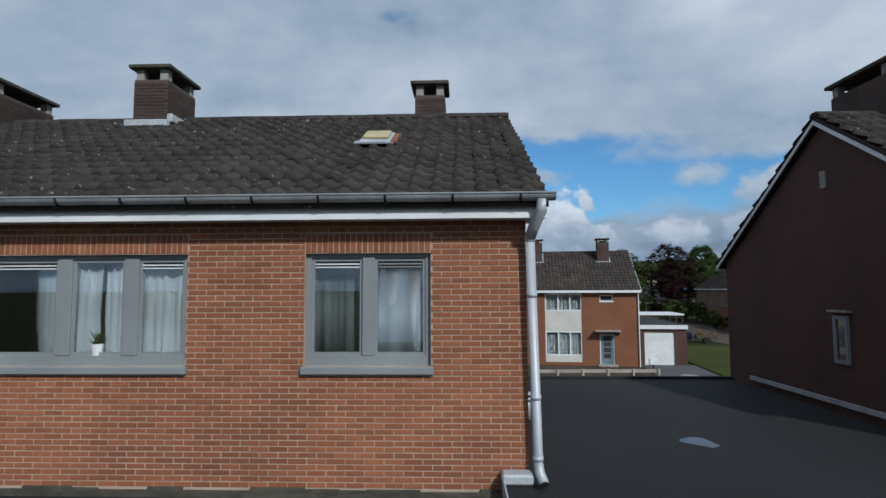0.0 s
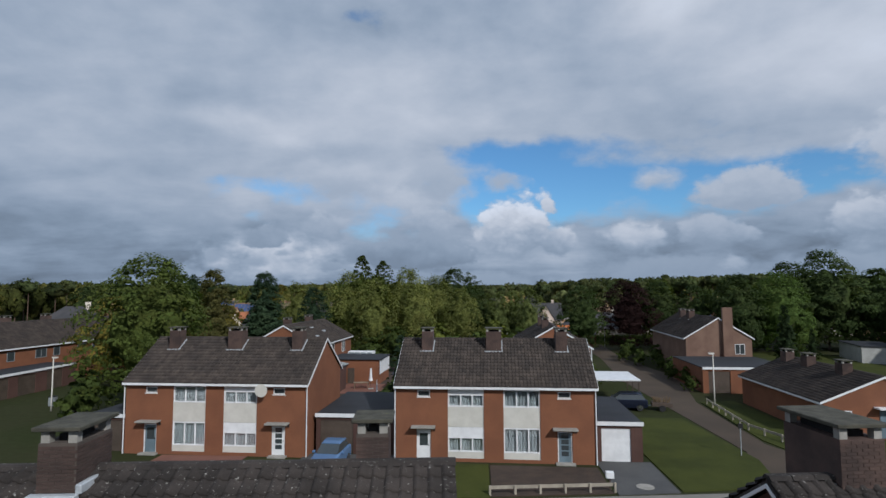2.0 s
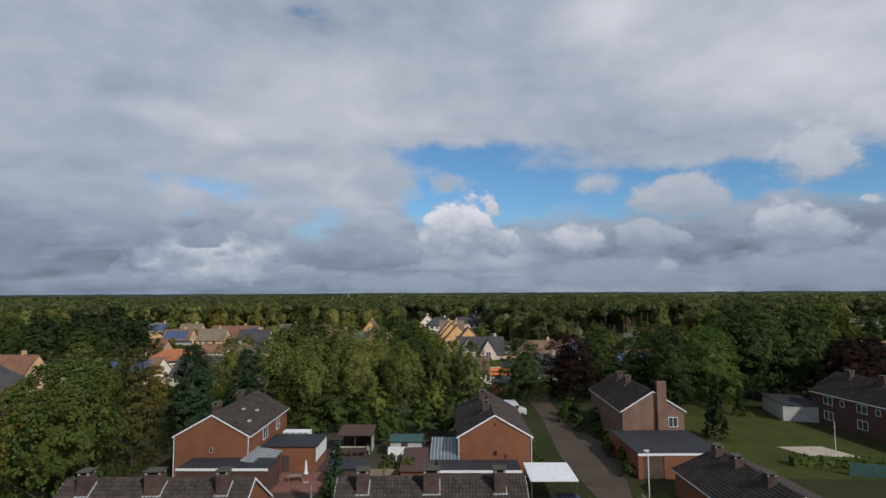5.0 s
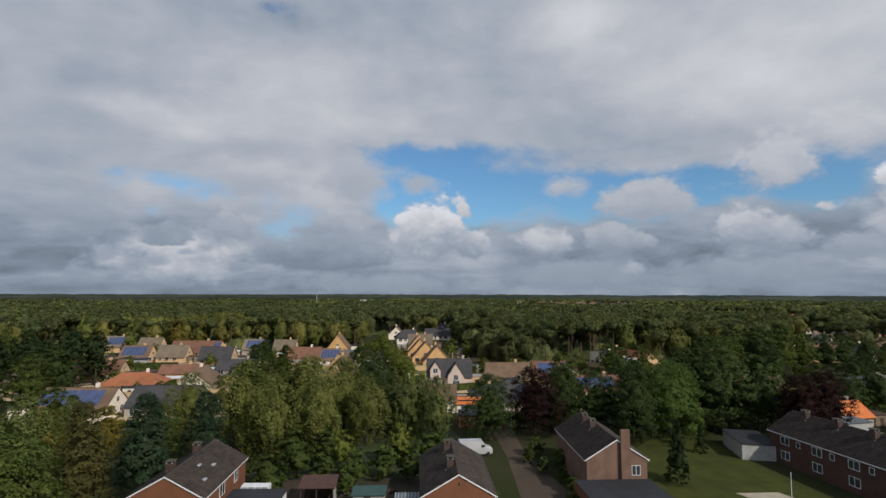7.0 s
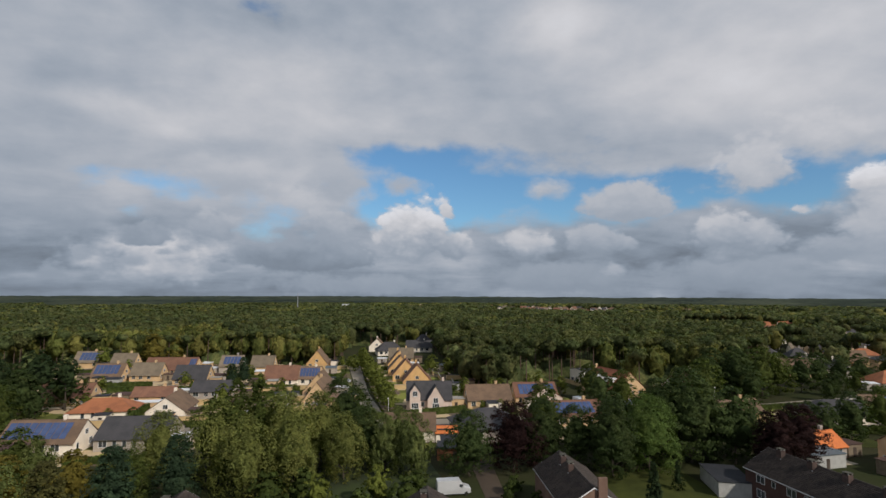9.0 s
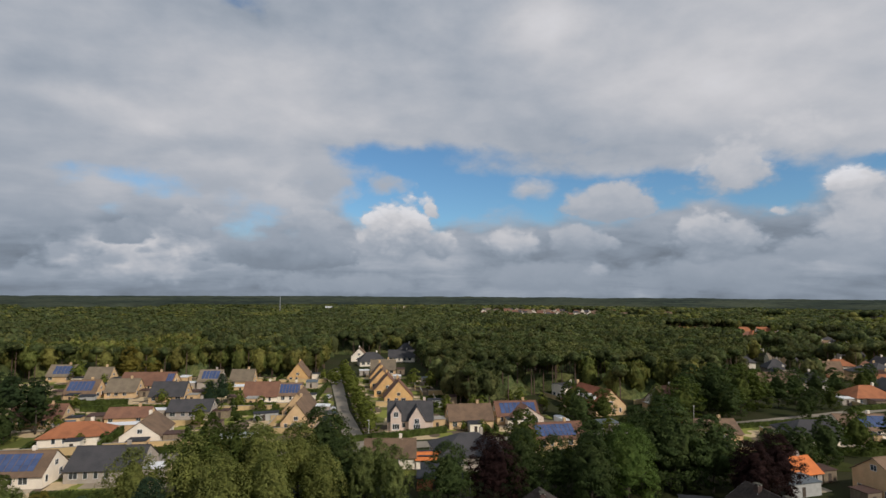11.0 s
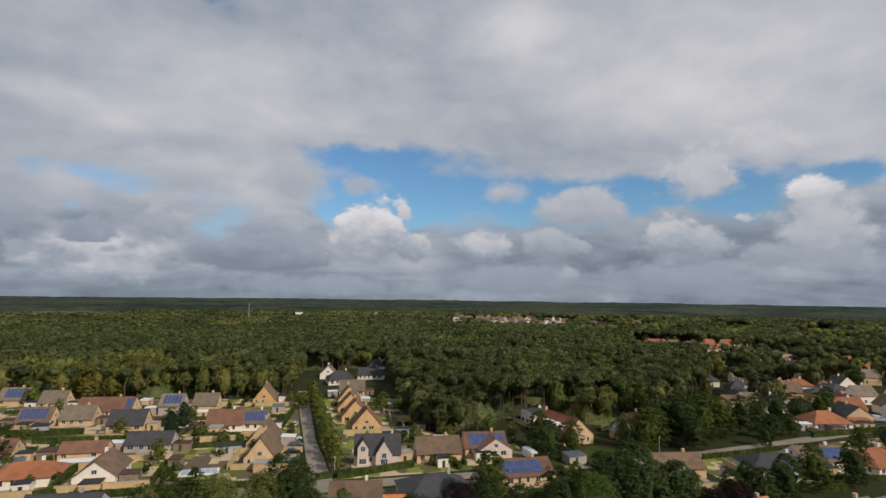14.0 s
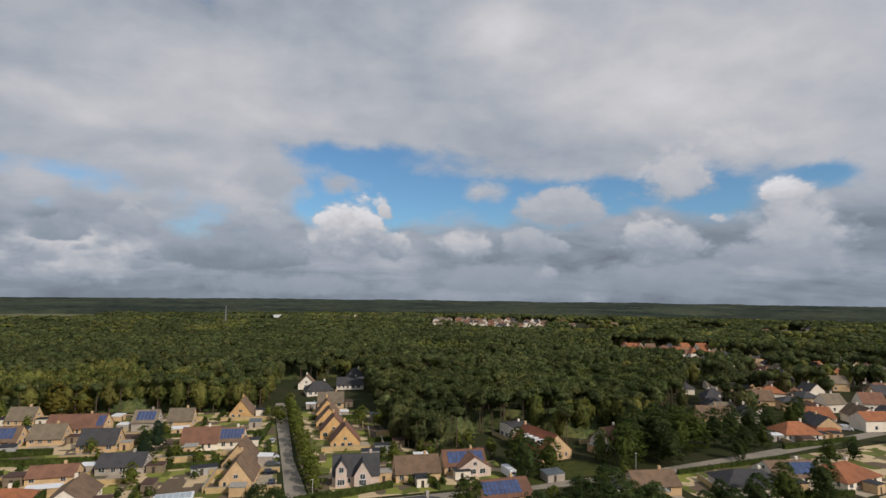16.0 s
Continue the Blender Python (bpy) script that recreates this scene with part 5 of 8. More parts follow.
bin_ = thing("wheelie_bin", -44.0, 52.6, 10, "dark grey wheelie bin by the pavement", "bin", z=-0.05)
part("bin", boxed(-0.28, 0.28, -0.3, 0.3, 0.05, 0.95, 0.03), GREY, bin_)
part("lid", boxed(-0.3, 0.3, -0.34, 0.32, 0.953, 1.02, 0.02), DARK, bin_)


def shed(x, y, turn, w, d, h, wall, roof, label, rise=0.4):
    s = thing("garden_shed", x, y, turn, label, "shed")
    part("wall", boxed(0, w, 0, d, 0, h), wall, s)
    bm = bm_new()
    prism(bm, [(-0.2, h), (d + 0.2, h + rise), (d + 0.2, h + rise + 0.1), (-0.2, h + 0.1)], -0.2, w + 0.2, "x")
    part("roof", bm, roof, s)
    part("door", boxed(w * 0.35, w * 0.35 + 0.85, -0.04, -0.003, 0.05, 1.9), WOOD_DARK, s)
    return s


WALL_PALE = material("pale_boarding", (0.42, 0.42, 0.4), (0.34, 0.34, 0.32), 0.8, 1, 10, 0.1)
RED_SHED = material("red_brown_sheet", (0.085, 0.045, 0.034), (0.060, 0.034, 0.027), 0.85, 1.0, 10, 0.3)
CORRUGATED = material("blue_grey_sheet", (0.13, 0.16, 0.18), (0.1, 0.125, 0.14), 0.5, 1, 10, 0.1, metal=0.2)
shed(-3.4, 59.4, -3, 3.3, 7.0, 2.2, BRICK_FAR, RED_SHED, "low brick outhouse with a red-brown roof")
TEAL = material("teal_sheet", (0.035, 0.085, 0.075), (0.025, 0.062, 0.055), 0.6, 1.0, 10, 0.2)
RIB = material("pale_sheet_rib", (0.42, 0.44, 0.45), (0.34, 0.36, 0.37), 0.5, 1.0, 12, 0.1)


def ribs(s, w, d, h, rise, count):
    """Pale ribs that run up a shed's sheet roof."""
    for k in range(count):
        a = -0.15 + (w + 0.3) * k / (count - 1)
        bm = bm_new()
        prism(bm, [(-0.2, h + 0.103), (d + 0.2, h + rise + 0.103), (d + 0.2, h + rise + 0.16), (-0.2, h + 0.16)], a - 0.04, a + 0.04, "x")
        part("roof_rib", bm, RIB, s)


ribs(shed(-0.1, 62.2, -3, 2.8, 6.2, 2.5, BRICK_DARK, CORRUGATED, "lean-to with a ribbed blue-grey sheet roof", 0.7), 2.8, 6.2, 2.5, 0.7, 9)
shed(-5.2, 71.6, -2, 3.9, 2.6, 2.0, WALL_PALE, TEAL, "pale garden shed with a dull teal roof", 0.2)
pavilion = thing("garden_pavilion", -12.0, 74.0, -2, "open garden pavilion with a red-brown roof on posts", "pavilion")
bm = bm_new()
prism(bm, [(-0.25, 2.25), (3.45, 2.75), (3.45, 2.87), (-0.25, 2.37)], -0.25, 4.45, "x")
part("roof", bm, RED_SHED, pavilion)
for px in (0.0, 2.0, 4.08):
    part("post", boxed(px, px + 0.12, 0, 0.12, 0, 2.28), WOOD_DARK, pavilion)
part("back_wall", boxed(0, 4.2, 3.0, 3.12, 0, 2.66), WOOD_DARK, pavilion)
part("side_wall", boxed(4.08, 4.2, 0.13, 2.99, 0, 2.3), WALL_PALE, pavilion, "pale boarded side wall")
shed(-11.2, 61.6, -3, 3.6, 3.0, 1.9, WOOD_DARK, BITUMEN_GREY, "low dark outhouse with a flat roof", 0.05)
annexe = shed(-19.8, 67.0, -3, 6.2, 5.0, 2.9, BRICK_FAR, BITUMEN_GREY, "brick annexe with a low flat roof and white end", 0.05)
part("end_panel", boxed(6.205, 6.24, -0.2, 5.2, 1.2, 3.0), WHITE, annexe, "white painted end panel")
lantern = part("roof_lantern", boxed(0.6, 4.0, 5.3, 6.6, 2.6, 3.3, 0.02), WHITE, annexe, "white-framed roof lantern")
for k in range(4):
    part("pane", boxed(0.72 + k * 0.82, 1.42 + k * 0.82, 5.285, 5.297, 2.85, 3.2), GLASS_LIGHT, lantern)
ribs(shed(-18.0, 61.8, 87, 4.9, 2.6, 2.3, BRICK_DARK, CORRUGATED, "conservatory lean-to with a ribbed sheet roof", 0.5), 4.9, 2.6, 2.3, 0.5, 11)
shed(62.2, 86.5, 75, 9.5, 5.6, 2.5, WALL_PALE, BITUMEN_GREY, "pale prefabricated shed with a dark flat roof", 0.1)
shed(84.0, 99.0, 8, 7.5, 4.5, 2.6, WALL_PALE, CORRUGATED, "pale shed with a grey sheet roof", 0.3)
shed(13.0, 113.0, -8, 9, 5, 2.4, BRICK_FAR, BITUMEN_GREY, "low brick garage with a grey flat roof", 0.1)
shed(14.6, 119.5, -5, 5, 4, 2.2, WALL_PALE, BITUMEN_GREY, "pale garden store by the garage", 0.1)
parasol = thing("garden_parasol", -12.0, 56.0, 0, "closed white garden parasol on a terrace", "parasol")
bm = bm_new()
tube(bm, [(0, 0, 0), (0, 0, 0.7)], 0.03, 6)
part("pole", bm, ZINC, parasol)
bm = bm_new()
tube(bm, [(0, 0, 0.7), (0, 0, 1.0), (0, 0, 2.3)], 0.17, 8, 0.15)
part("canopy", bm, WHITE, parasol)

# ---------------- the back gardens ----------------
post_fence([(-8.3, 62), (-3.8, 61.8), (-3.7, 68)], 1.7, 1.5, WOOD, "weathered panel fence between two back gardens", rail=0.4)
post_fence([(-12.0, 72), (-8.3, 72), (-8.2, 79)], 1.2, 1.5, WOOD_DARK, "dark slatted fence across the back garden", rail=0.3)
post_fence([(-5.4, 70.6), (-2.4, 70.4)], 1.5, 1.0, WHITE, "white panel fence before the garden shed", rail=0.5)
post_fence([(-12.6, 73.2), (-8, 73.0)], 1.1, 1.6, FENCE, "low bleached fence behind the annexe", rail=0.25)


def parasol(x, y):
    u = thing("parasol", x, y, 12, "closed white parasol on a stand beside the table", "parasol")
    bm = bm_new()
    tube(bm, [(0, 0, 0.08), (0, 0, 2.5)], 0.025, 6)
    part("pole", bm, CHROME, u)
    bm = bm_new()
    tube(bm, [(0, 0, 1.0), (0, 0, 1.3), (0, 0, 2.0), (0, 0, 2.45)], 0.24, 8, 0.25)
    part("canopy", bm, WHITE, u)
    part("base_plate", boxed(-0.3, 0.3, -0.3, 0.3, 0.06, 0.12, 0.01), CONCRETE, u)


def garden_table(x, y, turn):
    t = thing("garden_table", x, y, turn, "pale wooden garden table on the patio", "table")
    for k in range(5):
        part("plank", boxed(0, 1.8, k * 0.18, k * 0.18 + 0.165, 0.72, 0.75), WOOD, t)
    for a in (0.1, 1.64):
        for b in (0.06, 0.78):
            part("leg", boxed(a, a + 0.06, b, b + 0.06, 0.06, 0.717), WOOD, t)


parasol(-14.0, 63.0)
garden_table(-16.0, 62.8, 8)
garden_table(2.6, 72, -10)
for k, (x, y, w) in enumerate(((-6.6, 65.5, 1.6), (-11.4, 75.6, 2.0), (-1.0, 77.5, 1.4), (4.4, 66.5, 1.5))):
    log = thing("planter_box", x, y, 10 * k, "low timber planter box with dark soil", "planter")
    part("side_board", boxed(0, w, 0, 0.8, 0.03, 0.4, 0.01), WOOD_DARK, log)
    part("soil", boxed(0.06, w - 0.06, 0.06, 0.74, 0.403, 0.43), SOIL, log)

# ---------------- the village beyond the trees ----------------
ROOFS = {"brown": material("brown_village_roof", (0.185, 0.120, 0.076), (0.125, 0.083, 0.055), 0.9, 0.35, 5, 0.4, vary=0.3, fine=0.5),
         "redbrown": material("red_brown_village_roof", (0.200, 0.100, 0.062), (0.140, 0.072, 0.048), 0.9, 0.35, 5, 0.4, vary=0.3, fine=0.5),
         "dark": material("slate_village_roof", (0.058, 0.055, 0.058), (0.040, 0.040, 0.043), 0.8, 0.35, 5, 0.4, vary=0.3, fine=0.5),
         "orange": material("orange_village_roof", (0.33, 0.125, 0.055), (0.235, 0.090, 0.042), 0.9, 0.35, 5, 0.4, vary=0.25, fine=0.5),
         "rust": material("rust_red_roof", (0.25, 0.085, 0.042), (0.17, 0.060, 0.033), 0.9, 0.35, 5, 0.4, fine=0.5),
         "bright": material("bright_orange_roof", (0.62, 0.19, 0.05), (0.52, 0.15, 0.045), 0.85, 0.5, 6, 0.4),
         "grey": material("grey_village_roof", (0.200, 0.160, 0.110), (0.140, 0.112, 0.080), 0.9, 0.35, 5, 0.4, vary=0.25, fine=0.5)}
# wall tones raised to carry the village's sunlight in the colour
WALLS = {"white": material("white_village_wall", (0.84, 0.76, 0.64), (0.74, 0.66, 0.55), 0.9, 0.4, 6, 0.2, vary=0.15),
         "buff": material("buff_brick_wall", (0.63, 0.44, 0.245), (0.52, 0.355, 0.195), 0.9, 0.4, 6, 0.2, vary=0.2),
         "yellow": material("yellow_brick_wall", (0.67, 0.42, 0.18), (0.55, 0.34, 0.145), 0.9, 0.4, 6, 0.2, vary=0.15),
         "grey": material("grey_brick_wall", (0.42, 0.37, 0.31), (0.34, 0.3, 0.26), 0.9, 0.5, 6, 0.2),
         "pink": material("pale_pink_wall", (0.66, 0.54, 0.46), (0.57, 0.46, 0.39), 0.9, 0.5, 6, 0.2)}
NAMED = {"rust": "rust-red tiled", "brown": "brown tiled", "redbrown": "red-brown tiled", "dark": "dark slate", "orange": "orange tiled", "bright": "bright orange", "grey": "grey tiled"}
SAID = {"white": "white-walled", "buff": "buff brick", "yellow": "yellow brick", "grey": "grey brick", "pink": "pale pink"}


def hip_roof(parent, L, D, eave, ridge, mat, over=0.5, hip=0.85):
    """A hipped roof; hip: how far the ridge's ends draw in, in half depths."""
    bm = bm_new()
    inset = D / 2 * hip
    lows = [bm.verts.new(p) for p in ((-over, -over, eave - 0.15), (L + over, -over, eave - 0.15), (L + over, D + over, eave - 0.15), (-over, D + over, eave - 0.15))]
    a, b = bm.verts.new((inset, D / 2, ridge)), bm.verts.new((L - inset, D / 2, ridge))
    unders = [bm.verts.new((v.co.x, v.co.y, v.co.z - 0.14)) for v in lows]
    bm.faces.new([lows[0], lows[1], b, a])
    bm.faces.new([lows[2], lows[3], a, b])
    bm.faces.new([lows[1], lows[2], b])
    bm.faces.new([lows[3], lows[0], a])
    bm.faces.new(list(reversed(unders)))
    for i in range(4):
        bm.faces.new([lows[i], unders[i], unders[(i + 1) % 4], lows[(i + 1) % 4]])
    return part("roof", bm, mat, parent)


def village_house(x, y, turn, L, D, eave, ridge, roof, wall, panels=None, hip=False, seed=0, chim=0.7, group="village houses", plain=False):
    h = thing("village_house", x, y, turn, f"{SAID[wall]} house with a {NAMED[roof]} roof" + (" and solar panels" if panels else " in a garden" if not plain else " among trees"), "house", group)
    rng = random.Random(seed * 7 + int(x * 3 + y))
    if hip:
        bm = bm_new()
        box(bm, 0, L, 0, D, 0, eave)
        part("wall", bm, WALLS[wall], h)
        hip_roof(h, L, D, eave, ridge, ROOFS[roof])
    else:
        gable_walls(h, L, D, eave, ridge, WALLS[wall])
        pitched_roof(h, L, D, eave, ridge, ROOFS[roof], 0.45, 0.2, False, caps=not plain)
    if chim:
        part("chimney", boxed(L * chim - 0.35, L * chim + 0.35, D / 2 - 0.1, D / 2 + 0.6, ridge - 0.9, ridge + 0.9), WALLS[wall], h)
    for side, span in ((("s", L), ("w", D), ("e", D)) if not plain else (("s", L * 0.6),) if math.hypot(x, y) < 700 else ()):
        k = 1.0
        while k + 1.5 < span - 0.6:
            wide = rng.choice((0.9, 1.3, 1.7))
            if rng.random() < 0.8:
                side_window(h, side, L, D, k, min(k + wide, span - 0.5), 0.9, min(2.3, eave - 0.25), (0.5,) if wide > 1 and not plain else (), WHITE)
            k += wide + rng.uniform(0.9, 1.8)
        if side != "s" and ridge - eave > 2.4 and not hip and not plain:
            side_window(h, side, L, D, span / 2 - 0.6, span / 2 + 0.6, eave + 0.5, eave + 1.6, (0.5,), WHITE)
    if panels:
        a, b, c, r = panels
        solar(h, lambda yy: eave + (ridge - eave) * yy / (D / 2), L * a, L * b, D * 0.06, D * 0.42, c, r)
    return h


VILLAGE = [  # x, y, turn, length, depth, eave, ridge, roof, wall, panels, hip
    (27.3, 160.4, -1, 13, 9, 2.8, 6.4, "brown", "buff", None, False),
    (42.5, 164.4, -2, 13, 9, 2.8, 6.2, "redbrown", "buff", (0.1, 0.95, 8, 2), False),
    (45.5, 137.0, 3, 14, 9.5, 2.8, 5.7, "redbrown", "buff", (0.05, 0.8, 9, 3), False),
    (2.6, 127.6, -5, 11.6, 8.5, 2.8, 5.7, "brown", "white", None, False),
    (19.8, 125.0, 4, 16, 14, 2.8, 6.2, "dark", "grey", None, True),
    (20.4, 197.6, 88, 10, 10, 2.6, 8.2, "redbrown", "yellow", None, False),
    (17.2, 213.0, 88, 10, 10, 2.6, 8.2, "redbrown", "yellow", None, False),
    (16.0, 229.0, 88, 10, 10, 2.6, 8.0, "brown", "yellow", None, False),
    (15.2, 246.0, 88, 10, 9, 2.6, 8.0, "brown", "yellow", None, False),
    (7.0, 268.0, -2, 12, 9, 2.8, 7.0, "grey", "buff", None, False),
    (2.0, 300.0, 8, 14, 10, 2.8, 7.0, "dark", "white", None, True),
    (18.0, 318.0, -4, 15, 9, 2.8, 6.5, "dark", "white", None, False),
    (6.0, 322.0, 86, 10, 9, 3.0, 7.5, "brown", "white", None, False),
    (26.0, 344.0, 4, 10, 9, 3.2, 8.0, "dark", "white", None, True),
    (-132.0, 264.0, -3, 11, 8, 2.8, 7.0, "grey", "buff", (0.2, 0.9, 5, 3), False),
    (-112.5, 254.5, -3, 10, 8, 2.8, 7.0, "grey", "buff", None, False),
    (-91.5, 235.5, -4, 20, 10, 2.8, 7.0, "redbrown", "buff", (0.86, 0.99, 3, 4), False),
    (-71.5, 210.5, -4, 12, 8, 2.8, 7.0, "dark", "buff", None, False),
    (-91.0, 222.5, -3, 11, 8, 2.6, 6.6, "grey", "buff", None, False),
    (-104.0, 221.0, -3, 11, 8, 2.6, 6.6, "brown", "buff", (0.05, 0.85, 6, 2), False),
    (-63.0, 238.0, -4, 9, 8, 3.6, 7.4, "grey", "grey", (0.15, 0.9, 5, 3), False),
    (-51.5, 242.0, -4, 9.5, 8, 2.8, 6.8, "grey", "buff", None, False),
    (-39.0, 205.8, -3, 12, 9, 2.8, 7.0, "redbrown", "white", None, False),
    (-26.9, 206.5, -3, 8, 8, 2.8, 6.4, "brown", "white", (0.03, 0.97, 7, 2), False),
    (-20.5, 251.0, 88, 12, 9, 2.6, 8.2, "brown", "yellow", None, False),
    (-11.8, 163.5, 86, 13, 8.5, 2.6, 8.0, "brown", "buff", None, False),
    (-13.0, 179.5, 86, 12, 9, 2.6, 8.0, "brown", "buff", None, False),
    (-77.5, 154.5, 8, 15, 10, 2.6, 5.2, "orange", "white", None, True),
    (-48.6, 153.8, 94, 14, 9.5, 2.7, 6.2, "brown", "white", None, False),
    (-57.8, 126.5, -2, 14.5, 10.5, 2.8, 6.2, "dark", "grey", None, False),
    (-75.5, 124.8, -2, 15, 9.4, 2.8, 6.3, "brown", "white", (0.02, 0.86, 9, 3), False),
    (-97.0, 176.0, 4, 14, 9, 2.8, 6.0, "redbrown", "buff", None, False),
    (-72.0, 178.0, 2, 12, 7, 2.4, 4.6, "redbrown", "buff", None, False),
    (-57.0, 184.0, -3, 13, 8, 2.6, 5.4, "dark", "grey", None, False),
    (177.5, 176.0, -10, 14, 11, 2.8, 6.4, "orange", "white", None, True),
    (196.0, 180.0, -14, 9, 8, 2.6, 5.0, "orange", "white", None, True),
    (114.0, 132.5, -12, 17, 11, 2.8, 5.6, "dark", "white", None, True),
    (133.0, 135.8, -8, 15, 11, 2.8, 5.8, "brown", "white", (0.4, 0.95, 4, 2), False),
    (149.0, 128.0, 12, 17, 13, 2.6, 5.6, "orange", "white", None, True),
    (88.8, 137.0, -6, 13, 9, 2.8, 5.6, "brown", "buff", None, False),
    (88.0, 104.4, 8, 9, 6.5, 2.6, 5.0, "bright", "grey", None, False),
    (104.0, 176.0, 20, 11, 9, 3.0, 7.5, "redbrown", "white", None, False),
    (-92.0, 103.0, -6, 14, 11, 3.2, 8.4, "dark", "white", None, True),
    (-98.0, 122.0, -6, 12, 9, 3.0, 7.6, "redbrown", "buff", None, False),
    (76.0, 196.0, 12, 8, 9, 5.2, 5.9, "dark", "white", None, False),
    (116.0, 96.0, 10, 12, 9, 3.0, 6.4, "brown", "buff", None, False),
    (100.0, 92.0, 8, 11, 8.5, 5.0, 8.0, "brown", "buff", None, False),
    (185.0, 228.0, -20, 11, 8, 3.0, 6.5, "dark", "white", None, True),
]
for n, (x, y, turn, L, D, e, r, rf, wl, pn, hp) in enumerate(VILLAGE):
    village_house(x, y, turn, L, D, e, r, rf, wl, pn, hp, n)
# lean-to wing with a gable for the solar house
village_house(56.0, 161.5, 92, 9, 10, 2.7, 5.8, "redbrown", "pink", None, False, 77, 0)
village_house(14.2, 126.2, -5, 5.5, 4.5, 2.3, 3.2, "bright", "white", None, False, 78, 0)

dormered = village_house(88.0, 173.0, 104, 18, 12, 3.0, 8.2, "rust", "buff", None, False, 80, 0.96)
for k in range(4):
    a = 3.4 + k * 2.9
    bm = bm_new()
    box(bm, a, a + 1.5, 7.6, 10.3, 4.3, 5.95)
    d = part("dormer", bm, WHITE, dormered, "white boxed dormer")
    part("pane", boxed(a + 0.2, a + 1.3, 10.303, 10.33, 4.95, 5.7), GLASS, d)
    part("dormer_roof", boxed(a - 0.12, a + 1.62, 7.5, 10.45, 5.953, 6.06), WHITE, d)

# the villa with two front gables
villa = village_house(9.6, 161.2, -4, 13, 9, 3.2, 7.6, "dark", "pink", None, False, 79, 0.82)
for a, w, e, r, d in ((0.9, 3.0, 5.0, 7.3, 1.0), (6.0, 4.6, 3.2, 7.0, 1.6)):
    bay = new("front_gable")
    bay.parent = villa
    bay.matrix_basis = pose(a, -d, 0)
    bm = bm_new()
    prism(bm, [(0, 0), (w, 0), (w, e), (w / 2, r), (0, e)], 0, 5.0, "y")
    part("gable_wall", bm, WALLS["pink"], bay)
    bm = bm_new()
    for s in (0, 1):
        def X(v):
            return w - v if s else v
        prism(bm, [(X(-0.25), e - 0.2), (X(w / 2), r), (X(w / 2), r + 0.12), (X(-0.25), e - 0.08)], -0.2, 5.0, "y")
    part("gable_roof", bm, ROOFS["dark"], bay)
    window(bay, w / 2 - 0.7, w / 2 + 0.7, e - 1.0, e + 0.5, -0.05, (0.5,), WHITE, GLASS, 0.08, 0.06, True)
    window(bay, w / 2 - 1.0, w / 2 + 1.0, 0.6, 2.2, -0.05, (0.33, 0.66), WHITE, GLASS, 0.08, 0.06, True)

# the town to the right, the row along the wood's edge and the next villages
rng = random.Random(12)


def scattered(count, az, far, sizes, eaves, ridges, roofs, walls, chim, group, seed, apart):
    """Plain houses dropped between two bearings and two distances, none closer to another than apart."""
    placed = []
    for i in range(count * 6):
        if len(placed) == count:
            break
        a, d = radians(rng.uniform(*az)), rng.uniform(*far)
        x, y = d * math.sin(a), d * math.cos(a)
        if any(math.hypot(x - u, y - v) < apart for u, v in placed):
            continue
        placed.append((x, y))
        village_house(x, y, rng.choice((-14, -10, 76, 80, -20)) + rng.uniform(-8, 8), rng.uniform(*sizes), rng.uniform(8, 10), rng.uniform(*eaves), rng.uniform(*ridges), rng.choice(roofs), rng.choice(walls), None, rng.random() < 0.3, seed + len(placed), chim, group, True)


scattered(78, (38, 54), (262, 560), (9, 14), (3.0, 4.8), (6.6, 8.6), ("brown", "dark", "dark", "orange", "redbrown", "grey"), ("white", "white", "buff", "grey"), 0.6, "houses of the town", 200, 15)
scattered(19, (31, 39), (545, 612), (8, 13), (3.0, 4.5), (7, 9), ("orange", "brown", "orange", "redbrown", "dark"), ("white", "buff", "white"), 0, "houses along the wood", 400, 13)
scattered(95, (13, 24), (850, 1130), (7, 12), (5.0, 7.0), (9, 11.5), ("brown", "dark", "grey", "redbrown", "grey"), ("white", "white", "white", "pink"), 0, "houses of the far village", 500, 14)
scattered(26, (2, 13), (1010, 1180), (8, 14), (6.0, 8.0), (10, 13), ("brown", "dark", "brown"), ("white", "buff", "pink"), 0, "houses of the far village", 700, 20)
scattered(24, (24, 50), (860, 1150), (8, 12), (5.0, 7.0), (9, 11.5), ("brown", "redbrown", "dark"), ("white", "white", "buff"), 0, "houses of the far village", 800, 22)
village_house(78, 342, -6, 13, 10, 6.0, 6.6, "grey", "buff", None, True, 900, 0, "village houses", True)

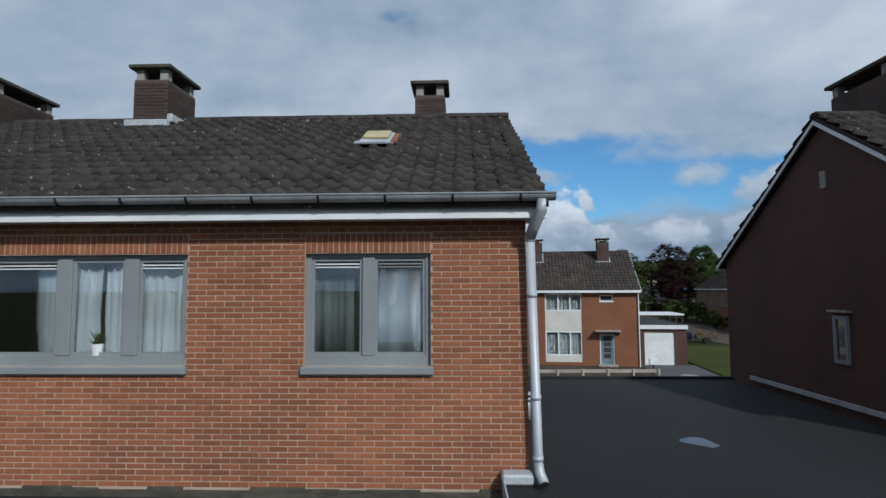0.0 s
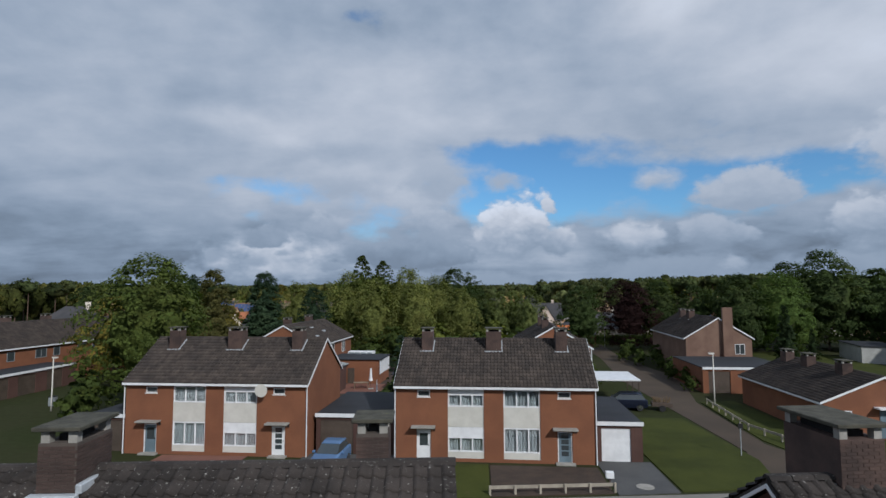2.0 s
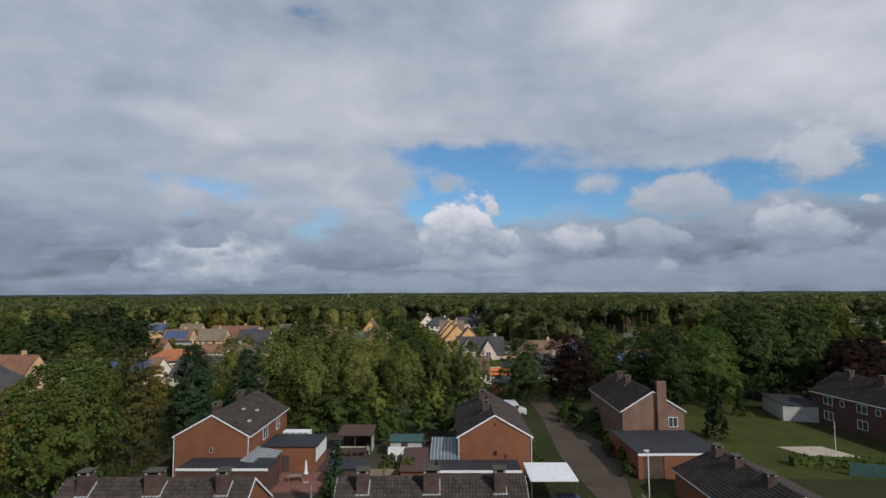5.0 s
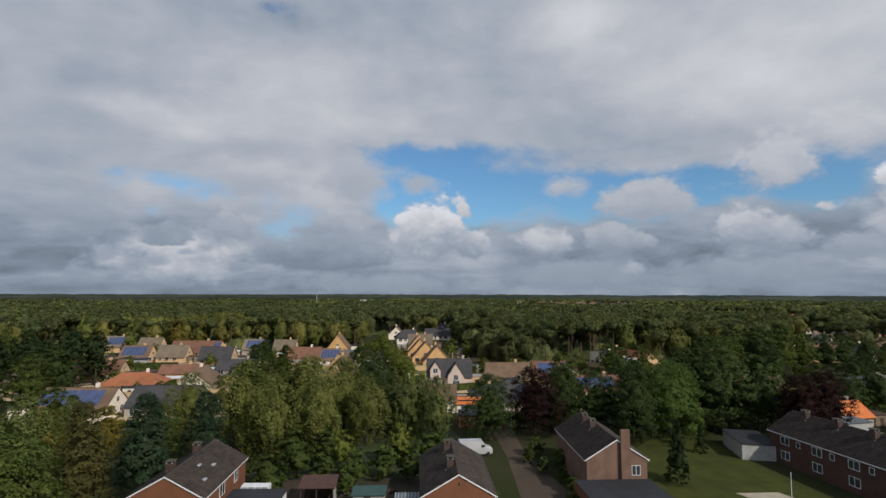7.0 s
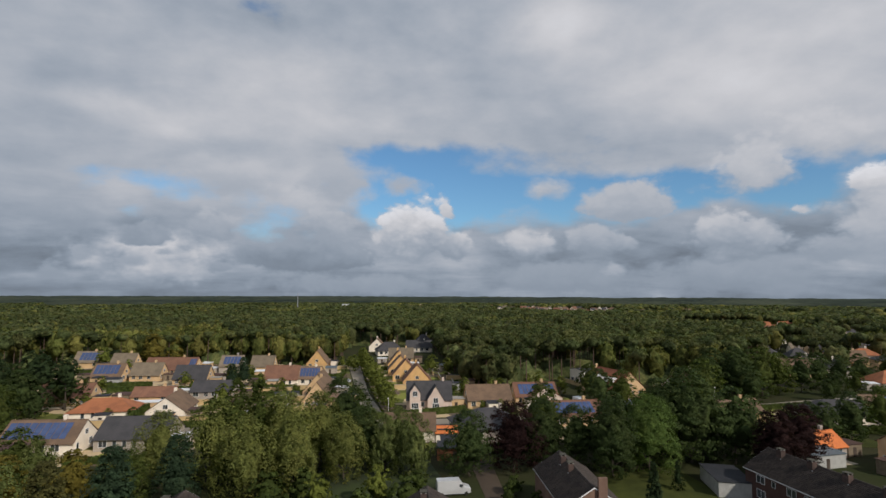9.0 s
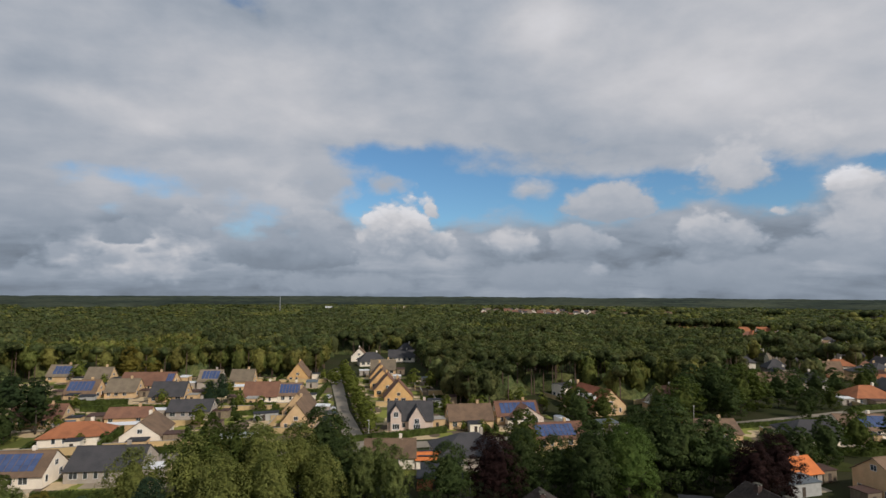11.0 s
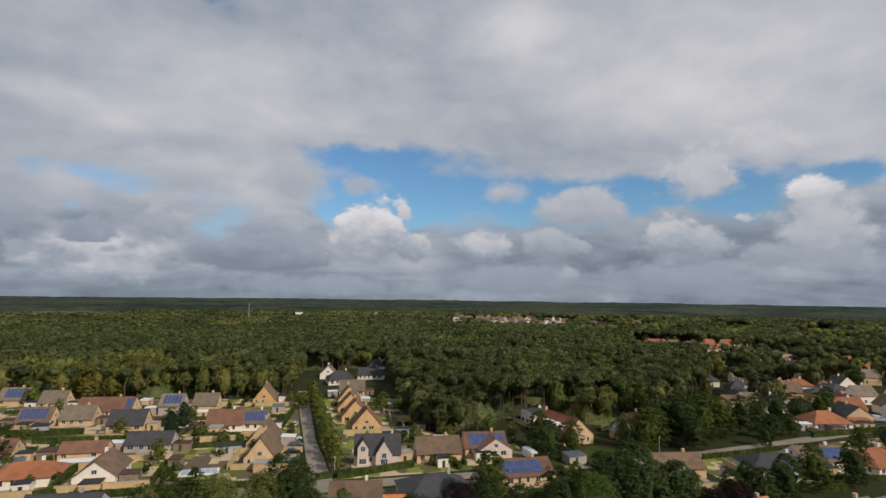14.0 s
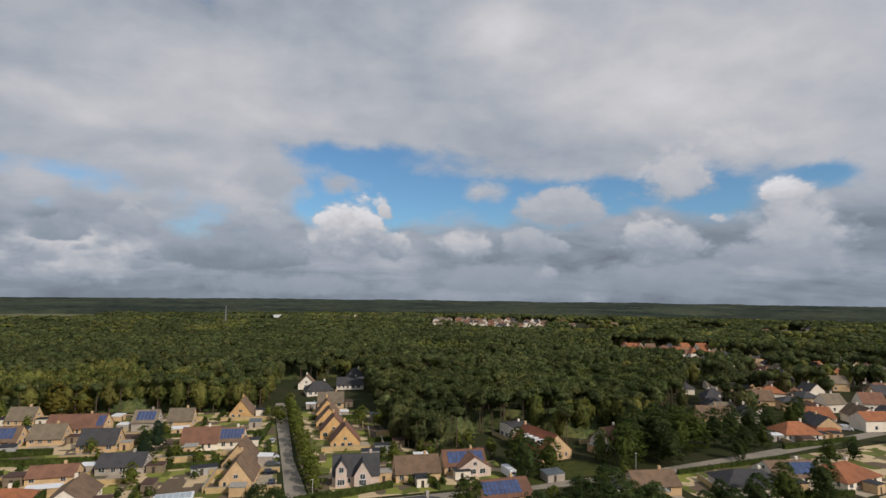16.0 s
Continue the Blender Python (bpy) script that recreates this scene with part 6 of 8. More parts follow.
# ---------------- trees ----------------
LEAF = {"oak": leaves("oak_leaves", (0.052, 0.074, 0.018), (0.080, 0.104, 0.024), (0.108, 0.120, 0.029)),
        "maple": leaves("maple_leaves", (0.074, 0.119, 0.030), (0.115, 0.173, 0.041), (0.135, 0.182, 0.046)),
        "cedar": leaves("cedar_needles", (0.066, 0.064, 0.022), (0.090, 0.088, 0.028), (0.112, 0.098, 0.032)),
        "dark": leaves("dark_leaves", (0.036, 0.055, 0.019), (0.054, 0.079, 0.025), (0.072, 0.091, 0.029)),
        "light": leaves("light_leaves", (0.092, 0.115, 0.023), (0.138, 0.161, 0.032), (0.178, 0.172, 0.039)),
        "olive": leaves("olive_leaves", (0.128, 0.149, 0.041), (0.177, 0.195, 0.054), (0.226, 0.220, 0.061)),
        "copper": leaves("copper_leaves", (0.018, 0.0095, 0.0095), (0.028, 0.014, 0.013), (0.038, 0.018, 0.016)),
        "pine": leaves("pine_needles", (0.023, 0.038, 0.016), (0.035, 0.055, 0.021), (0.048, 0.068, 0.026)),
        "fir": leaves("blue_fir_needles", (0.030, 0.054, 0.029), (0.043, 0.072, 0.038), (0.055, 0.080, 0.038)),
        "willow": leaves("willow_leaves", (0.100, 0.127, 0.041), (0.140, 0.168, 0.052), (0.177, 0.189, 0.061)),
        "yellow": leaves("turning_leaves", (0.13, 0.11, 0.022), (0.18, 0.15, 0.03), (0.15, 0.14, 0.034)),
        "wood_green": leaves("wood_green", (0.068, 0.085, 0.023), (0.101, 0.117, 0.031), (0.160, 0.149, 0.041), True),
        "wood_dark": leaves("wood_dark", (0.058, 0.079, 0.031), (0.086, 0.109, 0.041), (0.121, 0.127, 0.046), True),
        "wood_pale": leaves("wood_pale", (0.066, 0.084, 0.034), (0.092, 0.110, 0.041), (0.122, 0.120, 0.045), True),
        "hedge": leaves("hedge_leaves", (0.048, 0.070, 0.018), (0.072, 0.098, 0.024), (0.090, 0.114, 0.030))}


def cards(points, normals, size, rng):
    """A leaf-shaped pair of triangles at each point, turned about its normal."""
    n = len(points)
    normals = normals / np.linalg.norm(normals, axis=1, keepdims=True)
    helper = rng.normal(size=(n, 3))
    a = np.cross(normals, helper)
    a /= np.linalg.norm(a, axis=1, keepdims=True) + 1e-9
    b = np.cross(normals, a)
    s = (size * rng.uniform(0.6, 1.35, n))[:, None]
    w = rng.uniform(0.5, 0.85, n)[:, None]
    bend = normals * s * 0.22
    verts = np.stack([points - a * s, points - b * s * w + bend, points + a * s, points + b * s * w + bend], 1).reshape(-1, 3)
    faces = np.arange(n * 4).reshape(-1, 4)
    return verts, faces


def profile(kind, v):
    """Half width of a crown at the share v of its height."""
    if kind == "cone":
        return (1 - v) ** 0.85 * 0.95 + 0.05
    if kind == "broadcone":
        return (1 - v) ** 0.55 * 0.95 + 0.05
    if kind == "column":
        return np.clip(np.sin(np.pi * np.clip(v * 0.85 + 0.15, 0, 1)) ** 0.6, 0.1, 1)
    if kind == "umbrella":
        return np.clip(np.sin(np.pi * np.clip(v * 0.6 + 0.32, 0, 1)), 0.2, 1)
    return np.clip(np.sin(np.pi * np.clip(v * 0.78 + 0.19, 0, 1)) ** 0.7, 0.1, 1)


def crown_cloud(kind, high, wide, base, clumps, per, leaf, seed, droop=0.0, wild=0.35, turned_out=0.8, fat=1.0):
    """Points and normals of a crown made of uneven clumps."""
    rng = np.random.default_rng(seed)
    v = rng.uniform(0.0, 1.0, clumps) ** (0.85 if kind != "cone" else 1.3)
    ang = rng.uniform(0, math.tau, clumps)
    lobes = 1 + 0.22 * np.sin(ang * 2 + seed) + 0.16 * np.sin(ang * 3 + 2.1 * seed + v * 5)
    rad = profile(kind, v) * wide / 2 * lobes * rng.uniform(0.45, 1.0, clumps) ** 0.5
    centre = np.stack([rad * np.cos(ang), rad * np.sin(ang), base + v * (high - base)], 1)
    csize = fat * wide * rng.uniform(0.045, 0.105, clumps) * (0.8 if kind in ("cone", "column") else 1.0)
    d = rng.normal(size=(clumps, per, 3))
    d /= np.linalg.norm(d, axis=2, keepdims=True)
    d[:, :, 2] = np.abs(d[:, :, 2]) * 0.9 - 0.25
    pts = centre[:, None] + d * (csize[:, None, None] * rng.uniform(0.55, 1.1, (clumps, per, 1)))
    if droop:
        pts[:, :, 2] -= droop * rng.uniform(0, 1, (clumps, per)) * csize[:, None] * 3
    outward = pts - np.array([0, 0, base + (high - base) * 0.35])
    outward /= np.linalg.norm(outward, axis=2, keepdims=True)
    nrm = d * 0.7 + outward * turned_out + rng.normal(0, wild, d.shape)
    return cards(pts.reshape(-1, 3), nrm.reshape(-1, 3), leaf, rng)


def tree_kind(name, kind, high, wide, base, clumps, per, leaf, mat, seed, label, droop=0.0, category="tree"):
    """One tree with trunk, limbs and crown, as an Empty with parts, to be copied."""
    t = thing(name, 0, 0, 0, label, category, "trees")
    rng = random.Random(seed)
    bm = bm_new()
    r = max(0.12, high * 0.018)
    top = base + (high - base) * 0.55
    tube(bm, [(0, 0, -0.2), (0.05, 0.02, base * 0.5), (rng.uniform(-0.2, 0.2), rng.uniform(-0.2, 0.2), base), (rng.uniform(-0.4, 0.4), rng.uniform(-0.4, 0.4), top)], r, 7, 0.35)
    part("trunk", bm, BARK, t, smooth=True)
    limbs = 5 if wide > 8.5 else 3 if high > 7 else 0
    for k in range(limbs):
        a = k * math.tau / limbs + rng.uniform(-0.4, 0.4)
        z = base * 0.9 + (top - base) * rng.uniform(0.0, 0.6)
        reach = wide * rng.uniform(0.22, 0.36)
        bm = bm_new()
        tube(bm, [(0, 0, z), (math.cos(a) * reach * 0.5, math.sin(a) * reach * 0.5, z + reach * 0.4), (math.cos(a) * reach, math.sin(a) * reach, z + reach * 0.85)], r * 0.45, 5, 0.3)
        part("limb", bm, BARK, t)
    c = new("crown", raw_mesh("crown", *crown_cloud(kind, high, wide, base, clumps, per, leaf, seed, droop, 0.3, 1.25), LEAF[mat]))
    c.parent = t
    inner = bm_new()
    bmesh.ops.create_icosphere(inner, subdivisions=3, radius=1.0)
    for vert in inner.verts:
        share = (vert.co.z + 1) / 2
        a = math.atan2(vert.co.y, vert.co.x)
        reach = float(profile(kind, np.array(share))) * wide * 0.25 * (1 + 0.7 * noise.noise(vert.co * 3.5 + Vector((seed, 0, 0))))
        flat = math.hypot(vert.co.x, vert.co.y)
        vert.co = (math.cos(a) * reach * flat ** 0.4, math.sin(a) * reach * flat ** 0.4, base + 0.2 * (high - base) + share * (high - base) * 0.62)
    part("inner_foliage", inner, LEAF[mat], c, smooth=True)
    return t


KINDS = {
    "oak": tree_kind("oak_tree", "round", 15, 13, 0.6, 400, 28, 0.168, "oak", 3, "large green broad-leaved tree with a rounded uneven crown"),
    "oak2": tree_kind("oak_tree", "round", 14, 11, 0.6, 330, 26, 0.175, "dark", 8, "large dark green broad-leaved tree with a dense crown"),
    "ash": tree_kind("ash_tree", "column", 15, 8, 0.8, 260, 34, 0.16, "light", 15, "tall yellow-green broad-leaved tree"),
    "alder": tree_kind("alder_tree", "round", 14, 9.5, 0.5, 340, 24, 0.165, "olive", 71, "tall olive-green tree with fine upright foliage", 0.6),
    "willow": tree_kind("willow_tree", "column", 12, 7, 0.3, 260, 25, 0.155, "willow", 21, "grey-green willow with drooping foliage", 0.9),
    "poplar": tree_kind("poplar_tree", "column", 18, 6, 0.8, 330, 36, 0.14, "oak", 27, "tall slender green poplar"),
    "copper": tree_kind("copper_beech", "round", 13, 9.5, 0.7, 360, 32, 0.15, "copper", 33, "dark purple copper beech with a dense crown"),
    "fir": tree_kind("fir_tree", "broadcone", 13, 8.2, 0.4, 330, 34, 0.14, "fir", 39, "blue-green conical fir tree"),
    "spruce": tree_kind("spruce_tree", "cone", 9, 4.2, 0.3, 230, 36, 0.11, "pine", 41, "dark green conical spruce on the lawn"),
    "thuja": tree_kind("thuja", "cone", 6, 2.6, 0.1, 160, 34, 0.09, "fir", 73, "dense blue-green conical thuja in a garden"),
    "maple": tree_kind("maple_tree", "round", 14, 12, 0.6, 380, 32, 0.16, "maple", 81, "broad bright green maple with a dense rounded crown"),
    "cedar": tree_kind("cedar_tree", "broadcone", 16, 9.0, 0.4, 330, 34, 0.15, "cedar", 83, "tall brownish-green conical conifer"),
    "pine": tree_kind("pine_tree", "umbrella", 16, 8, 6.0, 90, 30, 0.24, "pine", 45, "dark pine with a high ragged crown on a bare trunk"),
    "small": tree_kind("garden_tree", "round", 6, 4.6, 0.5, 66, 17, 0.20, "light", 51, "small light green garden tree"),
    "bush": tree_kind("shrub", "round", 2.4, 2.6, 0.1, 40, 16, 0.13, "hedge", 57, "rounded green garden shrub", 0.0, "shrub"),
    "turning": tree_kind("birch_tree", "round", 11, 8, 0.8, 150, 30, 0.20, "yellow", 63, "yellowing broad-leaved tree turning in late summer"),
    "far_oak": tree_kind("broadleaf_tree", "round", 15, 12, 0.8, 170, 18, 0.30, "oak", 75, "green broad-leaved tree beyond the estate"),
    "far_dark": tree_kind("broadleaf_tree", "round", 14, 11, 0.8, 170, 18, 0.29, "dark", 77, "dark green broad-leaved tree beyond the estate"),
}
PLANTED = set()


def plant(kind, x, y, size=1.0, turn=None, z=0.0):
    rng = random.Random(int(x * 13 + y * 7))
    turn = rng.uniform(0, 360) if turn is None else turn
    src = KINDS[kind]
    if kind not in PLANTED:
        PLANTED.add(kind)
        src.scale = (1, 1, 1)
        src.matrix_basis = pose(x, y, z, 0, 0, turn) @ Matrix.Diagonal((size, size, size, 1))
        return src
    keep = src.scale.copy()
    src.scale = (1, 1, 1)
    ob = copy_thing(src, pose(x, y, z, 0, 0, turn) @ Matrix.Diagonal((size, size, size, 1)))
    src.scale = keep
    return ob


TREES = [
    ("oak", -34.2, 52.6, 0.97), ("turning", -47, 66, 0.95), ("bush", -36, 46, 1.8),
    ("cedar", -36.4, 70, 0.88), ("willow", -45.5, 74, 1.22), ("fir", -32.2, 76.5, 1.06), ("fir", -29, 90, 0.9), ("oak", -37, 92, 0.62), ("turning", -46, 95, 0.78), ("willow", -55, 102, 0.75),
    ("poplar", -24, 104, 1.0), ("poplar", -20.4, 107, 0.95), ("alder", -20, 95, 0.97), ("alder", -15, 104, 1.12), ("alder", -10, 112, 1.03), ("oak2", -6, 118, 1.12), ("alder", -22, 110, 1.05), ("far_oak", -30, 112, 0.85),
    ("alder", -18, 116, 0.97), ("alder", -26, 104, 1.08), ("alder", -13, 98, 0.91), ("alder", -5, 104, 0.85), ("far_oak", -4, 126, 0.8), ("oak2", -2, 112, 0.8), ("alder", -36, 103, 0.93),
    ("willow", 2.5, 106, 0.92), ("willow", 7.5, 103, 1.0), ("willow", 0, 112, 0.9), ("willow", 5, 110, 0.95),
    ("oak2", 17.8, 103, 0.85), ("copper", 26.3, 104, 1.0), ("oak2", 33, 108, 0.9), ("far_oak", 37, 120, 0.9),
    ("oak2", 44, 100, 0.98), ("maple", 52, 102, 1.0), ("oak2", 57.5, 107, 1.15), ("oak2", 63, 106, 1.3), ("far_dark", 48, 109, 0.95), ("oak2", 39, 105, 0.85), ("far_dark", 71, 104, 1.05), ("copper", 73, 95, 0.95), ("copper", 81, 99, 0.95),
    ("far_oak", 60, 112, 0.9), ("ash", 55, 116, 0.8), ("far_dark", 70, 112, 0.8), ("far_dark", 78, 110, 0.75), ("far_oak", 84, 122, 0.6),
    ("spruce", 40.5, 78.3, 1.0), ("spruce", 52, 92, 0.55), ("thuja", -9.2, 53.2, 1.15), ("far_oak", -58, 102, 0.7), ("willow", -60, 90, 0.6), ("turning", -54, 92, 0.8),
    ("pine", -90, 166, 1.0), ("pine", -95, 171, 1.05), ("pine", -86, 170, 0.95), ("far_dark", -92, 160, 0.9), ("far_dark", -98, 168, 0.95), ("far_dark", -88, 173, 0.9), ("far_dark", -106, 176, 0.9), ("far_oak", -118, 180, 0.9), ("far_dark", -114, 150, 0.9), ("far_dark", -88, 160, 0.6), ("far_oak", -122, 168, 0.9), ("pine", -104, 168, 1.0), ("pine", -98, 160, 0.95), ("pine", -108, 158, 1.0), ("far_dark", -112, 164, 0.95), ("far_dark", -92, 152, 0.8), ("pine", -100, 150, 0.9),
    ("far_oak", -84, 138, 0.8), ("far_dark", -92, 132, 0.9), ("fir", -46, 206, 0.8), ("fir", -48, 198, 0.7), ("small", -52, 214, 1.2), ("small", -38, 196, 1.0), ("small", -30, 190, 0.9), ("small", -44, 172, 1.1),
    ("turning", -100, 268, 1.3), ("turning", -92, 274, 1.1), ("small", -118, 262, 1.5), ("small", -8, 240, 1.2), ("small", -10, 246, 1.0), ("small", 24, 232, 1.3), ("small", 30, 226, 1.2),
    ("far_dark", 66, 158, 0.8), ("far_oak", 74, 160, 0.7), ("far_oak", 68, 170, 0.75), ("willow", 96, 168, 0.9), ("far_oak", 100, 160, 0.9), ("small", 84, 146, 0.9), ("small", 78, 136, 1.0), ("small", 72, 132, 1.1), ("far_oak", 82, 128, 0.5), ("far_dark", 104, 124, 0.55), ("small", 92, 148, 1.0), ("far_dark", 116, 160, 0.8),
    ("far_dark", 106, 168, 0.95), ("far_dark", 117, 168, 1.1), ("far_oak", 127, 170, 1.05), ("far_dark", 122, 177, 1.1), ("far_dark", 112, 174, 1.1), ("far_oak", 136, 174, 0.9), ("far_dark", 146, 176, 0.95), ("far_dark", 132, 182, 1.0), ("far_dark", 158, 182, 0.9), ("far_dark", 152, 168, 0.6), ("far_oak", 162, 171, 0.5), ("far_dark", 170, 186, 0.8), ("far_dark", 182, 190, 0.8), ("far_oak", 196, 192, 0.7), ("far_dark", 142, 160, 0.5), ("far_dark", 208, 200, 0.8), ("far_oak", 168, 150, 0.5), ("far_dark", 180, 152, 0.5),
    ("far_dark", 98, 112, 0.7), ("far_dark", 108, 116, 0.8), ("far_oak", 122, 122, 0.75), ("far_dark", 90, 112, 0.7), ("far_dark", 136, 124, 0.8), ("ash", 63.5, 111, 0.75),
    ("small", 36, 156, 0.6), ("small", 31, 158, 0.5), ("small", 62, 180, 1.0),
    # shrubs along the side street and in the gardens
    ("bush", 22, 63, 0.7), ("bush", 23, 67, 0.9), ("bush", 22.6, 71, 0.8), ("bush", 24, 75, 1.0), ("bush", 24.2, 80, 0.9), ("bush", 22.5, 84, 1.0), ("bush", 25.5, 86, 1.2), ("bush", 21.5, 89, 1.1), ("bush", 23.6, 93, 1.3),
    ("bush", 12, 66, 0.8), ("bush", 12.6, 72, 0.9), ("bush", -18, 82, 1.8), ("bush", -14, 85, 2.1), ("bush", -10, 83, 1.7), ("bush", -5.5, 82, 1.9), ("bush", -1.5, 84, 2.0), ("bush", 2.5, 82, 1.6), ("bush", 5.5, 88, 2.2), ("small", -8, 88, 1.0), ("small", 1, 90, 1.05), ("bush", -16, 92, 2.2), ("bush", -11, 95, 2.0), ("bush", 6.5, 80, 1.5), ("bush", -6.4, 77.5, 1.4), ("bush", -16.5, 78, 1.5), ("bush", -1.5, 59, 0.8), ("bush", 4, 62, 0.7), ("bush", -5, 64, 1.1), ("small", -2.5, 61.5, 0.5), ("small", 6.5, 60, 0.45), ("bush", -17, 70, 1.0), ("bush", 1, 92, 1.2), ("bush", 8, 97, 1.4), ("bush", -8, 93, 1.3),
]
for kind, x, y, size in TREES:
    plant(kind, x, y, size)
# shrubs and small trees in the village gardens
rng = random.Random(81)
for k in range(46):
    x, y = rng.uniform(-112, -10), rng.uniform(148, 256)
    plant("bush" if k % 3 else "small", x, y, rng.uniform(0.6, 1.3) if k % 3 else rng.uniform(0.5, 0.9))
for k in range(16):
    plant("bush" if k % 3 else "small", rng.uniform(24, 60), rng.uniform(174, 200), rng.uniform(0.7, 1.3))
# the row of small trees along the village street
for k in range(19):
    plant("small", 4.7 - k * 0.60 + 0.4 * (k % 2), 157 + k * 6.4, 1.02 + 0.14 * (k % 3))


# ---------------- the woods ----------------
CLEARINGS = [(110, 181, 14), (84, 338, 17), (78, 322, 13), (150, 205, 20), (-84, 1070, 45), (-80, 1020, 40)]   # x, y, radius


def field(x, y):
    """The long bare field far off on the plain."""
    return -29.0 < math.degrees(math.atan2(x, y)) < -18.4 and 1110 < math.hypot(x, y) < 1520


def wooded(x, y):
    """Whether the wood stands at a place: outside the village, its streets and the town."""
    a, d = math.degrees(math.atan2(x, y)), math.hypot(x, y)
    if y < 125 or abs(a) > 62 or field(x, y):
        return False
    if -150 < x < 0 and y < 268 - 0.06 * (x + 60):
        return False
    if -16 < x < 34 and y < 352 + 0.2 * x:
        return False
    if 30 <= x < 62 and y < 190:
        return False
    if 58 <= x < 124 and y < (205 if x < 92 else 178):
        return False
    if any(math.hypot(x - cx, y - cy) < r for cx, cy, r in CLEARINGS):
        return False
    if x >= 105 and y < 184 + 0.3 * (x - 105):
        return False
    if 30.5 < a < 39.5 and 480 < d < 620:
        return False
    if a > 37 and d < 590:
        return noise.noise(Vector((x / 26.0, y / 26.0, 2.0))) > 0.17
    if 960 < d < 1200 and 1 < a <= 12:
        return noise.noise(Vector((x / 60.0, y / 50.0, 5.0))) > 0.05
    if 770 < d < 1170 and 12 < a < 32:
        return noise.noise(Vector((x / 40.0, y / 40.0, 5.0))) > (0.46 if a < 25 else 0.3)
    if 700 < d < 1180 and 32 <= a < 54:
        return noise.noise(Vector((x / 90.0, y / 60.0, 5.0))) > 0.0
    return True


def stand(x, y):
    """Which kind of tree grows at a place: broad-leaved belts, pine stands, mixed ground between."""
    n = noise.noise(Vector((x / 70.0, y / 70.0, 9.0)))
    if x < 4 and y < 345 + 45 * n:
        return 0.2 + 0.5 * n
    if 30 < x < 100 and y < 330:
        return 0.62 + 0.45 * n
    return 0.58 + 0.85 * n


def dome(segments, rings, seed, girth, flat):
    """The lumpy body of a crown of radius one, closed below."""
    rows = []
    for k in range(rings):
        lat = math.pi * ((k + 0.6) / (rings + 0.1) - 0.5)
        for i in range(segments):
            t = (i + 0.5 * (k % 2)) * math.tau / segments
            p = Vector((math.cos(lat) * math.cos(t), math.cos(lat) * math.sin(t), math.sin(lat)))
            r = girth * (1.0 + 0.34 * noise.noise(p * 1.7 + Vector((seed * 3.1, 0, 0))) + 0.22 * noise.noise(p * 3.9 + Vector((0, seed * 1.7, 0))))
            rows.append((p.x * r, p.y * r, p.z * r * flat))
    quads = [(k * segments + i, k * segments + (i + 1) % segments, (k + 1) * segments + (i + 1) % segments, (k + 1) * segments + i) for k in range(rings - 1) for i in range(segments)]
    top = (rings - 1) * segments
    quads += [(top + i, top + i + 1, top + segments - 2 - i, top + segments - 1 - i) for i in range(segments // 2 - 1)]
    return np.array(rows), np.array(quads)


def wood_crown(kind, clumps, per, leaf, solid, seed):
    """A crown of radius one: clumps of leaves over a lumpy body."""
    rng = np.random.default_rng(seed)
    flat = 0.62 if kind == "pine" else 1.0
    d = rng.normal(size=(clumps, 3))
    d[:, 2] = np.abs(d[:, 2]) * 1.1 - (0.15 if kind == "pine" else 0.55)
    d /= np.linalg.norm(d, axis=1, keepdims=True)
    lump = np.array([1.0 + 0.34 * noise.noise(Vector(p) * 1.7 + Vector((seed * 3.1, 0, 0))) for p in d])
    centre = d * (lump * rng.uniform(0.72, 0.98, clumps))[:, None] * np.array([1, 1, flat])
    size = rng.uniform(0.20, 0.36, clumps)
    e = rng.normal(size=(clumps, per, 3))
    e /= np.linalg.norm(e, axis=2, keepdims=True)
    e[:, :, 2] = np.abs(e[:, :, 2]) * 0.9 - 0.2
    pts = centre[:, None] + e * size[:, None, None] * rng.uniform(0.5, 1.05, (clumps, per, 1)) * np.array([1, 1, 0.75])
    nrm = e * 0.9 + d[:, None] * 0.7 + rng.normal(0, 0.3, e.shape)
    v, f = cards(pts.reshape(-1, 3), nrm.reshape(-1, 3), leaf, rng)
    bv, bf = dome(solid[0], solid[1], seed, solid[2], flat)
    return np.concatenate([v, bv]), np.concatenate([f, bf + len(v)])


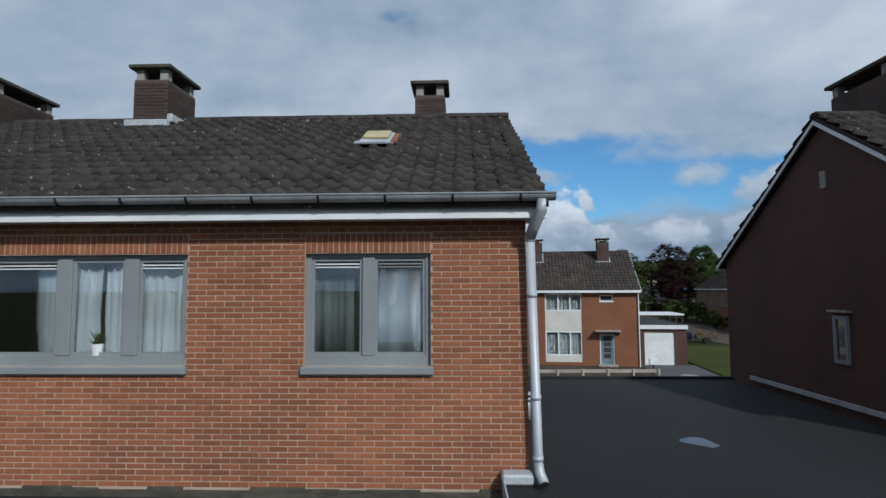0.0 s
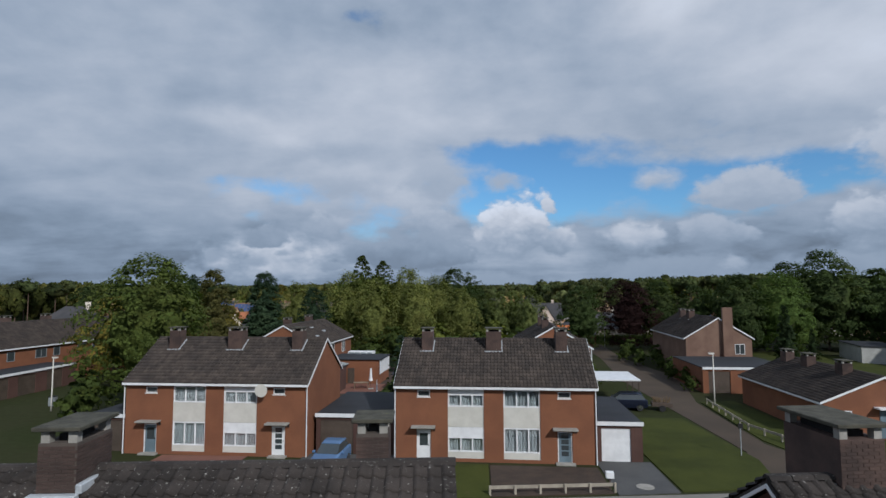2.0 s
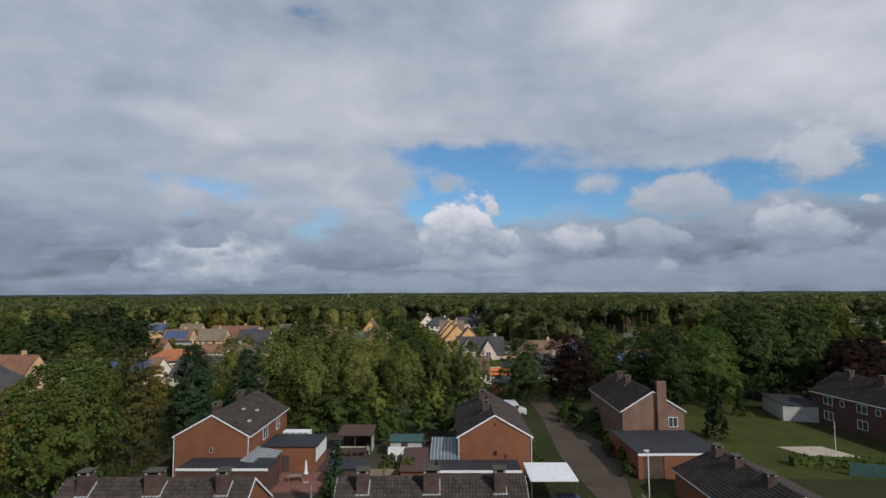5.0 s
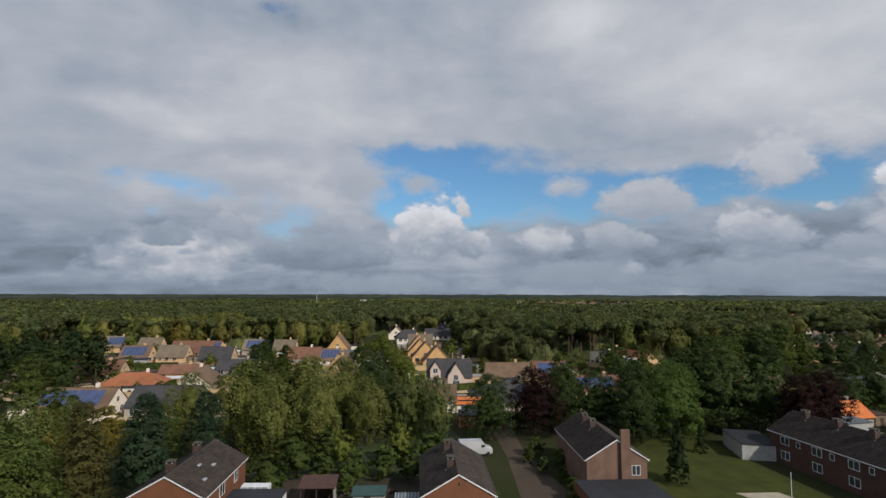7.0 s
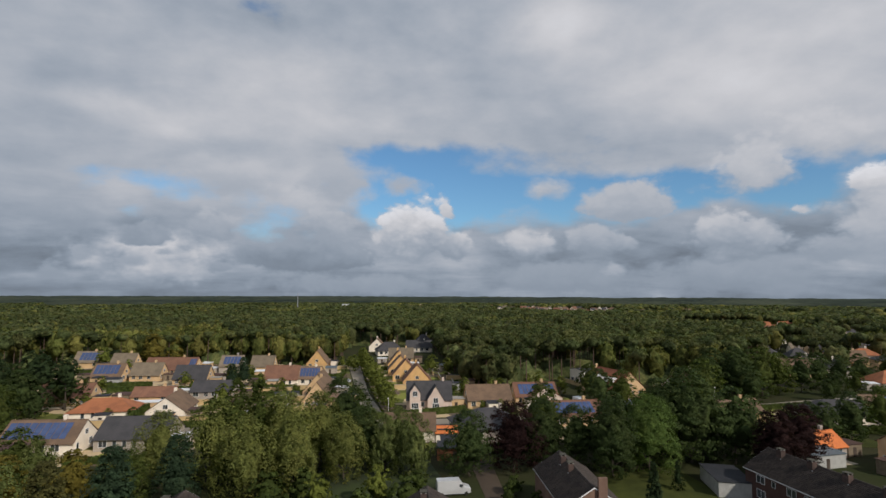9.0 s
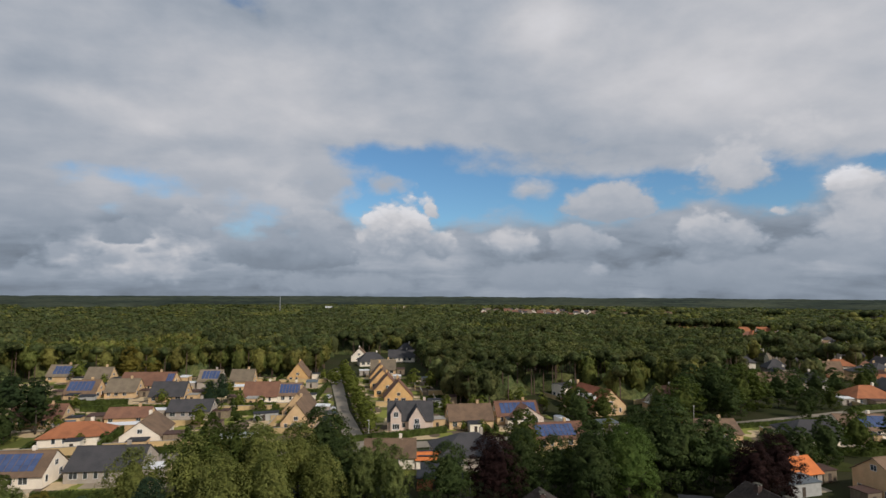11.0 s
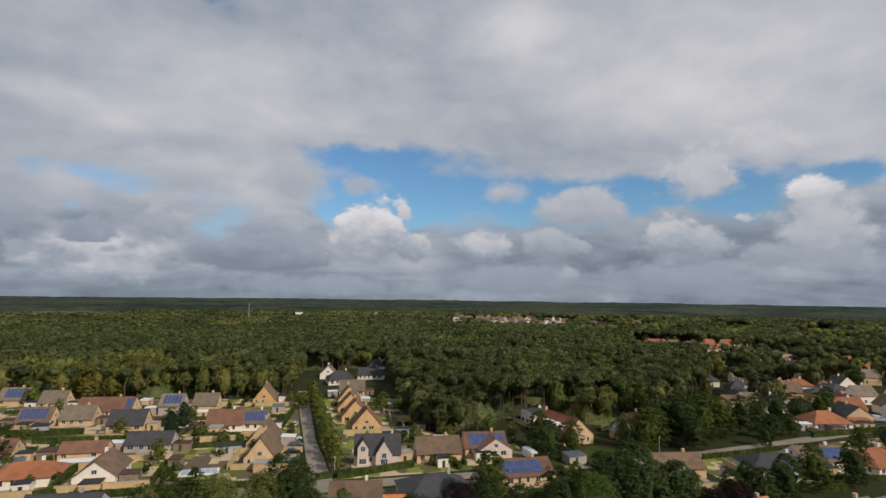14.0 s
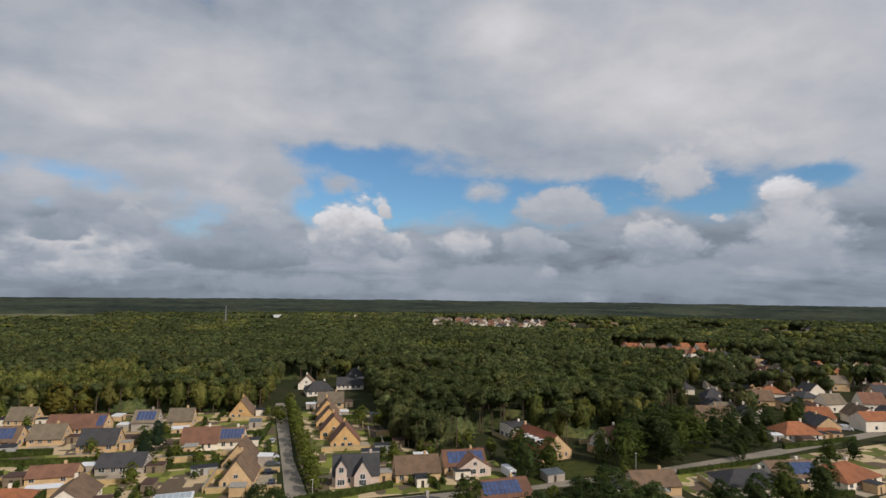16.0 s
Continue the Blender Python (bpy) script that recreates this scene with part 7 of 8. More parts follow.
def wood(name, near, far, step, clumps, per, leaf, mat, seed, share, label, tall=(12, 18), kind="round", solid=(10, 7, 0.80), trunks=False, wide=(0.52, 0.74)):
    """A mass of trees between two distances, in one mesh."""
    rng = np.random.default_rng(seed)
    V, F, total = [], [], 0
    T, TF, stems = [], [], 0
    shapes = [wood_crown(kind, clumps, per, leaf, solid, seed * 10 + k) for k in range(9)]
    turns = np.arange(4) * math.tau / 4
    d = near
    while d < far:
        span = radians(100)
        n = int(d * span / step)
        for k in range(n):
            a = -radians(46) + span * (k + rng.uniform(-0.45, 0.45)) / n
            r = d + rng.uniform(-0.5, 0.5) * step
            x, y = r * math.sin(a), r * math.cos(a)
            patch = stand(x, y) + rng.uniform(-0.26, 0.26)
            if not (share[0] <= patch < share[1]) or not wooded(x, y):
                continue
            grown = 0.5 + 0.9 * noise.noise(Vector((x / 38.0, y / 38.0, 4.0)))
            h = tall[0] + (tall[1] - tall[0]) * (0.65 * min(1.0, max(0.0, grown)) + 0.35 * rng.uniform()) 
            v, f = shapes[rng.integers(9)]
            t = rng.uniform(0, math.tau)
            w = step * rng.uniform(*wide)
            up = min(w * rng.uniform(1.0, 1.35), h * 0.48) if kind == "pine" else h * rng.uniform(0.38, 0.48)
            c, s = math.cos(t) * w, math.sin(t) * w
            V.append(np.stack([v[:, 0] * c - v[:, 1] * s + x, v[:, 0] * s + v[:, 1] * c + y, v[:, 2] * up + h - up * (0.66 if kind == "pine" else 1.0)], 1))
            F.append(f + total)
            total += len(v)
            if trunks:
                T.append(np.concatenate([np.stack([x + q * np.cos(turns), y + q * np.sin(turns), np.full(4, z)], 1) for q, z in ((0.24, -0.1), (0.13, h - up * 0.8))]))
                TF.append(np.array([(i, (i + 1) % 4, 4 + (i + 1) % 4, 4 + i) for i in range(4)]) + stems)
                stems += 8
        d += step
    me = raw_mesh(name, np.concatenate(V), np.concatenate(F), LEAF[mat])
    me.shade_smooth()
    if trunks:
        tagged(new("wood_trunks", raw_mesh("wood_trunks", np.concatenate(T), np.concatenate(TF), PINE_BARK)), "slender bare trunks standing in the wood", "trunks", kind="stuff")
    return tagged(new(name, me), label, "wood", kind="stuff")


PINE_BARK = material("pine_bark", (0.13, 0.085, 0.06), (0.09, 0.062, 0.046), 0.95, 0.6, 8, 0.4)
wood("near_wood", 125, 330, 5.6, 30, 8, 0.135, "wood_green", 1, (-3.0, 0.34), "dense green broad-leaved wood behind the village", (11, 16), trunks=True)
wood("near_wood", 125, 330, 5.2, 24, 9, 0.125, "wood_dark", 2, (0.34, 0.80), "dense dark pine wood behind the village", (12, 18), "pine", (10, 6, 0.74), True)
wood("near_wood", 125, 330, 5.8, 30, 8, 0.135, "wood_pale", 3, (0.80, 3.0), "grey-green mixed wood behind the village", (10, 15), trunks=True)
wood("middle_wood", 330, 640, 6.6, 11, 4, 0.21, "wood_green", 4, (-3.0, 0.34), "wide green wood reaching to the horizon", (11, 16), solid=(8, 4, 0.86))
wood("middle_wood", 330, 640, 6.2, 9, 4, 0.21, "wood_dark", 5, (0.34, 0.86), "wide dark pine wood", (12, 17), "pine", (8, 4, 0.86), True)
wood("middle_wood", 330, 640, 6.8, 11, 4, 0.21, "wood_pale", 6, (0.86, 3.0), "wide mixed wood", (11, 15), solid=(8, 4, 0.86))
wood("far_wood", 640, 1300, 12.0, 7, 2, 0.29, "wood_dark", 7, (-3.0, 0.72), "far dark wood", (11, 16), "pine", (6, 3, 0.95))
wood("far_wood", 640, 1300, 12.0, 7, 2, 0.29, "wood_green", 8, (0.72, 3.0), "far green wood", (11, 16), solid=(6, 3, 0.95))


# the closed under-canopy of the woods, below the single crowns
def under_canopy(name, near, far, step, seed, low, high):
    rings = int((far - near) / step)
    n = int(radians(104) * (near + far) / 2 / step)
    rr = near + np.arange(rings + 1) * (far - near) / rings
    aa = np.linspace(-radians(50), radians(54), n + 1)
    R, A = np.meshgrid(rr, aa, indexing="ij")
    rng = np.random.default_rng(seed)
    R = R + rng.uniform(-0.35, 0.35, R.shape) * step
    X, Y = R * np.sin(A), R * np.cos(A)
    inside = np.array([[wooded(x, y) for x, y in zip(u, w)] for u, w in zip(X, Y)])
    deep = inside.copy()
    for k in (-2, -1, 1, 2):
        deep &= np.roll(inside, k, 0) & np.roll(inside, k, 1)
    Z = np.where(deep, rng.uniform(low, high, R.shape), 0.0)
    idx = np.arange(R.size).reshape(R.shape)
    keep = (deep[:-1, :-1] | deep[1:, :-1] | deep[1:, 1:] | deep[:-1, 1:]).ravel()
    faces = np.stack([idx[:-1, :-1], idx[1:, :-1], idx[1:, 1:], idx[:-1, 1:]], -1).reshape(-1, 4)[keep]
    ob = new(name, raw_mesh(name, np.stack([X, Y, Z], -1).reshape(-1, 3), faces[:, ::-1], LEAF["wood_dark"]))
    return tagged(ob, "dark closed foliage under the crowns of the wood", "wood", kind="stuff")


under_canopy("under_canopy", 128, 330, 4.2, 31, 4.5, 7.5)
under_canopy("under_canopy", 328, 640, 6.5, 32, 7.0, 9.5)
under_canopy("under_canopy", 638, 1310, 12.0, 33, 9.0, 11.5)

# the wooded plain out to the horizon: one rolling canopy with bare fields between
rows, cols = 110, 300
rr = np.geomspace(1250, 4600, rows)
aa = np.linspace(-radians(70), radians(70), cols)
R, A = np.meshgrid(rr, aa, indexing="ij")
rng = np.random.default_rng(4)
X, Y = R * np.sin(A), R * np.cos(A)
tall_patch = np.array([[noise.noise(Vector((x / 420.0, y / 260.0, 1.0))) for x, y in zip(u, w)] for u, w in zip(X, Y)])
Z = 10 + rng.uniform(-3.0, 3.0, R.shape) + 9.0 * tall_patch
bare = np.array([[field(x, y) for x, y in zip(u, w)] for u, w in zip(X, Y)]) | ((tall_patch < -0.34) & (R > 1500))
Z = np.where(bare, 0.2, Z)
Z[0] = -1
idx = np.arange(rows * cols).reshape(rows, cols)
faces = np.stack([idx[:-1, :-1], idx[1:, :-1], idx[1:, 1:], idx[:-1, 1:]], -1).reshape(-1, 4)
open_ground = (bare[:-1, :-1] & bare[1:, :-1] & bare[1:, 1:] & bare[:-1, 1:]).ravel()
plain = np.stack([X, Y, Z], -1).reshape(-1, 3)
# blue-shifted tones put distance haze into the canopy colour
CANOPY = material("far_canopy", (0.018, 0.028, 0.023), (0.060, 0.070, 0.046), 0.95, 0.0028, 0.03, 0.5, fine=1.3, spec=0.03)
STUBBLE = material("stubble_field", (0.17, 0.145, 0.085), (0.10, 0.11, 0.05), 0.95, 0.006, 0.05, 0.0, fine=0.3, spec=0.03)
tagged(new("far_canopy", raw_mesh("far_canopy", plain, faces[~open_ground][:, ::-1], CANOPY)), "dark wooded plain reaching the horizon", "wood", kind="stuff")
tagged(new("far_fields", raw_mesh("far_fields", plain, faces[open_ground][:, ::-1], STUBBLE)), "pale stubble fields between far woods", "field", kind="stuff")
slab("field_far", [(r * math.sin(radians(a)), r * math.cos(radians(a))) for r, a in ((1115, -28.5), (1115, -18.6), (1262, -18.6), (1262, -28.5))], -0.1, 0.15, STUBBLE, "long pale stubble field beyond the woods", "field")

# ---------------- gardens, yards, hedges and outhouses of the village ----------------
YARD = bpy.data.materials.new("garden_patchwork")
YARD.use_nodes = True
q = Graph(YARD.node_tree)
place = q.node("ShaderNodeTexCoord").outputs["Object"]
cells = q.node("ShaderNodeTexVoronoi", distance="CHEBYCHEV")
cells.inputs["Scale"].default_value = 0.21
YARD.node_tree.links.new(place, cells.inputs["Vector"])
pick = q.node("ShaderNodeSeparateXYZ")
YARD.node_tree.links.new(cells.outputs["Color"], pick.inputs[0])
ground_tone = q.mix(q.ramp(pick.outputs[0], 0.50, 0.52), (0.105, 0.118, 0.030), (0.50, 0.39, 0.24))
ground_tone = q.mix(q.ramp(pick.outputs[1], 0.66, 0.68), ground_tone, (0.13, 0.10, 0.07))
ground_tone = q.mix(q.ramp(pick.outputs[2], 0.86, 0.88), ground_tone, (0.20, 0.215, 0.05))
grain = q.math("ADD", 0.65, q.math("MULTIPLY", q.noise(place, 0.9, 6.0, 0.65), 0.7))
ground_tone = q.mix(1.0, ground_tone, q.xyz(grain, grain, grain), "MULTIPLY")
shader = YARD.node_tree.nodes["Principled BSDF"]
YARD.node_tree.links.new(ground_tone, shader.inputs["Base Color"])
shader.inputs["Roughness"].default_value = 0.95
shader.inputs["Specular IOR Level"].default_value = 0.1
slab("yards_west", [(-140, 150), (-4.5, 146.5), (-7, 200), (-12, 266), (-140, 276)], -0.1, 0.025, YARD, "patchwork of pale yards, beds and lawns between houses", "garden")
slab("yards_east", [(4, 150), (62, 154), (62, 176), (44, 186), (34, 200), (30, 262), (-6, 264), (-1, 200)], -0.1, 0.025, YARD, "patchwork of pale yards, beds and lawns between houses", "garden")
slab("yards_south", [(-80, 118), (-40, 116), (-3, 124), (38, 120), (62, 132), (62, 147), (-3, 139.5), (-80, 138)], -0.1, 0.025, YARD, "patchwork of pale yards, beds and lawns between houses", "garden")
slab("yards_town", [(105, 128), (205, 128), (240, 170), (150, 159), (105, 150)], -0.1, 0.025, YARD, "patchwork of pale yards, beds and lawns between houses", "garden")


def hedge(x0, y0, x1, y1, high, wide, seed, mat="hedge", label="clipped green garden hedge"):
    """A clipped hedge of small leaves on a solid core."""
    a, b = Vector((x0, y0, 0)), Vector((x1, y1, 0))
    L = (b - a).length
    h = thing("hedge", x0, y0, math.degrees(math.atan2(y1 - y0, x1 - x0)), label, "hedge", "garden hedges")
    rng = np.random.default_rng(seed)
    n = int(L * 26)
    pts = np.stack([rng.uniform(0, L, n), rng.uniform(-wide / 2, wide / 2, n), rng.uniform(0.15, high, n)], 1)
    side = rng.integers(0, 3, n)
    pts[side == 0, 1] = -wide / 2
    pts[side == 1, 1] = wide / 2
    pts[side == 2, 2] = high
    nrm = np.stack([rng.normal(0, 0.4, n), np.where(side == 0, -1.0, np.where(side == 1, 1.0, 0.0)), np.where(side == 2, 1.0, 0.2)], 1) + rng.normal(0, 0.3, (n, 3))
    pts += rng.normal(0, 0.06, (n, 3))
    ob = new("foliage", raw_mesh("foliage", *cards(pts, nrm, 0.2, rng), LEAF[mat]))
    ob.parent = h
    part("core", boxed(0, L, -wide / 2 + 0.08, wide / 2 - 0.08, 0, high - 0.08), LEAF[mat], h)
    return h


rng = random.Random(44)
HEDGES = [(-0.5, 151, 9, 154), (4.8, 150.5, 26, 157.5), (-56, 147, -8, 149), (-80, 148, -60, 150), (38, 153, 38, 170), (-88, 199, -46, 197), (-44, 186, -20, 188), (-100, 208, -78, 210), (-64, 226, -40, 226), (-22, 224, -12, 224),
          (-120, 247, -70, 250), (62, 152, 64, 170), (-14, 208, -12, 236), (50, 132, 62, 132), (-9.5, 196, -10.5, 210), (24, 206, 44, 206), (112, 151, 160, 158), (168, 168, 205, 172)]
for k, (a, b, c, d) in enumerate(HEDGES):
    hedge(a, b, c, d, rng.uniform(1.3, 2.0), rng.uniform(0.8, 1.3), k)
hedge(43, 66, 58, 63, 1.2, 1.4, 90, label="dark hedge across the lawn's end")
screen = thing("fence_screen", 47.0, 62.0, -17, "long fence covered with teal sheeting", "fence")
part("sheeting", boxed(0, 12.0, 0, 0.04, 0.1, 1.5), TEAL, screen)
for k in range(7):
    part("post", boxed(k * 1.98, k * 1.98 + 0.06, 0.045, 0.11, 0, 1.6), ZINC, screen)
pole = thing("flag_pole", 49.0, 66.6, 0, "slim white pole standing on the lawn", "pole")
bm = bm_new()
tube(bm, [(0, 0, 0), (0, 0, 5.0)], 0.05, 8, 0.7)
part("pole", bm, WHITE, pole)
hedge(-10.6, 51, -10.2, 62, 1.8, 1.0, 91)

TAN_WALL = material("tan_garden_wall", (0.55, 0.4, 0.2), (0.47, 0.34, 0.17), 0.9, 0.8, 8, 0.1)
for k, (x, y, turn, w, label) in enumerate(((-46, 192.5, 2, 19, "long tan garden wall between two gardens"), (28, 214, 0, 22, "long tan garden wall beside the yellow houses"), (-86, 146.5, 4, 22, "long tan garden wall along the street"), (-30, 225, -2, 12, "tan garden wall behind the hedge"))):
    gw = thing("garden_wall", x, y, turn, label, "wall")
    part("wall", boxed(0, w, 0, 0.24, 0, 1.9), TAN_WALL, gw)
    part("coping", boxed(-0.05, w + 0.05, -0.05, 0.29, 1.903, 1.98), CONCRETE, gw)
SHEDS = [(-95, 212, 5), (-60, 218, -8), (-47, 229, 3), (-33, 216, 80), (-30, 178, 10), (-40, 166, -5), (-68, 168, 4), (-82, 170, 12), (25, 192, -4), (32, 196, 2), (36, 178, -3), (29, 240, 5), (-105, 238, -6), (-84, 252, 4), (-72, 255, 85),
         (-20, 236, -4), (34, 216, 3), (58, 178, 6), (-55, 165, -3), (70, 152, 8), (20, 186, 0), (40, 188, -6)]
for k, (x, y, turn) in enumerate(SHEDS):
    wall_kind, roof_kind, words = ((WALL_PALE, BITUMEN_GREY, "pale garden shed with a dark flat roof"), (WOOD, RED_SHED, "wooden garden shed with a red-brown roof"), (WALLS["buff"], WHITE, "low buff annexe with a white roof sheet"), (WALLS["grey"], CORRUGATED, "grey garden store with a blue-grey roof"))[k % 4]
    shed(x, y, turn, rng.uniform(3, 8), rng.uniform(2.5, 4.5), rng.uniform(2.1, 2.6), wall_kind, roof_kind, words, rng.uniform(0.05, 0.5))
# annexes, terraces, hedges and walls round the village houses
TERRACE = material("pale_terrace", (0.40, 0.34, 0.25), (0.30, 0.25, 0.18), 0.9, 0.3, 4, 0.2, vary=0.3)
rng = random.Random(61)
centres = [(x + L / 2 * math.cos(radians(t)) - D / 2 * math.sin(radians(t)), y + L / 2 * math.sin(radians(t)) + D / 2 * math.cos(radians(t))) for x, y, t, L, D, *_ in VILLAGE]


def free(x, y, room, but=None):
    """Whether a place lies clear of every village house and of the streets."""
    if abs(x - (4.6 - 0.095 * (y - 150))) < 7 or 137 < y - 0.09 * x < 152:
        return False
    return all(k == but or math.hypot(x - u, y - v) > room for k, (u, v) in enumerate(centres))


for n, (x, y, turn, L, D, *_) in enumerate(VILLAGE):
    if math.hypot(x, y) > 290:
        continue
    c, k = math.cos(radians(turn)), math.sin(radians(turn))

    def spot(u, v):
        return x + u * c - v * k, y + u * k + v * c
    for u, v in ((L + 0.6, rng.uniform(0, 2)), (-5.2, rng.uniform(0, 2)), (rng.uniform(0, L * 0.5), -4.6)):
        w, d = rng.uniform(3.4, 5.0), rng.uniform(3.2, 4.4)
        px, py = spot(u + w / 2, v + d / 2)
        if free(px, py, 8.0, n) and rng.random() < 0.62:
            wall_kind, roof_kind, words = rng.choice(((WALLS["buff"], BITUMEN_GREY, "flat-roofed buff annexe beside a village house"), (WALLS["white"], BITUMEN_GREY, "flat-roofed white annexe beside a village house"), (WALLS["buff"], CONCRETE, "low buff garage with a pale roof"), (WOOD, RED_SHED, "wooden annexe with a red-brown roof"), (WALLS["grey"], WHITE, "grey annexe with a white roof sheet")))
            shed(*spot(u, v), turn, w, d, rng.uniform(2.3, 2.8), wall_kind, roof_kind, words, rng.uniform(0.02, 0.25))
    px, py = spot(L / 2, -5.5)
    if free(px, py, 7.5, n):
        tw, td = rng.uniform(0.4, 0.9) * L, rng.uniform(2.5, 4.5)
        ta = rng.uniform(0, L - tw)
        slab("terrace", [spot(ta, -0.1), spot(ta, -td), spot(ta + tw, -td), spot(ta + tw, -0.1)], -0.05, 0.06, TERRACE, "pale paved terrace before a village house", "terrace")
    for (u0, v0), (u1, v1) in (((-1.6, -8), (-1.6, D + 3)), ((-1.2, -8.4), (L + 1.2, -8.4)), ((L + 1.4, D + 4), (-1.2, D + 4))):
        a, b = spot(u0, v0), spot(u1, v1)
        mid = ((a[0] + b[0]) / 2, (a[1] + b[1]) / 2)
        if not (free(*a, 7.0, n) and free(*b, 7.0, n) and free(*mid, 7.0, n)):
            continue
        roll_ = rng.random()
        if roll_ < 0.45:
            hedge(*a, *b, rng.uniform(1.2, 2.1), rng.uniform(0.7, 1.2), 200 + n)
        elif roll_ < 0.8:
            span = math.dist(a, b)
            gw = thing("garden_wall", *a, math.degrees(math.atan2(b[1] - a[1], b[0] - a[0])), "tan garden wall round a village garden", "wall")
            part("wall", boxed(0, span, 0, 0.22, 0, 1.6), TAN_WALL, gw)
            part("coping", boxed(-0.04, span + 0.04, -0.05, 0.27, 1.603, 1.67), CONCRETE, gw)
for k in range(40):
    x, y = rng.uniform(-125, 55), rng.uniform(152, 262)
    if (x < -12 or x > 8) and free(x, y, 8.0):
        plant("bush" if k % 4 else "small", x, y, rng.uniform(0.7, 1.5) if k % 4 else rng.uniform(0.5, 0.9))
pool = thing("swimming_pool", -35, 159, 6, "covered garden pool with a white rim", "pool")
part("rim", boxed(-0.6, 9.2, -0.6, 4.6, 0.03, 0.35, 0.02), WHITE, pool)
part("pool_cover", boxed(0, 8.6, 0, 4.0, 0.353, 0.42), material("pale_blue_cover", (0.4, 0.47, 0.52), None, 0.4, 1, 5, 0.0), pool)
for k in range(1, 6):
    part("cover_rail", boxed(k * 1.43 - 0.06, k * 1.43 + 0.06, 0, 4.0, 0.423, 0.47), WHITE, pool)
mast = thing("radio_mast", -120, 880, 0, "slender grey radio mast above the woods", "mast")
bm = bm_new()
tube(bm, [(0, 0, 0), (0, 0, 34)], 0.9, 6, 0.5)
part("mast", bm, ZINC, mast)
hall = thing("far_hall", -64, 1090, 0, "white flat-roofed hall far off in the woods", "hall")
part("wall", boxed(0, 24, 0, 16, 0, 12.5), WHITE, hall)
part("roof", boxed(-0.4, 24.4, -0.4, 16.4, 12.503, 13.0), WHITE, hall)

# ---------------- bricks and tiles of the near house ----------------
BL, BH, JOINT = 0.19, 0.0495, 0.0105
COURSE = BH + JOINT


def brick_mesh(length, height, name="brick"):
    bm = boxed(0, length, 0, 0.03, 0, height)
    bmesh.ops.bevel(bm, geom=[e for e in bm.edges if all(v.co.y < 0.01 for v in e.verts)], offset=0.004, segments=1, affect="EDGES")
    return to_mesh(name, bm, BRICK)


WHOLE, HALF, SOLDIER = brick_mesh(BL, BH), brick_mesh(BL / 2 - JOINT / 2, BH), brick_mesh(BH, BL + 0.02)
rng = random.Random(21)
rest = bm_new()


def lay(me, x, z, length, height):
    y = -0.002 + rng.uniform(-0.0025, 0.0025)
    if -2.5 < x < -1.45 and 3.0 < z < 5.7 or -0.2 < x < 0.9 and 4.2 < z < 4.6:
        piece("brick", me, front_wall, pose(x, y, z, 0, 0, rng.uniform(-0.15, 0.15)))
    else:
        x += rng.uniform(-0.002, 0.002)
        e = 0.004
        o = [(x, z), (x + length, z), (x + length, z + height), (x, z + height)]
        i = [(x + e, z + e), (x + length - e, z + e), (x + length - e, z + height - e), (x + e, z + height - e)]
        a = [rest.verts.new((p[0], 0.012, p[1])) for p in o]
        b = [rest.verts.new((p[0], y + e, p[1])) for p in o]
        c = [rest.verts.new((p[0], y, p[1])) for p in i]
        for s, t in ((a, b), (b, c)):
            for k in range(4):
                rest.faces.new([s[k], s[(k + 1) % 4], t[(k + 1) % 4], t[k]])
        rest.faces.new(c)


soldiers = [(W1[0] - 0.03, W1[1] + 0.03), (W2[0] - 0.03, W2[1] + 0.03)]
row = 0
z = LOW + 0.005
while z + BH < 5.74:
    x = -9.6 - (0.0 if row % 2 else BL / 2 + JOINT / 2)
    while x < XR:
        a, b = max(x, -9.6), min(x + BL, XR)
        spans = [(a, b)]
        for w in (W1, W2):
            top = w[3] + 0.215
            low = w[2] - 0.10
            if z + BH > low and z < top:
                edge = 0.0 if z > w[3] - 0.02 else 0.0
                cut = []
                for s, t in spans:
                    if t <= w[0] - edge or s >= w[1] + edge:
                        cut.append((s, t))
                    else:
                        if s < w[0] - 0.02:
                            cut.append((s, w[0] - 0.006))
                        if t > w[1] + 0.02:
                            cut.append((w[1] + 0.006, t))
                spans = cut
        for s, t in spans:
            if t - s > 0.025:
                full = abs(t - s - BL) < 0.003
                lay(WHOLE if full else brick_mesh(t - s, BH) if -2.5 < s < -1.45 or -0.2 < s < 0.9 else None, s, z, t - s, BH)
        x += BL + JOINT
    z += COURSE
    row += 1
for w in (W1, W2):
    n = round((w[1] - w[0]) / COURSE)
    for k in range(n):
        lay(SOLDIER, w[0] + 0.005 + k * (w[1] - w[0]) / n, w[3] + 0.006, BH, BL + 0.012)
bricks = part("bricks", rest, BRICK, front_wall)
bricks["kind"] = "stuff"

# the near chimneys: courses of weathered bricks on the two faces that show
def chimney_bricks(stack, x0, x1, y0, y1, z0, z1):
    bm = bm_new()
    for face in ("front", "right"):
        a0, a1 = (x0, x1) if face == "front" else (y0, y1)
        row, z = 0, z0
        while z + 0.05 < z1:
            a = a0 - (0.1 if row % 2 else 0.0)
            while a < a1 - 0.01:
                p, q = max(a, a0), min(a + 0.19, a1)
                if q - p > 0.03:
                    out = rng.uniform(0.006, 0.012)
                    if face == "front":
                        box(bm, p, q, y0 - out, y0 + 0.002, z, z + 0.05)
                    else:
                        box(bm, x1 - 0.002, x1 + out, p, q, z, z + 0.05)
                a += 0.2
            z += 0.062
            row += 1
    ob = part("chimney_bricks", bm, BRICK_CH, stack)
    ob["kind"] = "stuff"


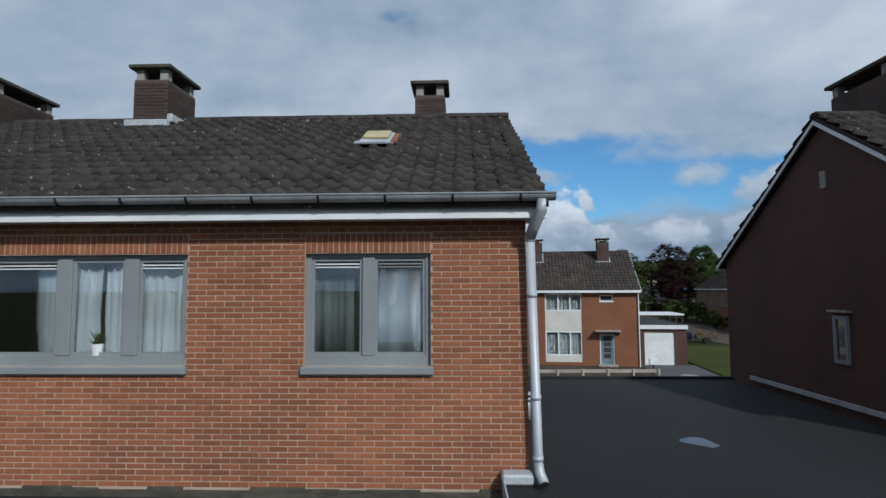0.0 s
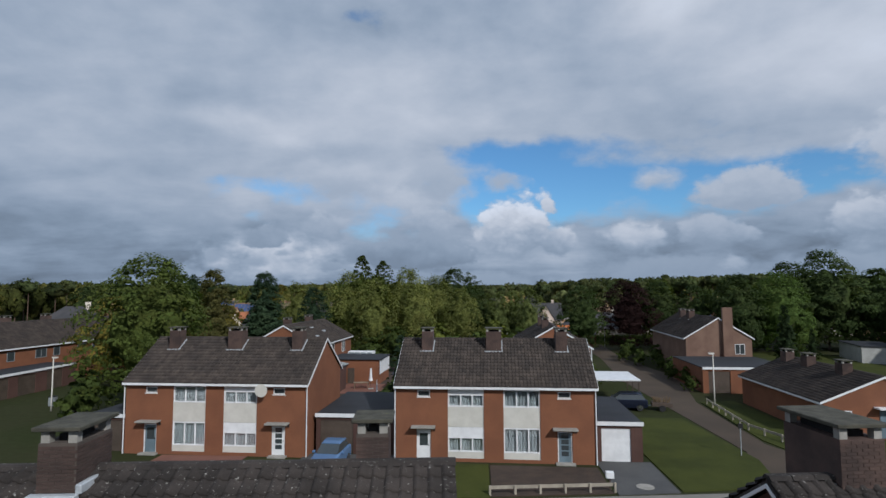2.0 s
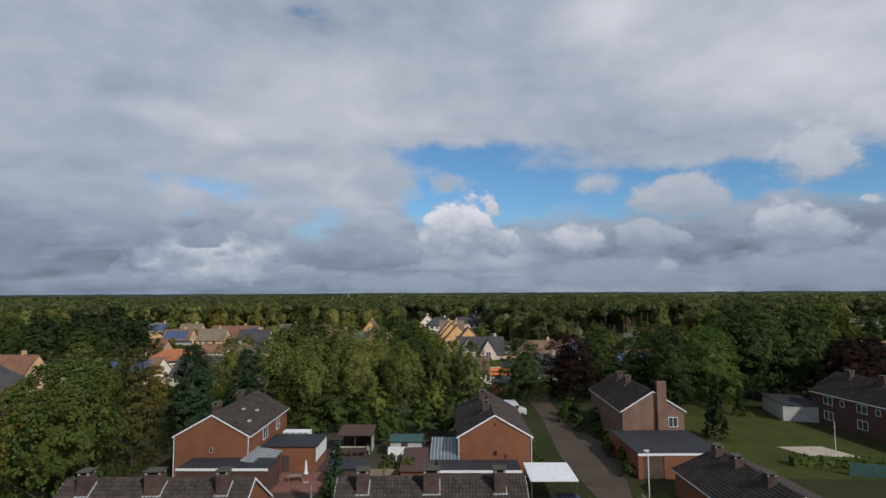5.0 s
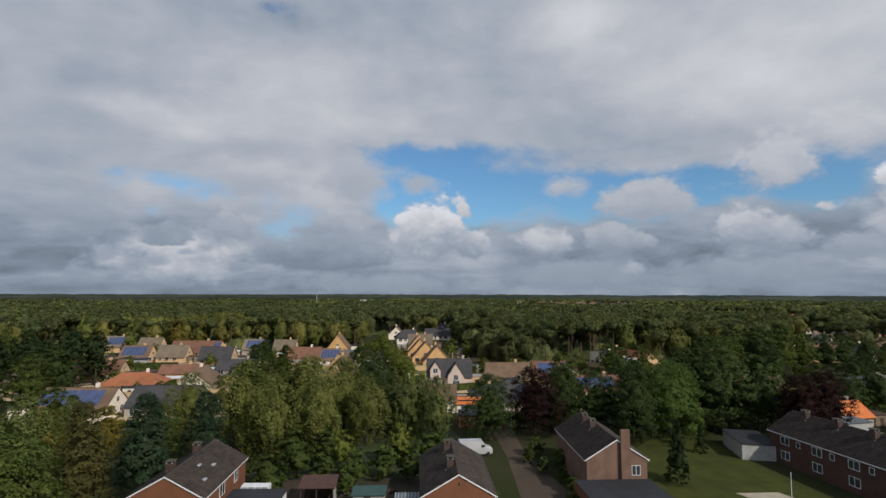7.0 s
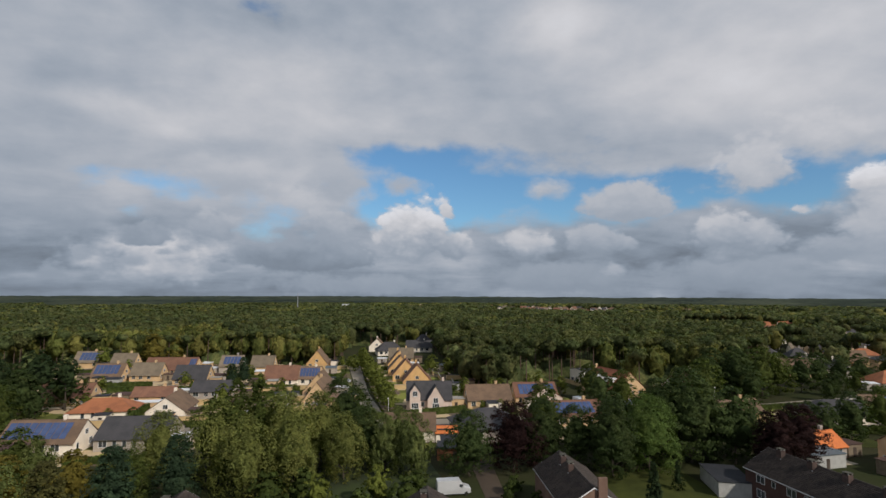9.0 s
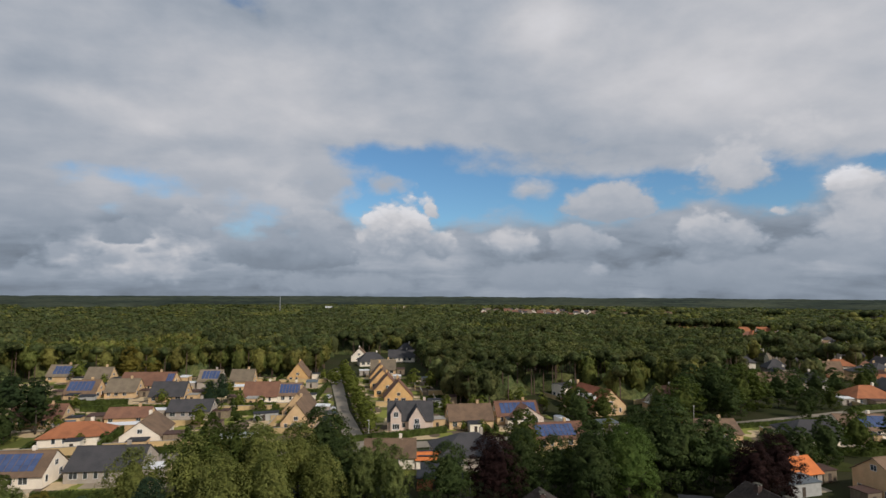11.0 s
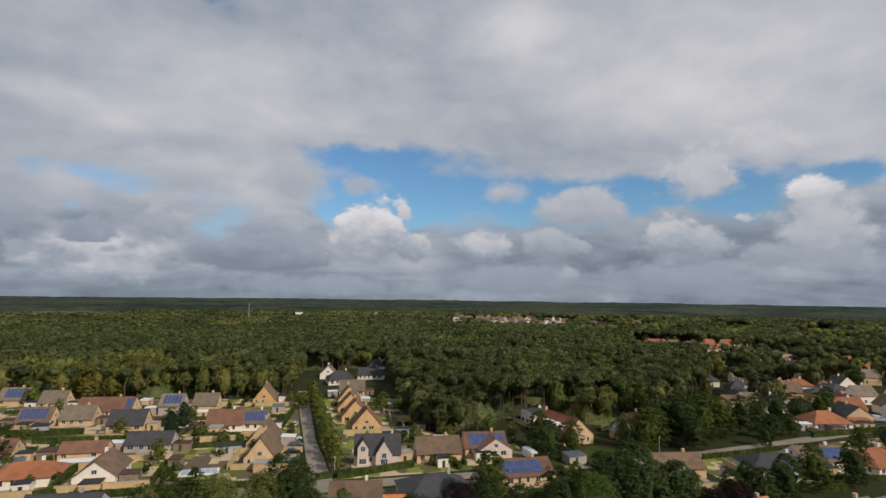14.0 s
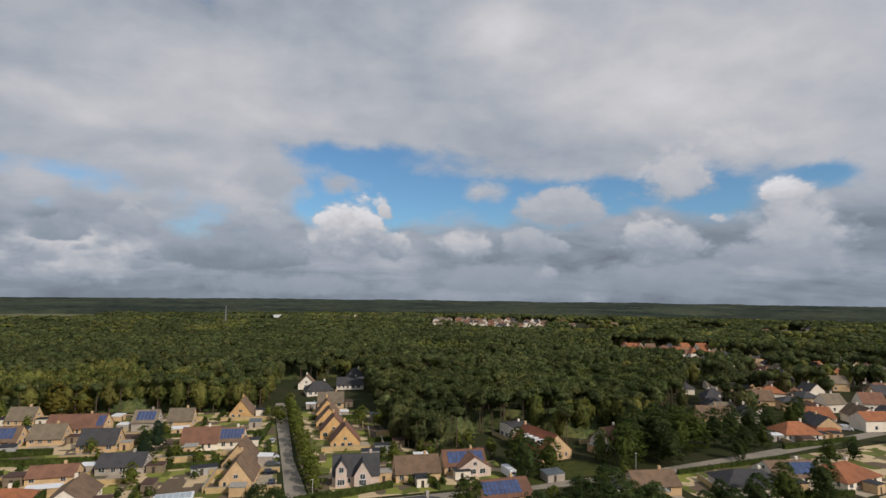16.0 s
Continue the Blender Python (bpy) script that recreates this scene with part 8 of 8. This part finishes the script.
for stack, spec in STACKS:
    chimney_bricks(stack, *spec)

# pantiles: those near the roof window are pieces of their own
run = math.hypot(RIDGE[0] - EAVE[0], RIDGE[1] - EAVE[1])
uy, uz = (RIDGE[0] - EAVE[0]) / run, (RIDGE[1] - EAVE[1]) / run


def singled(x, s):
    return -3.0 < x < 1.4


tile_sheet("roof_tiles", XL, XR + 0.2, EAVE, RIDGE, TILE, roof, 3, keep=lambda x, s: not singled(x, s))
tile_sheet("roof_tiles", XL, XR + 0.2, (DEEP + 0.3, EAVE[1]), RIDGE, TILE, roof, 4)
rows = round(run / 0.335)
cols = round((XR + 0.2 - XL) / 0.24)
row_step, col_step = run / rows, (XR + 0.2 - XL) / cols
shapes = []
for k in range(5):
    v, f = tile_field(0, col_step, (0.0, 0.0), (row_step, 0.0), col_step, row_step, seed=60 + k)
    shapes.append(raw_mesh("roof_tile", v, f, TILE))
slope = math.degrees(math.atan2(uz, uy))
for j in range(rows):
    for i in range(cols):
        x, s = XL + i * col_step, j * row_step
        if singled(x + col_step / 2, s + row_step / 2):
            piece("roof_tile", shapes[rng.randrange(5)], roof, pose(x, EAVE[0] + s * uy, EAVE[1] + s * uz, slope + rng.uniform(-0.5, 0.5), rng.uniform(-0.6, 0.6), rng.uniform(-0.5, 0.5)))
n = round((XR + 0.2 - XL) / 0.38)
step = (XR + 0.2 - XL) / n
for i in range(n):
    a = XL + i * step
    bm = bm_new()
    lift = rng.uniform(-0.006, 0.006)
    prism(bm, [(4.27, RIDGE[1] - 0.02), (4.31, RIDGE[1] + 0.05 + lift), (4.36, RIDGE[1] + 0.075 + lift), (4.44, RIDGE[1] + 0.075 + lift), (4.49, RIDGE[1] + 0.05 + lift), (4.53, RIDGE[1] - 0.02)], a, a + step + 0.02, "x")
    part("ridge_tile", bm, TILE, roof)
# roof window
sky_win = new("roof_window")
sky_win.parent = home
sky_win.matrix_basis = pose(-1.18, EAVE[0] + 2.45 * uy, EAVE[1] + 2.45 * uz + 0.055, slope, 0, 0)
YELLOWED = material("yellowed_plastic", (0.5, 0.42, 0.22), (0.42, 0.36, 0.2), 0.4, 2.0, 12, 0.05, fine=0.15)
part("frame", boxed(0.05, 0.51, 0, 0.60, 0.03, 0.075, 0.015), LEAD, sky_win)
part("dome", boxed(0.09, 0.47, 0.08, 0.56, 0.075, 0.115, 0.03), YELLOWED, sky_win, "yellowed plastic dome")
part("apron", boxed(0.0, 0.56, -0.12, 0.0, 0.045, 0.065), LEAD, sky_win)
RUST = material("rusty_flashing", (0.25, 0.1, 0.05), (0.17, 0.075, 0.045), 0.85, 6.0, 30, 0.3)
part("side_flashing", boxed(0.515, 0.60, -0.10, 0.5, 0.04, 0.075), RUST, sky_win)
tagged(sky_win, "small roof window with a yellowed dome")
